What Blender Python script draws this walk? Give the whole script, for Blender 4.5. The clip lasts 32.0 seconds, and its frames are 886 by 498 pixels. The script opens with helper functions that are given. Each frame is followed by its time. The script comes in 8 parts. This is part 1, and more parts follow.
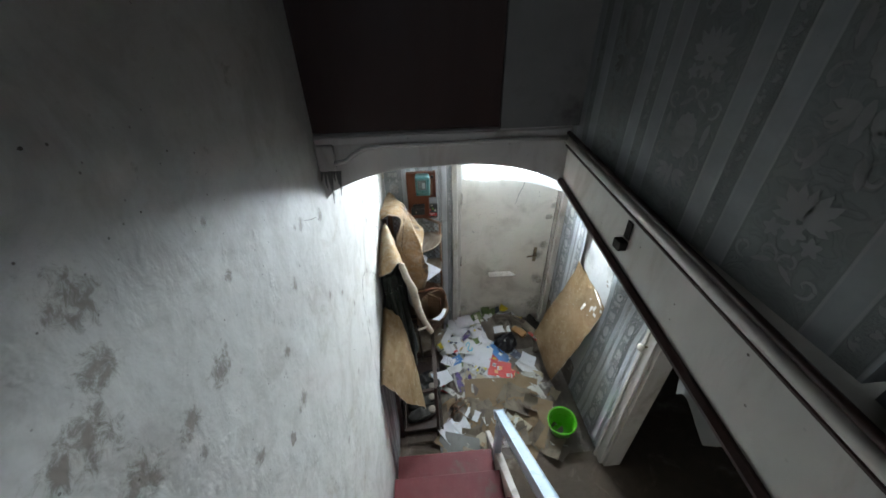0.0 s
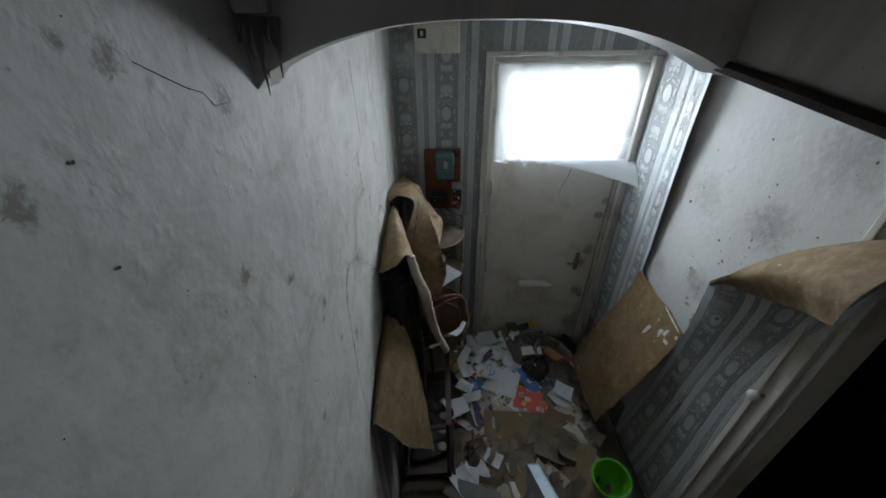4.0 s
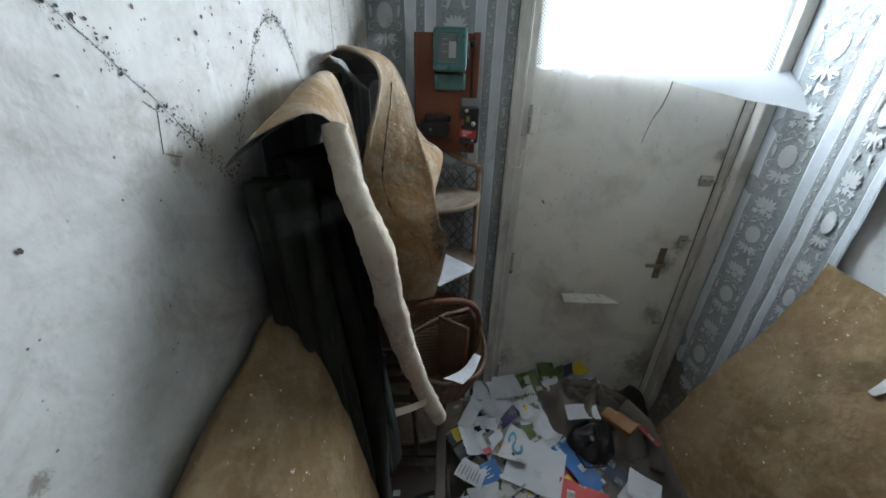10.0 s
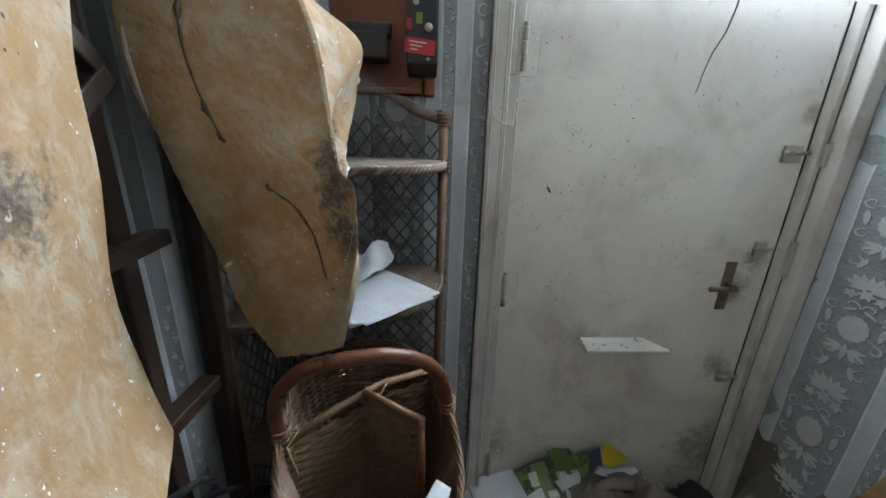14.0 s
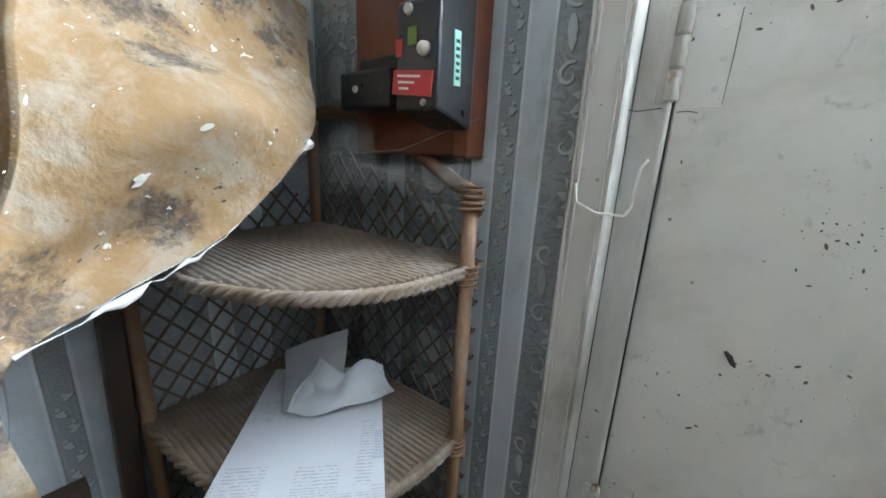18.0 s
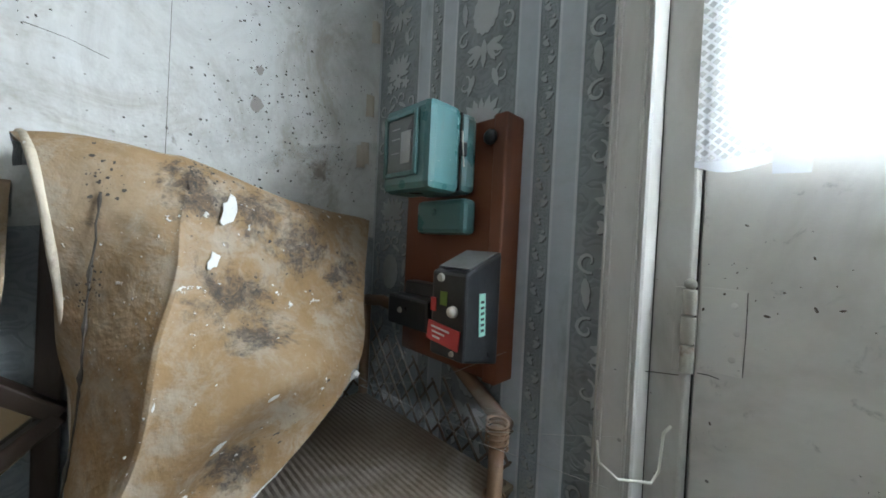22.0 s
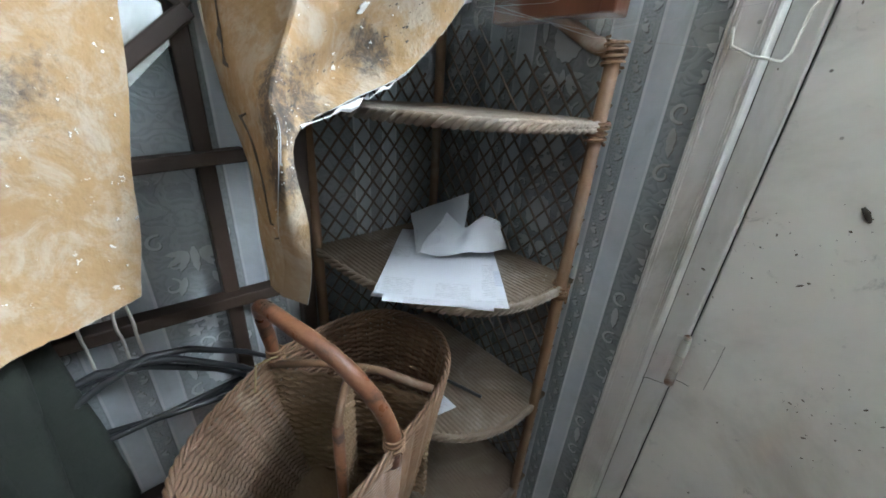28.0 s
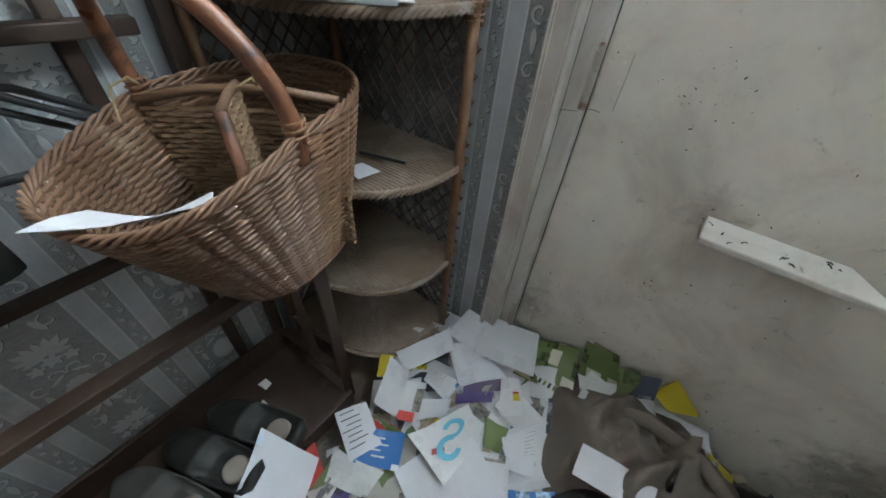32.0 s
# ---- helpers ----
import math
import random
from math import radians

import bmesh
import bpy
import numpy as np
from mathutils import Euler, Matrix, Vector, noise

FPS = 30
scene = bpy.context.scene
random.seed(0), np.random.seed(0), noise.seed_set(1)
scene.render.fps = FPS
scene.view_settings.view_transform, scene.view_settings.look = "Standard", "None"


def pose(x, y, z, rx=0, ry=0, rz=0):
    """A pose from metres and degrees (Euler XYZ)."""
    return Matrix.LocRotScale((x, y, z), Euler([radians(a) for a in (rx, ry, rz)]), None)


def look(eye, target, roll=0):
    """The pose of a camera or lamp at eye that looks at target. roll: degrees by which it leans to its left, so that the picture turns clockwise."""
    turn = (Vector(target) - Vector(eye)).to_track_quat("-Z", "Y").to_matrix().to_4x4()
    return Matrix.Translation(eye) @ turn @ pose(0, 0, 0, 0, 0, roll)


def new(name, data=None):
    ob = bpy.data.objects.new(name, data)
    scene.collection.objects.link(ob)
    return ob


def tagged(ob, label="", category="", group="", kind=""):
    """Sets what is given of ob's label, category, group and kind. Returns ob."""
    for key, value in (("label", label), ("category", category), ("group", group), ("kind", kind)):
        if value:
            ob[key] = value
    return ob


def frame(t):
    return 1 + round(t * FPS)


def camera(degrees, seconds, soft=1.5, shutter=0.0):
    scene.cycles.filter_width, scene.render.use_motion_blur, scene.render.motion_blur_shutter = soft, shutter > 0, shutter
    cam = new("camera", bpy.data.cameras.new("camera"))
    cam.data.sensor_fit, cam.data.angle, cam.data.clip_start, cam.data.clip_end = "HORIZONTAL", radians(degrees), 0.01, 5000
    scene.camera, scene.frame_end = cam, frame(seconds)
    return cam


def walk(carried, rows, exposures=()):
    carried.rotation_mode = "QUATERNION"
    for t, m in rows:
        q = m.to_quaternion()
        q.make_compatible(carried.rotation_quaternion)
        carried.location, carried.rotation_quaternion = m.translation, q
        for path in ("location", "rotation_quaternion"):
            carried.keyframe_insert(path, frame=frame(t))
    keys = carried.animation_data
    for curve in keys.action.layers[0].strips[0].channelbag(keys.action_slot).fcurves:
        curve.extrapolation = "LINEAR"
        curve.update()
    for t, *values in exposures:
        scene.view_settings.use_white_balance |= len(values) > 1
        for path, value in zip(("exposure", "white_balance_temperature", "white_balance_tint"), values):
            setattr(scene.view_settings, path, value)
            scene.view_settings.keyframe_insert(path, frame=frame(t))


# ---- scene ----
cam = camera(103.6, 32.0, soft=1.7)
PATH = [
    (0, (-0.322, -2.559, 2.73), (-0.216, -0.906, 1.609), -1.4),
    (0.5, (-0.331, -2.552, 2.682), (-0.258, -0.949, 1.487), 0.4),
    (1, (-0.335, -2.483, 2.601), (-0.303, -0.887, 1.396), 1.0),
    (1.5, (-0.319, -2.419, 2.582), (-0.338, -0.787, 1.426), -0.6),
    (2, (-0.319, -2.395, 2.534), (-0.343, -0.76, 1.382), 0.1),
    (2.5, (-0.326, -2.362, 2.505), (-0.351, -0.724, 1.357), 0.6),
    (3, (-0.301, -2.307, 2.474), (-0.349, -0.657, 1.345), -0.9),
    (3.5, (-0.294, -2.249, 2.423), (-0.331, -0.575, 1.33), -1.9),
    (4, (-0.325, -2.174, 2.354), (-0.321, -0.478, 1.294), -0.5),
    (4.5, (-0.32, -2.133, 2.311), (-0.318, -0.419, 1.28), -0.4),
    (6.5, (-0.302, -1.869, 2.031), (-0.246, -0.099, 1.102), 0.2),
    (7, (-0.294, -1.802, 1.963), (-0.231, -0.026, 1.045), 1.0),
    (7.5, (-0.287, -1.739, 1.917), (-0.216, 0.041, 1.007), 1.6),
    (8, (-0.311, -1.671, 1.831), (-0.192, 0.109, 0.926), 2.6),
    (8.5, (-0.34, -1.629, 1.768), (-0.225, 0.156, 0.873), 3.3),
    (9, (-0.343, -1.57, 1.709), (-0.28, 0.22, 0.82), 3.1),
    (9.5, (-0.326, -1.51, 1.67), (-0.325, 0.284, 0.788), 1.9),
    (10, (-0.308, -1.436, 1.61), (-0.315, 0.365, 0.74), 1.6),
    (10.5, (-0.316, -1.364, 1.527), (-0.321, 0.442, 0.667), 1.8),
    (11, (-0.285, -1.31, 1.485), (-0.292, 0.512, 0.66), 1.1),
    (11.5, (-0.267, -1.249, 1.459), (-0.294, 0.593, 0.68), 0.2),
    (12, (-0.237, -1.178, 1.418), (-0.224, 0.673, 0.661), -0.4),
    (12.5, (-0.238, -1.122, 1.372), (-0.14, 0.738, 0.642), 0.6),
    (13, (-0.233, -1.064, 1.339), (-0.087, 0.821, 0.687), 1.4),
    (13.5, (-0.225, -0.99, 1.287), (-0.1, 0.925, 0.725), 1.3),
    (15.5, (-0.114, -0.767, 1.262), (-0.511, 1.023, 0.463), 2.8),
    (16, (-0.029, -0.652, 1.234), (-0.8, 1.03, 0.474), 2.5),
    (16.5, (0.003, -0.6, 1.244), (-1.001, 0.982, 0.546), 2.2),
    (17, (0.017, -0.529, 1.261), (-1.065, 1.026, 0.622), 2.3),
    (17.5, (0.037, -0.503, 1.316), (-1.089, 1.042, 0.726), 2.5),
    (18, (0.046, -0.5, 1.363), (-1.088, 1.073, 0.873), 2.8),
    (18.5, (0.055, -0.497, 1.394), (-1.082, 1.094, 0.976), 2.7),
    (19, (0.054, -0.495, 1.416), (-1.111, 1.092, 1.063), 2.4),
    (19.5, (0.065, -0.498, 1.447), (-1.143, 1.072, 1.169), 2.0),
    (20, (0.066, -0.496, 1.472), (-1.194, 1.041, 1.246), 2.1),
    (20.5, (0.074, -0.49, 1.497), (-1.24, 1.008, 1.325), 2.0),
    (21, (0.083, -0.5, 1.527), (-1.275, 0.965, 1.427), 2.1),
    (21.5, (0.087, -0.508, 1.553), (-1.306, 0.925, 1.487), 2.4),
    (22, (0.084, -0.502, 1.567), (-1.347, 0.894, 1.531), 2.7),
    (22.5, (0.057, -0.487, 1.589), (-1.409, 0.874, 1.566), 3.6),
    (23, (0.041, -0.483, 1.595), (-1.444, 0.855, 1.538), 4.4),
    (23.5, (0.034, -0.488, 1.588), (-1.459, 0.835, 1.449), 5.0),
    (24, (0.031, -0.501, 1.568), (-1.47, 0.8, 1.33), 5.0),
    (24.5, (0.022, -0.527, 1.539), (-1.47, 0.764, 1.211), 4.8),
    (25, (0.03, -0.538, 1.51), (-1.435, 0.758, 1.094), 4.2),
    (25.5, (0.026, -0.556, 1.467), (-1.42, 0.731, 0.962), 3.8),
    (27.5, (0.058, -0.631, 1.297), (-1.32, 0.622, 0.567), 3.4),
    (28, (0.054, -0.647, 1.258), (-1.256, 0.618, 0.432), 3.9),
    (28.5, (0.077, -0.653, 1.224), (-1.165, 0.632, 0.326), 3.7),
    (29, (0.104, -0.656, 1.201), (-1.084, 0.646, 0.256), 3.1),
    (29.5, (0.132, -0.659, 1.194), (-1.003, 0.663, 0.212), 2.9),
    (30, (0.131, -0.647, 1.171), (-0.889, 0.733, 0.144), 3.8),
    (30.5, (0.12, -0.642, 1.132), (-0.765, 0.762, 0.016), 5.1),
    (31, (0.122, -0.652, 1.096), (-0.684, 0.713, -0.124), 6.2),
    (31.5, (0.155, -0.668, 1.069), (-0.647, 0.629, -0.227), 5.4),
    (32, (0.158, -0.687, 1.041), (-0.64, 0.551, -0.312), 5.1),
]
walk(cam, [(t, look(eye, target, roll)) for t, eye, target, roll in PATH],
     [(0, 1.6, 6500, 10), (1, 0.9, 6500, 10), (2, 0.38, 6500, 10), (4, -0.46, 6500, 10), (7, -0.64, 6400, 10), (9, -0.08, 6350, 10), (10, 0.7, 6300, 10), (11, 1.75, 6700, 10), (12, 1.48, 6400, 10), (13, 1.22, 6250, 10), (16, 1.75, 6300, 10), (19, 1.32, 6150, 10), (21, 0.75, 6250, 10), (23, 0.55, 6400, 10), (25, 1.05, 6400, 10), (28, 1.8, 6200, 10), (30, 2.05, 6300, 10), (32, 1.85, 6400, 10)])

# ---- world and light ----
world = bpy.data.worlds.new("world")
scene.world = world
world.use_nodes = True
wn = world.node_tree
sky = wn.nodes.new("ShaderNodeTexSky")
sky.sky_type = "NISHITA"
sky.sun_disc = False
sky.sun_elevation = radians(38)
sky.sun_rotation = radians(200)
wn.links.new(sky.outputs[0], wn.nodes["Background"].inputs[0])
wn.nodes["Background"].inputs[1].default_value = 0.09


def area_lamp(name, at, target, w, h, watts, colour):
    data = bpy.data.lights.new(name, "AREA")
    data.shape, data.size, data.size_y, data.energy, data.color = "RECTANGLE", w, h, watts, colour
    ob = new(name, data)
    ob.matrix_world = look(at, target)
    return ob


sun = bpy.data.lights.new("sun", "SUN")
sun.energy, sun.angle, sun.color = 0.8, radians(14), (1.0, 0.96, 0.9)
new("sun", sun).matrix_world = look((3, 8, 9), (0, 0, 0))
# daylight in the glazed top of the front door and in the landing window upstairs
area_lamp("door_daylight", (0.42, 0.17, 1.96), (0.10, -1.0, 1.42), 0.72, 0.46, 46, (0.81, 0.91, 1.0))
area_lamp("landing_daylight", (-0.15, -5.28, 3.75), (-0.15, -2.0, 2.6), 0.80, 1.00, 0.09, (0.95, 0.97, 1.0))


# ---- material tools ----
class Sock:
    """A shader value with arithmetic."""

    def __init__(self, nt, out):
        self.nt, self.out = nt, out

    def op(self, kind, *others, clamp=False):
        n = self.nt.nodes.new("ShaderNodeMath")
        n.operation, n.use_clamp = kind, clamp
        for i, v in enumerate((self, *others)):
            if isinstance(v, Sock):
                self.nt.links.new(v.out, n.inputs[i])
            else:
                n.inputs[i].default_value = v
        return Sock(self.nt, n.outputs[0])

    def __add__(self, o): return self.op("ADD", o)
    def __sub__(self, o): return self.op("SUBTRACT", o)
    def __mul__(self, o): return self.op("MULTIPLY", o)
    def __truediv__(self, o): return self.op("DIVIDE", o)
    def fract(self): return self.op("FRACT")
    def abs(self): return self.op("ABSOLUTE")
    def sin(self): return self.op("SINE")
    def max(self, o): return self.op("MAXIMUM", o)
    def min(self, o): return self.op("MINIMUM", o)

    def ramp(self, a, b, lo=0.0, hi=1.0):
        n = self.nt.nodes.new("ShaderNodeMapRange")
        n.interpolation_type = "SMOOTHSTEP"
        self.nt.links.new(self.out, n.inputs[0])
        for i, v in enumerate((a, b, lo, hi)):
            n.inputs[i + 1].default_value = v
        return Sock(self.nt, n.outputs[0])

    def band(self, a, b, soft=0.01):
        return self.ramp(a - soft, a + soft) * self.ramp(b - soft, b + soft, 1.0, 0.0)


class Mat:
    def __init__(self, name, rough=0.8, metal=0.0, spec=0.5, coords="Object", vary=True):
        self.m = bpy.data.materials.new(name)
        self.m.use_nodes = True
        self.nt = self.m.node_tree
        self.b = self.nt.nodes["Principled BSDF"]
        self.b.inputs["Roughness"].default_value = rough
        self.b.inputs["Metallic"].default_value = metal
        self.b.inputs["Specular IOR Level"].default_value = spec
        tc = self.nt.nodes.new("ShaderNodeTexCoord")
        self.vec = tc.outputs[coords]
        if vary:
            info = self.nt.nodes.new("ShaderNodeObjectInfo")
            add = self.nt.nodes.new("ShaderNodeVectorMath")
            add.operation = "MULTIPLY_ADD"
            self.nt.links.new(info.outputs["Random"], add.inputs[0])
            add.inputs[1].default_value = (7.3, 5.1, 9.7)
            self.nt.links.new(self.vec, add.inputs[2])
            self.rand = Sock(self.nt, info.outputs["Random"])
            self.plain, self.vec = self.vec, add.outputs[0]
        else:
            self.plain = self.vec

    def xyz(self):
        n = self.nt.nodes.new("ShaderNodeSeparateXYZ")
        self.nt.links.new(self.plain, n.inputs[0])
        return [Sock(self.nt, o) for o in n.outputs]

    def vector(self, x, y, z=0.0):
        n = self.nt.nodes.new("ShaderNodeCombineXYZ")
        for i, v in enumerate((x, y, z)):
            if isinstance(v, Sock):
                self.nt.links.new(v.out, n.inputs[i])
            else:
                n.inputs[i].default_value = v
        return n.outputs[0]

    def noise(self, scale, detail=4.0, rough=0.55, stretch=(1, 1, 1), distort=0.0, vec=None, shift=0.0):
        mp = self.nt.nodes.new("ShaderNodeMapping")
        mp.inputs["Scale"].default_value = stretch
        mp.inputs["Location"].default_value = (shift, shift * 1.7, shift * 0.6)
        self.nt.links.new(vec or self.vec, mp.inputs[0])
        n = self.nt.nodes.new("ShaderNodeTexNoise")
        self.nt.links.new(mp.outputs[0], n.inputs["Vector"])
        n.inputs["Scale"].default_value, n.inputs["Detail"].default_value = scale, detail
        n.inputs["Roughness"].default_value, n.inputs["Distortion"].default_value = rough, distort
        return Sock(self.nt, n.outputs[0])

    def cells(self, scale, feature="F1", stretch=(1, 1, 1), vec=None):
        mp = self.nt.nodes.new("ShaderNodeMapping")
        mp.inputs["Scale"].default_value = stretch
        self.nt.links.new(vec or self.vec, mp.inputs[0])
        n = self.nt.nodes.new("ShaderNodeTexVoronoi")
        n.feature = feature
        self.nt.links.new(mp.outputs[0], n.inputs["Vector"])
        n.inputs["Scale"].default_value = scale
        return Sock(self.nt, n.outputs["Distance"])

    def mix(self, f, a, b):
        n = self.nt.nodes.new("ShaderNodeMix")
        n.data_type = "RGBA"
        self.nt.links.new(f.out, n.inputs[0])
        for i, v in ((6, a), (7, b)):
            if isinstance(v, tuple):
                n.inputs[i].default_value = (*v, 1)
            else:
                self.nt.links.new(v, n.inputs[i])
        return n.outputs[2]

    def done(self, colour, height=None, bump=0.3, dist=0.004, rough=None):
        if isinstance(colour, tuple):
            self.b.inputs["Base Color"].default_value = (*colour, 1)
        else:
            self.nt.links.new(colour, self.b.inputs["Base Color"])
        if height is not None:
            n = self.nt.nodes.new("ShaderNodeBump")
            n.inputs["Strength"].default_value, n.inputs["Distance"].default_value = bump, dist
            self.nt.links.new(height.out, n.inputs["Height"])
            self.nt.links.new(n.outputs[0], self.b.inputs["Normal"])
        if rough is not None:
            self.nt.links.new(rough.out, self.b.inputs["Roughness"])
        return self.m


def surf(name, c1, c2, scale=8.0, rough=0.75, stain=None, stain_scale=2.5, stain_lo=0.55, stain_hi=0.75, specks=None,
         speck_scale=55.0, speck_size=0.12, bump=0.3, bump_scale=70.0, metal=0.0, stretch=(1, 1, 1), spec=0.4, grime=()):
    """A weathered surface: grain, larger stains, specks and fine relief."""
    k = Mat(name, rough, metal, spec)
    col = k.mix(k.noise(scale, 5, 0.6, stretch), c1, c2)
    if stain:
        col = k.mix(k.noise(stain_scale, 6, 0.65, stretch, 0.6, shift=3.1).ramp(stain_lo, stain_hi), col, stain)
    if specks:
        patch = k.noise(3.0, 3, 0.6, shift=8.0).ramp(0.45, 0.65)
        col = k.mix(k.cells(speck_scale).ramp(speck_size * 0.6, speck_size, 1.0, 0.0) * patch, col, specks)
    for p, r, amount in grime:
        d = k.nt.nodes.new("ShaderNodeVectorMath")
        d.operation = "DISTANCE"
        k.nt.links.new(k.plain, d.inputs[0])
        d.inputs[1].default_value = p
        near = Sock(k.nt, d.outputs["Value"]).ramp(0.0, r, 1.0, 0.0)
        col = k.mix((k.noise(30.0, 5, 0.7, distort=0.6, shift=6.0) + near * 0.55).ramp(0.60, 1.15) * amount * 0.8, col, (0.10, 0.085, 0.065))
    h = k.noise(bump_scale, 5, 0.6, stretch) + k.noise(bump_scale * 0.15, 3, 0.5, stretch)
    r = k.noise(scale * 1.7, 3, 0.5, stretch, shift=5.0).ramp(0.2, 0.8, max(rough - 0.12, 0.05), min(rough + 0.12, 1.0))
    return k.done(col, h, bump, 0.004, r)


PERIOD, REPEAT = 0.235, 0.30


def wallpaper(name, axis, shift=0.0, well_shade=0.0):
    """Aged blue-grey embossed paper: ornamented columns between pairs of plain stripes with a vine; the last argument
    paints in the stairwell's shade.
    """
    k = Mat(name, 0.62, 0.0, 0.4, "UV" if axis == "uv" else "Object", vary=False)
    x, y, z = k.xyz()
    if axis == "uv":
        u, v = x, y
    else:
        u, v = (x if axis == "x" else y), z
    w = (u / PERIOD + shift).fract()
    side = (w - 0.5).abs()
    vv = ((v / REPEAT).fract() - 0.5).abs()
    orn = k.noise(8.0, 1.3, 0.45, vec=k.vector(side * 0.95, vv * 1.15, 0.3), distort=0.95)
    lines = ((orn * 5.0).fract() - 0.5).abs()
    scroll = lines.ramp(0.14, 0.30)
    column = w.band(0.235, 0.765, 0.006)
    fromline = (side * -1.0 + 0.5)
    vine = k.noise(26.0, 1.0, 0.5, vec=k.vector(fromline, ((v / 0.06).fract() - 0.5).abs() * 0.30, 1.3), distort=1.2)
    vlines = ((vine * 7.0).fract() - 0.5).abs().ramp(0.12, 0.3)
    vineband = fromline.ramp(0.052, 0.058, 1.0, 0.0)
    stripe = fromline.band(0.062, 0.222, 0.004)
    thin = (fromline.band(0.064, 0.080, 0.003) + fromline.band(0.206, 0.222, 0.003)).min(1.0)
    grain = k.noise(34, 5, 0.65)
    ground = k.mix(grain, (0.275, 0.305, 0.305), (0.190, 0.215, 0.220))
    col = k.mix(scroll * column * 0.22, ground, (0.40, 0.415, 0.42))
    col = k.mix(lines.ramp(0.03, 0.11, 1.0, 0.0) * column * 0.25, col, (0.15, 0.16, 0.165))
    col = k.mix(vlines * vineband * 0.7, col, (0.38, 0.40, 0.405))
    col = k.mix(stripe, col, k.mix(grain, (0.50, 0.535, 0.56), (0.405, 0.44, 0.465)))
    col = k.mix(thin * 0.8, col, (0.60, 0.615, 0.62))
    dirt = k.noise(2.6, 6, 0.7, distort=0.5, shift=2.0).ramp(0.40, 0.76)
    col = k.mix(dirt * 0.55, col, (0.215, 0.195, 0.165))
    fade = k.noise(1.1, 4, 0.6, shift=6.0).ramp(0.5, 0.8)
    col = k.mix(fade * 0.30, col, (0.52, 0.53, 0.53))
    col = k.mix(k.noise(9, 5, 0.7, (1, 1, 0.35), shift=13.0).ramp(0.56, 0.74) * 0.45, col, (0.15, 0.135, 0.115))
    col = k.mix(k.cells(120).ramp(0.03, 0.07, 1.0, 0.0) * k.noise(5, 2).ramp(0.5, 0.7), col, (0.05, 0.045, 0.04))
    if well_shade:
        col = k.mix(k.noise(4.0, 5, 0.65, shift=17.0).ramp(0.1, 0.6, well_shade - 0.16, well_shade + 0.10), col, (0.10, 0.105, 0.10))
    h = scroll * column * 0.2 + vlines * vineband * 0.4 + stripe * 0.5 + k.noise(90, 4) * 0.35 + k.noise(6, 3) * 0.9
    return k.done(col, h, 0.6, 0.004)


# ---- materials ----
def old_paint(name, smudges=()):
    """White paint over old paper: cloudy, with brown blotches, smudges, pits and trowel marks."""
    k = Mat(name, 0.60, 0.0, 0.40, vary=False)
    col = k.mix(k.noise(2.2, 6, 0.62), (0.62, 0.615, 0.585), (0.49, 0.485, 0.455))
    col = k.mix(k.noise(9.0, 6, 0.72, distort=0.7, shift=2.0).ramp(0.42, 0.70) * 0.62, col, (0.36, 0.35, 0.32))
    col = k.mix(k.noise(4.5, 5, 0.7, (1, 1.2, 0.7), 0.5, shift=21.0).ramp(0.54, 0.72) * 0.55, col, (0.70, 0.70, 0.68))
    blot = k.noise(3.6, 6, 0.74, distort=1.0, shift=5.0).ramp(0.50, 0.68) * k.noise(1.0, 2, shift=9.0).ramp(0.34, 0.58)
    col = k.mix(blot * 0.72, col, (0.285, 0.245, 0.185))
    core = k.noise(3.6, 6, 0.74, distort=1.0, shift=5.0).ramp(0.66, 0.74) * k.noise(30.0, 4, 0.7).ramp(0.40, 0.60)
    col = k.mix(core * 0.8, col, (0.13, 0.11, 0.09))
    small = k.noise(17.0, 4, 0.65, distort=0.4, shift=11.0).ramp(0.67, 0.75)
    col = k.mix(small * 0.70, col, (0.17, 0.15, 0.12))
    col = k.mix(k.noise(48.0, 5, 0.7, shift=31.0).ramp(0.50, 0.72) * 0.30, col, (0.35, 0.335, 0.30))
    near = None
    for y, z, r in smudges:
        d = k.nt.nodes.new("ShaderNodeVectorMath")
        d.operation = "DISTANCE"
        k.nt.links.new(k.plain, d.inputs[0])
        d.inputs[1].default_value = (-0.60, y, z)
        q = Sock(k.nt, d.outputs["Value"]).ramp(0.0, r, 1.0, 0.0)
        near = q if near is None else near.max(q)
    if near is not None:
        col = k.mix((k.noise(75.0, 5, 0.78, (1, 1, 0.8), 0.8) + k.noise(22.0, 3, shift=40.0) * 0.5 + near * 0.42).ramp(0.92, 1.20) * 0.78, col, (0.16, 0.13, 0.10))
    col = k.mix(k.cells(55).ramp(0.05, 0.10, 1.0, 0.0) * k.noise(3.0, 3, shift=8.0).ramp(0.47, 0.62), col, (0.10, 0.085, 0.07))
    h = k.noise(7, 4, 0.5) * 0.8 + k.noise(21, 4, 0.55, (1, 1, 0.8), 0.3, shift=27.0) * 0.38 + k.noise(26, 3, 0.5, shift=33.0).ramp(0.60, 0.80) * 0.14 + k.noise(16, 3, 0.5, shift=14.0).ramp(0.60, 0.85) * 0.10 + k.noise(45, 3, 0.5) * 0.10 + k.noise(2.8, 3) * 1.8 + k.noise(12, 3, 0.5, (1, 0.5, 1), 0.8, shift=4.0) * 0.25
    return k.done(col, h, 0.65, 0.012)


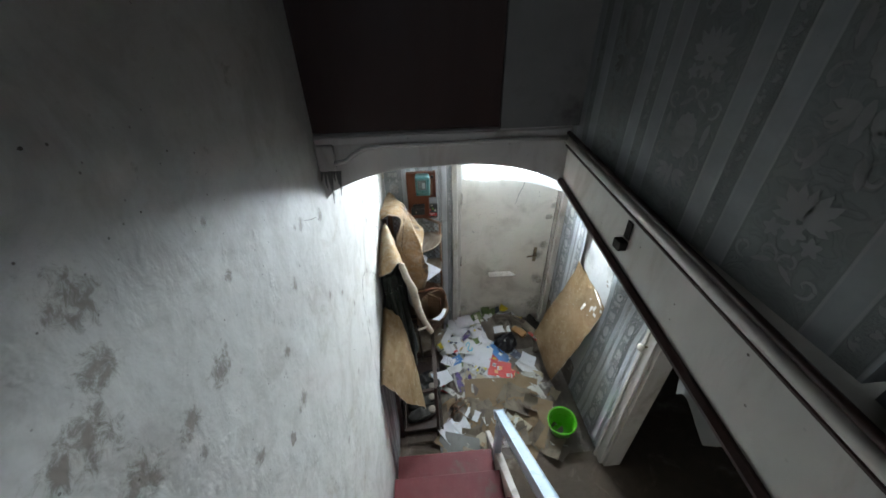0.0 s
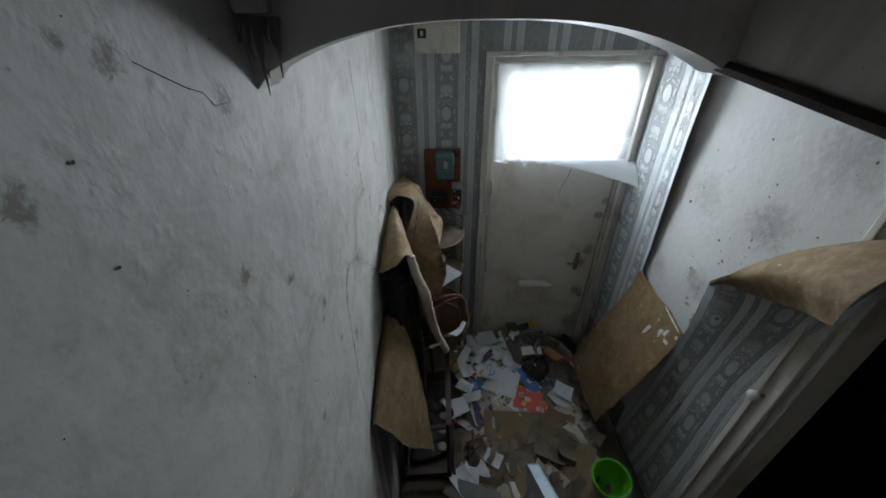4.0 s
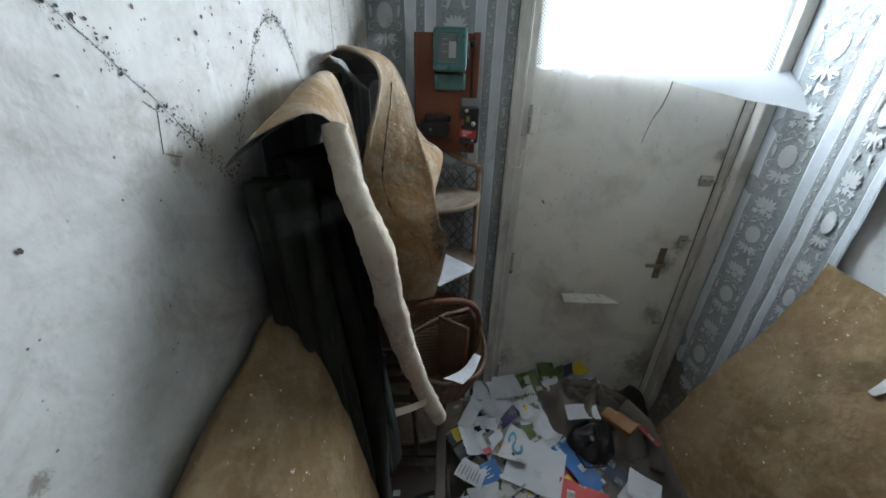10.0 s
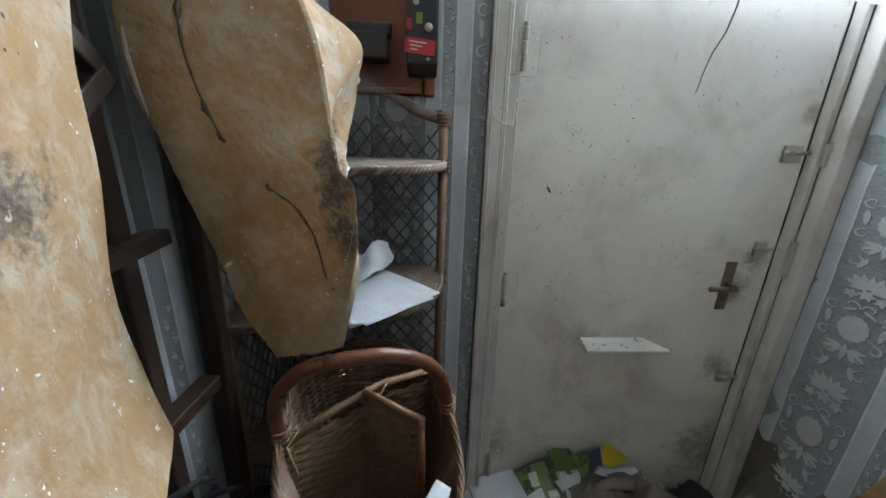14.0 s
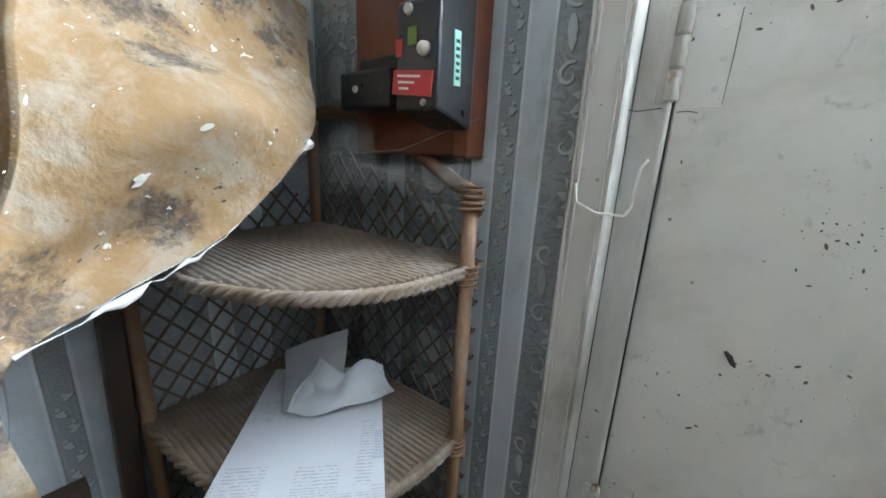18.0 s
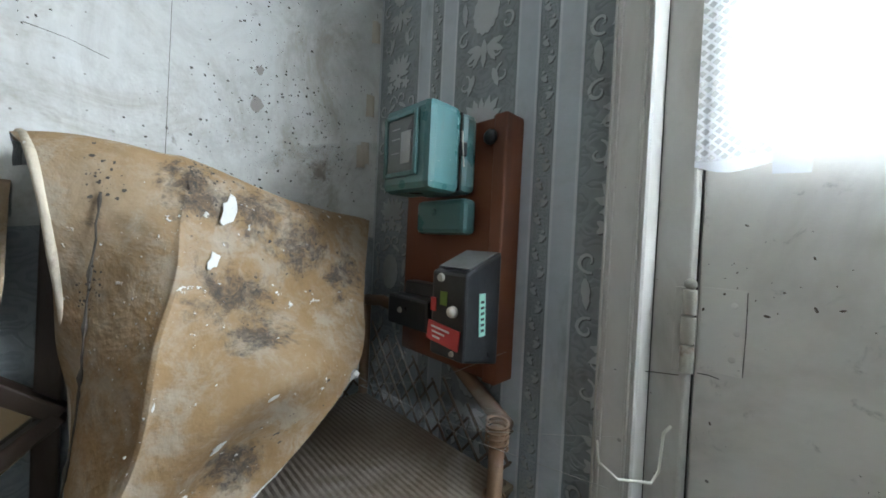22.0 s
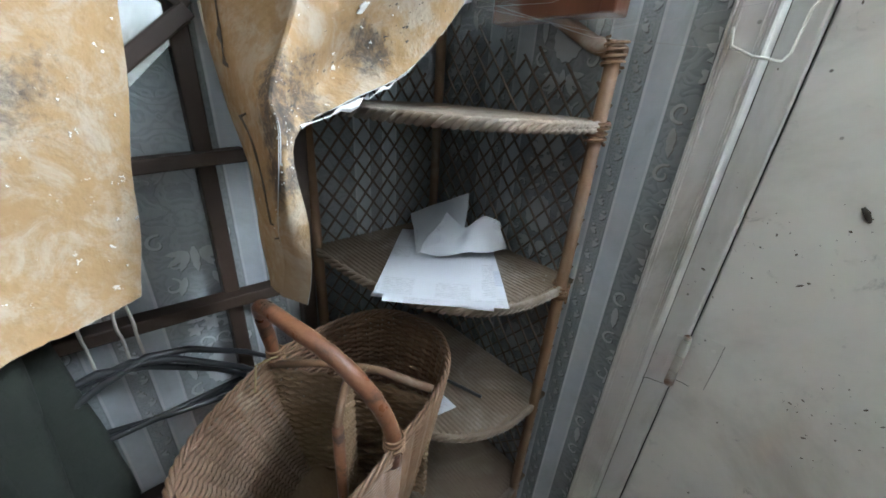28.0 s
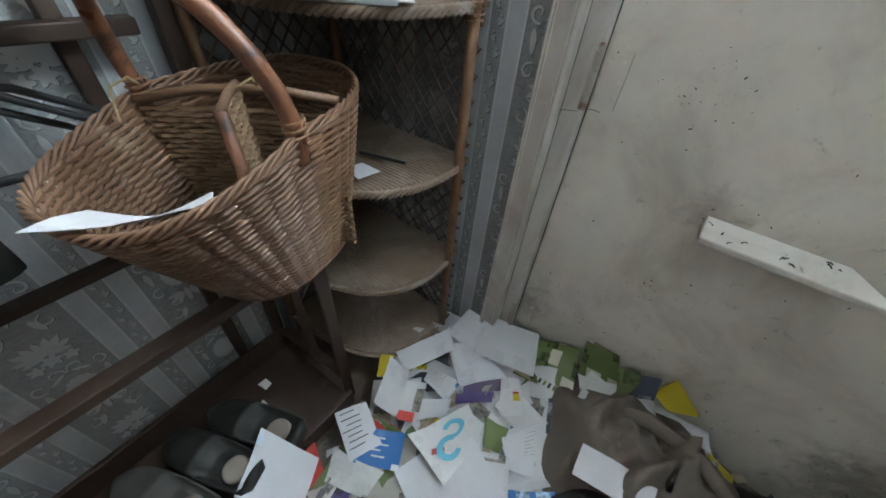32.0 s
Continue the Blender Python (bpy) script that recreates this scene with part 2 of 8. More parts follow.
M_plaster = old_paint("aged_white_paint", ((-2.12, 2.05, 0.02), (-1.967, 2.262, 0.035), (-1.883, 2.351, 0.02), (-1.843, 2.34, 0.035), (-1.78, 2.065, 0.028), (-1.663, 1.978, 0.024),
                                            (-1.693, 1.604, 0.028), (-1.549, 1.822, 0.03), (-1.575, 1.794, 0.02), (-1.496, 1.649, 0.018), (-1.224, 1.733, 0.025), (-1.37, 1.538, 0.035), (-2.24, 2.347, 0.012),
                                            (-2.35, 1.95, 0.05), (-2.25, 1.62, 0.04), (-2.55, 2.15, 0.05), (-2.45, 1.70, 0.04), (-1.95, 1.60, 0.03), (-1.70, 2.28, 0.04), (-0.19, 1.70, 0.05), (-2.333, 2.554, 0.06), (-2.349, 2.490, 0.045), (-2.390, 2.453, 0.06), (-2.321, 2.346, 0.04), (-2.332, 2.300, 0.03), (-2.416, 2.454, 0.03), (-2.265, 2.151, 0.035), (-2.147, 2.516, 0.02),
                                            (-2.15, 2.43, 0.02), (-2.089, 2.19, 0.03), (-2.099, 2.05, 0.04), (-2.243, 2.349, 0.05), (-2.388, 2.373, 0.06), (-1.375, 1.553, 0.03), (-1.366, 1.534, 0.03), (-1.393, 1.484, 0.02), (-1.227, 1.733, 0.03), (-1.062, 1.529, 0.025), (-1.283, 1.335, 0.02)))
M_plaster_r = surf("damp_white_plaster", (0.62, 0.63, 0.62), (0.52, 0.53, 0.52), 4, 0.8, (0.38, 0.32, 0.24), 2.6, 0.60, 0.85,
                   (0.16, 0.14, 0.12), 30, 0.09, 0.55, 30, grime=(((0.87, -0.88, 1.33), 0.14, 0.5), ((0.87, -1.06, 1.74), 0.18, 0.6), ((0.87, -0.72, 1.72), 0.20, 0.35), ((0.87, -1.2, 2.05), 0.25, 0.5), ((0.87, -0.60, 1.25), 0.12, 0.35)))
M_paper_x = wallpaper("wallpaper_front", "x", 0.747)
M_paper_y = wallpaper("wallpaper_side", "y", 0.0)
M_paper_uv = wallpaper("wallpaper_sheet", "uv", 0.0)
# darker copy of the hall paper, the stairwell's shade mixed into its colour
M_paper_stairs = wallpaper("shaded_stairwell_wallpaper", "y", 0.0, 0.62)
M_motif = surf("embossed_paper_ornament", (0.52, 0.53, 0.525), (0.395, 0.41, 0.415), 16, 0.6, (0.30, 0.285, 0.26), 4.0, 0.46, 0.76, (0.08, 0.07, 0.06), 60, 0.07, 0.3, 90)
M_motif_line = surf("dark_printed_outline", (0.15, 0.155, 0.155), (0.11, 0.115, 0.115), 20, 0.65, (0.20, 0.19, 0.17), 4.0, 0.45, 0.7)
# ornament colour darkened likewise for the shaded stairwell
M_motif_shaded = surf("shaded_paper_ornament", (0.265, 0.27, 0.265), (0.175, 0.18, 0.18), 9, 0.65, (0.10, 0.098, 0.09), 3.0, 0.42, 0.70)
M_cream = surf("cream_gloss_paint", (0.60, 0.58, 0.535), (0.50, 0.48, 0.435), 9, 0.62, (0.29, 0.255, 0.20), 5.5, 0.46, 0.78,
               (0.07, 0.055, 0.04), 26, 0.075, 0.25, 60, stretch=(1, 1, 0.4), spec=0.5)
M_door = surf("cream_door_paint", (0.72, 0.688, 0.618), (0.64, 0.608, 0.538), 5, 0.58, (0.44, 0.405, 0.345), 3.2, 0.44, 0.78,
              (0.07, 0.055, 0.04), 22, 0.055, 0.18, 70, spec=0.45, grime=(((0.715, 0.0, 0.87), 0.09, 0.8), ((0.755, 0.0, 0.972), 0.08, 0.85), ((0.726, 0.0, 0.601), 0.10, 0.8), ((0.757, 0.0, 0.25), 0.20, 0.75), ((0.013, 0.0, 0.27), 0.12, 0.7), ((0.27, 0.0, 0.70), 0.10, 0.5), ((0.79, 0.0, 1.367), 0.06, 0.8)))
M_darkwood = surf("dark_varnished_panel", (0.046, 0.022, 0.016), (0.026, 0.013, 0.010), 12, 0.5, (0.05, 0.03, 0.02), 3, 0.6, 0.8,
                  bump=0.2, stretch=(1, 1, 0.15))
M_greypaper = surf("grey_lining_paper", (0.22, 0.22, 0.205), (0.155, 0.155, 0.145), 7, 0.85, (0.05, 0.045, 0.04), 3, 0.5, 0.8)
M_lino = surf("dirty_brown_lino", (0.10, 0.075, 0.052), (0.055, 0.042, 0.032), 9, 0.85, (0.20, 0.17, 0.13), 4, 0.52, 0.75,
              (0.02, 0.018, 0.015), 60, 0.15, 0.6, 60)
M_red = surf("worn_red_step_paint", (0.15, 0.022, 0.026), (0.10, 0.018, 0.020), 10, 0.6, (0.09, 0.06, 0.05), 4, 0.55, 0.8,
             (0.32, 0.28, 0.26), 50, 0.07, 0.35, 60)
M_ceiling = surf("stained_ceiling", (0.55, 0.54, 0.50), (0.45, 0.44, 0.40), 5, 0.85, (0.25, 0.21, 0.16), 2, 0.55, 0.8)
M_rail = surf("pale_blue_rail_paint", (0.46, 0.56, 0.62), (0.38, 0.46, 0.52), 14, 0.35, (0.20, 0.18, 0.15), 7, 0.6, 0.8, bump=0.15)
# the side room's darkness put into the colour of its walls and ceiling
M_dim = surf("room_shade_colour", (0.10, 0.09, 0.08), (0.07, 0.065, 0.06), 5, 0.9)


# ---- mesh tools ----
def part(name, bm, material, parent=None, label="", smooth=False):
    """Links a bmesh as one mesh object, under parent if given."""
    me = bpy.data.meshes.new(name)
    if smooth:
        for f in bm.faces:
            f.smooth = True
    bm.to_mesh(me)
    bm.free()
    for mm in (material if isinstance(material, (list, tuple)) else (material,)):
        me.materials.append(mm)
    ob = new(name, me)
    if parent:
        ob.parent = parent
    if label:
        ob["label"] = label
    return ob


def thing(name, at=(0, 0, 0), turn=(0, 0, 0)):
    ob = new(name)
    ob.empty_display_size = 0.05
    ob.matrix_basis = pose(*at, *turn)
    return ob


def add_box(bm, x0, x1, y0, y1, z0, z1, bevel=0.0, mat=0, m=None):
    r = bmesh.ops.create_cube(bm, size=1.0)
    vs = r["verts"]
    for v in vs:
        v.co = Vector(((x0 + x1) / 2 + v.co.x * (x1 - x0), (y0 + y1) / 2 + v.co.y * (y1 - y0), (z0 + z1) / 2 + v.co.z * (z1 - z0)))
        if m is not None:
            v.co = m @ v.co
    for f in {f for v in vs for f in v.link_faces}:
        f.material_index = mat
    if bevel:
        bmesh.ops.bevel(bm, geom=list({e for v in vs for e in v.link_edges}), offset=bevel, segments=2, affect="EDGES", profile=0.5)
    return bm


def box(x0, x1, y0, y1, z0, z1, bevel=0.0):
    return add_box(bmesh.new(), x0, x1, y0, y1, z0, z1, bevel)


def tube(points, radius, sides=8, close=True, bm=None, flat=1.0):
    """A round bar swept along points; radius may be a function of 0..1."""
    bm = bm or bmesh.new()
    pts = [Vector(p) for p in points]
    rings, up = [], None
    for i, p in enumerate(pts):
        d = (pts[min(i + 1, len(pts) - 1)] - pts[max(i - 1, 0)]).normalized()
        if up is None:
            up = d.orthogonal().normalized()
        up = (up - d * up.dot(d)).normalized()
        side = d.cross(up)
        r = radius(i / max(len(pts) - 1, 1)) if callable(radius) else radius
        rings.append([bm.verts.new(p + (up * math.cos(a) + side * math.sin(a) * flat) * r) for a in [2 * math.pi * k / sides for k in range(sides)]])
    for a, b in zip(rings, rings[1:]):
        for k in range(sides):
            bm.faces.new((a[k], a[(k + 1) % sides], b[(k + 1) % sides], b[k]))
    if close:
        bm.faces.new(rings[0][::-1])
        bm.faces.new(rings[-1])
    return bm


def lathe(profile, sides=24, at=(0, 0, 0), sx=1.0, sy=1.0, cap=True):
    bm = bmesh.new()
    rings = []
    for r, z in profile:
        rings.append([bm.verts.new((at[0] + r * sx * math.cos(2 * math.pi * k / sides), at[1] + r * sy * math.sin(2 * math.pi * k / sides), at[2] + z))
                      for k in range(sides)])
    for a, b in zip(rings, rings[1:]):
        for k in range(sides):
            bm.faces.new((a[k], a[(k + 1) % sides], b[(k + 1) % sides], b[k]))
    if cap:
        bm.faces.new(rings[0][::-1])
        bm.faces.new(rings[-1])
    return bm


def spline(a, b, c, d, t):
    return 0.5 * ((2 * b) + (c - a) * t + (2 * a - 5 * b + 4 * c - d) * t * t + (3 * b - a - 3 * c + d) * t ** 3)


def curve_at(pts, s):
    n = len(pts) - 1
    f = min(max(s, 0.0), 1.0) * n
    i = min(int(f), n - 1)
    g = lambda k: Vector(pts[min(max(k, 0), n)])
    return spline(g(i - 1), g(i), g(i + 1), g(i + 2), f - i)


def sheet(net, nu=28, nv=28, thick=0.0012, rough=0.004, ragged=0.0, seed=0, size=(0.5, 0.8), freq=9.0):
    """A thin sheet through a small net of points (rows from top to bottom): slightly crumpled, with a torn rim and UVs."""
    bm = bmesh.new()
    uv = bm.loops.layers.uv.new("UVMap")
    grid, st = [], {}
    for j in range(nv + 1):
        row = []
        b = j / nv
        for i in range(nu + 1):
            a = i / nu
            rim = min(a, 1 - a, b, 1 - b)
            aa, bb = a, b
            if ragged and rim < 0.035:
                aa += ragged * noise.noise((a * 23 + seed, b * 23, 1.0)) * (1 if 0.02 < a < 0.98 else 1.0)
                bb += ragged * noise.noise((a * 23, b * 23 + seed, 5.0))
            cols = [curve_at(r, aa) for r in net]
            p = curve_at(cols, bb)
            q = p * freq + Vector((seed * 3.1, seed, 0))
            p = p + Vector((noise.noise(q), noise.noise(q + Vector((9, 0, 0))), noise.noise(q + Vector((0, 9, 0))))) * rough
            v = bm.verts.new(p)
            st[v] = (a * size[0], (1 - b) * size[1])
            row.append(v)
        grid.append(row)
    for j in range(nv):
        for i in range(nu):
            f = bm.faces.new((grid[j][i], grid[j + 1][i], grid[j + 1][i + 1], grid[j][i + 1]))
            f.smooth = True
            for l in f.loops:
                l[uv].uv = st[l.vert]
    bm.normal_update()
    if thick:
        front = list(bm.faces)
        r = bmesh.ops.duplicate(bm, geom=list(bm.verts) + list(bm.edges) + front)
        back = [g for g in r["geom"] if isinstance(g, bmesh.types.BMFace)]
        for v, in ((v,) for v in {v for f in back for v in f.verts}):
            v.co -= v.normal * thick
        for f in back:
            f.normal_flip()
            f.material_index = 1
    return bm


# ---- embossed ornament of the wallpaper ----
def ornament():
    """One repeat of the paper's ornament as flat outlines (u, v): medallion, bow, flowers, leaves and scrolls."""
    out = []

    def leaf(cx, cy, deg, ln, wd):
        c, q = math.cos(radians(deg)), math.sin(radians(deg))
        half = [(0, 0.25), (0.18, 0.8), (0.42, 1.0), (0.62, 0.7), (0.7, 0.85), (0.86, 0.4), (1.0, 0.0)]
        pts = [(a * ln, b * wd / 2) for a, b in half] + [(a * ln, -b * wd / 2) for a, b in half[-2::-1]]
        out.append([(cx + a * c - b * q, cy + a * q + b * c) for a, b in pts])

    def curl(cx, cy, r, deg, turns, hand, wd):
        n = 18
        a_ = [(r * (1 - 0.82 * k / n), radians(deg) + hand * turns * 2 * math.pi * k / n, wd * (0.35 + 0.65 * math.sin(math.pi * min(1.0, 0.15 + k / n)))) for k in range(n + 1)]
        for (r0, t0, w0), (r1, t1, w1) in zip(a_, a_[1:]):
            out.append([(cx + (r0 - w0 / 2) * math.cos(t0), cy + (r0 - w0 / 2) * math.sin(t0)), (cx + (r1 - w1 / 2) * math.cos(t1), cy + (r1 - w1 / 2) * math.sin(t1)),
                        (cx + (r1 + w1 / 2) * math.cos(t1), cy + (r1 + w1 / 2) * math.sin(t1)), (cx + (r0 + w0 / 2) * math.cos(t0), cy + (r0 + w0 / 2) * math.sin(t0))])

    def bloom(cx, cy, r, n=5):
        out.append([(cx + r * (0.78 + 0.22 * math.cos(n * q)) * math.cos(q), cy + r * (0.78 + 0.22 * math.cos(n * q)) * math.sin(q)) for q in [2 * math.pi * k / 30 for k in range(30)]])

    out.append([(0.027 * (1 + 0.045 * math.cos(14 * q)) * math.cos(q), 0.037 * (1 + 0.045 * math.cos(14 * q)) * math.sin(q)) for q in [2 * math.pi * k / 56 for k in range(56)]])
    for m_ in (1, -1):
        d = lambda deg: deg if m_ > 0 else 180 - deg
        curl(m_ * 0.016, 0.064, 0.015, d(200), 0.80, -m_, 0.0042)
        curl(m_ * 0.045, 0.052, 0.015, d(250), 0.95, m_, 0.0048)
        curl(m_ * 0.044, -0.034, 0.015, d(110), 0.95, -m_, 0.0048)
        curl(m_ * 0.030, -0.072, 0.018, d(70), 0.85, m_, 0.0046)
        leaf(m_ * 0.006, 0.058, d(-30), 0.030, 0.008)
        leaf(m_ * 0.048, 0.030, d(-95), 0.040, 0.012)
        bloom(m_ * 0.026, 0.095, 0.013)
        for deg, ln, wd in ((72, 0.042, 0.015), (48, 0.044, 0.016), (20, 0.040, 0.014), (-8, 0.032, 0.012)):
            leaf(m_ * 0.004, 0.118, d(deg), ln, wd)
        for deg, ln in ((-62, 0.034), (-30, 0.036), (5, 0.030)):
            leaf(m_ * 0.008, -0.058, d(deg), ln, 0.012)
        curl(m_ * 0.040, -0.112, 0.016, d(100), 0.9, m_, 0.0046)
        leaf(m_ * 0.020, -0.100, d(-70), 0.034, 0.012)
    bloom(0, 0.102, 0.017, 6)
    leaf(0, 0.118, 90, 0.040, 0.014)
    leaf(0, -0.048, -90, 0.046, 0.013)
    # vine between the plain stripes
    for k in range(12):
        v = -REPEAT / 2 + REPEAT * k / 12
        leaf(PERIOD / 2 + 0.001, v, 38 if k % 2 else 142, 0.013, 0.0065)
        leaf(PERIOD / 2, v + 0.009, -25 if k % 2 else 205, 0.009, 0.0050)
        bloom(PERIOD / 2 + (0.006 if k % 2 else -0.006), v + 0.014, 0.0030)
    return out


ORN = ornament()


def ornaments(u0, u1, v0, v1, shift, place, parent, inks=(M_motif, M_motif_line)):
    """The ornament repeated over a papered area; place(u, v, lift) gives a point on the paper."""
    vs, fs = [], []
    for c in range(math.floor(u0 / PERIOD + shift) - 1, math.ceil(u1 / PERIOD + shift) + 1):
        cu = (c + 0.5 - shift) * PERIOD
        for k in range(math.floor(v0 / REPEAT) - 2, math.ceil(v1 / REPEAT) + 3):
            cv = (k + 0.5 * (c % 2)) * REPEAT
            for no, poly in enumerate(ORN):
                pts = [(cu + a, cv + b) for a, b in poly]
                if any(u0 < a < u1 for a, b in pts) and all(v0 < b < v1 for a, b in pts):
                    pts = [(min(max(a, u0), u1 - 0.0014), b) for a, b in pts]
                    fs.append(tuple(range(len(vs), len(vs) + len(pts))))
                    vs += [place(a, b, 0.0003 + 0.00022 * (no % 9)) for a, b in pts]
                    # dark printed shadow along one side of each shape
                    fs.append(tuple(range(len(vs), len(vs) + len(pts))))
                    vs += [place(a + 0.0013, b - 0.0016, 0.0) for a, b in pts]
    me = bpy.data.meshes.new("embossed_ornament")
    me.from_pydata(vs, [], fs)
    for ink in inks:
        me.materials.append(ink)
    for no, face in enumerate(me.polygons):
        face.material_index = no % 2
    ob = new("embossed_ornament", me)
    ob.parent = parent
    return tagged(ob, kind="stuff")


# ---- structure ----
def wall(name, boxes, mats, label, bevel=0.0):
    """boxes: (x0, x1, y0, y1, z0, z1)."""
    bm = bmesh.new()
    for b in boxes:
        add_box(bm, *b, bevel)
    return tagged(part(name, bm, mats), label, "wall", kind="structure")


XL, XR, YF, ZC = -0.60, 0.87, -0.06, 2.46
floor = tagged(part("floor", box(-0.75, 3.0, -6.0, 0.3, -0.12, 0.0), M_lino), "dirty brown lino floor under litter", "floor", kind="structure")
wall_left = wall("wall_left", [(XL - 0.12, XL, -5.4, 0.2, 0, 5.0)], M_plaster, "stained white painted stair wall with mould and flaking patches")
wall_front = wall("wall_front", [(XL, -0.045, YF, 0.16, 0, ZC), (-0.045, XR, YF, 0.16, 2.235, ZC), (0.855, XR, YF + 0.004, 0.16, 0, 2.235)], M_paper_x,
                  "front wall in aged blue-grey medallion wallpaper")
wall_right = wall("wall_right", [(XR, XR + 0.12, -1.42, 0.16, 0, ZC), (XR, XR + 0.12, -2.24, -1.42, 2.02, ZC), (XR, XR + 0.12, -6.0, -2.24, 0, ZC)],
                  M_plaster_r, "damp bare plaster wall with flaking paint")
ceiling = tagged(part("ceiling", box(XL - 0.1, XR + 0.1, -1.54, 0.16, ZC, ZC + 0.1), M_ceiling), "stained hall ceiling", "ceiling", kind="structure")
ceiling_passage = tagged(part("ceiling_passage", box(0.16, XR + 0.1, -6.0, -1.54, ZC, ZC + 0.1), M_ceiling), "ceiling of the dark passage", "ceiling", kind="structure")

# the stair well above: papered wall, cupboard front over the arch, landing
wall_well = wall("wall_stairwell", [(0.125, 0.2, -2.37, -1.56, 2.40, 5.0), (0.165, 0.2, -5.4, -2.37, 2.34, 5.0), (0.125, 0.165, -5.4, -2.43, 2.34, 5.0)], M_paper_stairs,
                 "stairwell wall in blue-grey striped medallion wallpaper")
wall_over = wall("wall_over_arch", [(-0.095, 0.125, -1.60, -1.50, 2.465, 5.0)], M_greypaper, "grey lining paper beside the cupboard")
cupboard = tagged(part("cupboard_front", box(XL, -0.097, -1.595, -1.50, 2.47, 5.0), M_darkwood), "dark brown varnished panel over the stair arch", "panel", kind="structure")
ceiling_well = tagged(part("ceiling_well", box(XL - 0.1, 0.25, -5.5, -1.45, 5.0, 5.1), M_ceiling), "ceiling over the stairs", "ceiling", kind="structure")
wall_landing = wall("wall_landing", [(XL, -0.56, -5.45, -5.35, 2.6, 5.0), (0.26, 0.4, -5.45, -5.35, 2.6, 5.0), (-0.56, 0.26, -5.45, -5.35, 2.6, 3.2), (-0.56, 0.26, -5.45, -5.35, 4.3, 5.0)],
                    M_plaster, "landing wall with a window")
landing = tagged(part("landing_floor", box(XL, 0.2, -5.4, -4.22, 2.5, 2.66), M_lino), "landing floor", "floor", kind="structure")

# closing walls of passage and side room, near black in place of their shade
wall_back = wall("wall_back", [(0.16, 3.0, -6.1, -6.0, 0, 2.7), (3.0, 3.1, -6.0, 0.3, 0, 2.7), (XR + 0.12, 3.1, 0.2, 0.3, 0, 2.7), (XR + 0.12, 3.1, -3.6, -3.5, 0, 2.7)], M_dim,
                 "walls of the passage and the side room, coloured dark for shade")
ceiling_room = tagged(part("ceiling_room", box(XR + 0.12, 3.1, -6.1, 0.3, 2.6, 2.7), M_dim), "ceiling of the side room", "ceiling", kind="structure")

# arch beam
bm = bmesh.new()
n = 28
low, top = [], []
for i in range(n + 1):
    a = i / n
    x = XL + (0.11 - XL) * a
    s = abs(2 * a - 1.0)
    z = 2.368 - 0.075 * s ** 2.6 - (0.012 if i == 0 else 0)
    low.append((x, z))
for y in (-1.60, -1.52):
    top.append([[bm.verts.new((x, y, z)) for x, z in low], [bm.verts.new((x, y, 2.465)) for x, z in low]])
for i in range(n):
    f, b = top
    bm.faces.new((f[0][i], f[0][i + 1], f[1][i + 1], f[1][i]))
    bm.faces.new((b[0][i + 1], b[0][i], b[1][i], b[1][i + 1]))
    bm.faces.new((f[0][i + 1], f[0][i], b[0][i], b[0][i + 1]))
arch = tagged(part("arch_beam", bm, M_cream), "cream painted beam with an arched underside over the stairs", "beam", kind="structure")
part("top_moulding", box(XL, 0.105, -1.610, -1.6005, 2.440, 2.462, 0.004), M_cream, arch)
part("corner_block", box(XL + 0.001, -0.550, -1.622, -1.601, 2.375, 2.445, 0.006), M_cream, arch)
part("conduit", tube([(-0.555, -1.617, 2.395), (-0.52, -1.617, 2.400), (-0.50, -1.617, 2.415), (-0.47, -1.617, 2.432), (-0.42, -1.617, 2.437), (-0.15, -1.617, 2.438), (0.09, -1.617, 2.438)], 0.006, 8), M_cream, arch, "thin painted conduit", True)
for i in range(7):
    x, drop = -0.592 + i * 0.008, 0.030 + 0.022 * ((i * 5) % 4)
    part("torn_strip", tube([(x, -1.615, 2.372), (x + 0.003 * ((i % 3) - 1), -1.622 - 0.004 * (i % 2), 2.372 - drop * 0.6), (x + 0.007 * ((i % 3) - 1), -1.618, 2.372 - drop)],
                            lambda s: 0.0050 * (1 - 0.85 * s), 6, flat=0.4), M_greypaper, arch)

# beam along the open side
bm = bmesh.new()
prof = []
for y in (-1.56, -4.3):
    d = -1.58 - y
    zt, zb = 2.425 - 0.075 * d, 2.31 - 0.135 * d
    prof.append([bm.verts.new(p) for p in ((0.105, y, zb), (0.105, y, zt), (0.2, y, zt), (0.2, y, zb))])
a, b = prof
for k in range(4):
    bm.faces.new((a[k], a[(k + 1) % 4], b[(k + 1) % 4], b[k]))
bm.faces.new(a[::-1]), bm.faces.new(b)
beam = tagged(part("side_beam", bm, M_cream), "cream painted beam along the open side of the stairs", "beam", kind="structure")
rows = [(0.098, -1.58 - d, 2.432 - 0.075 * d) for d in (0, 0.9, 1.8, 2.7)]
part("moulding", tube(rows, 0.011, 8), M_cream, beam, smooth=True)
# shadow line beneath the moulding, modelled as a thin dark tube
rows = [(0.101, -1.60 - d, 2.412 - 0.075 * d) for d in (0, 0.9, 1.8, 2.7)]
part("shadow_gap", tube(rows, 0.005, 6), M_darkwood, beam, "dark tube drawn as the shadow under the moulding")
rows = [(0.092, -1.62 - d, 2.452 - 0.075 * d) for d in (0, 0.9, 1.8, 2.7)]
part("cable", tube(rows, 0.006, 8), M_darkwood, beam, "dark old cable along the top of the beam", smooth=True)
# dark tube standing in for the shaded lower edge of the beam
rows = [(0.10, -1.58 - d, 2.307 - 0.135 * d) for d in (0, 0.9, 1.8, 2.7)]
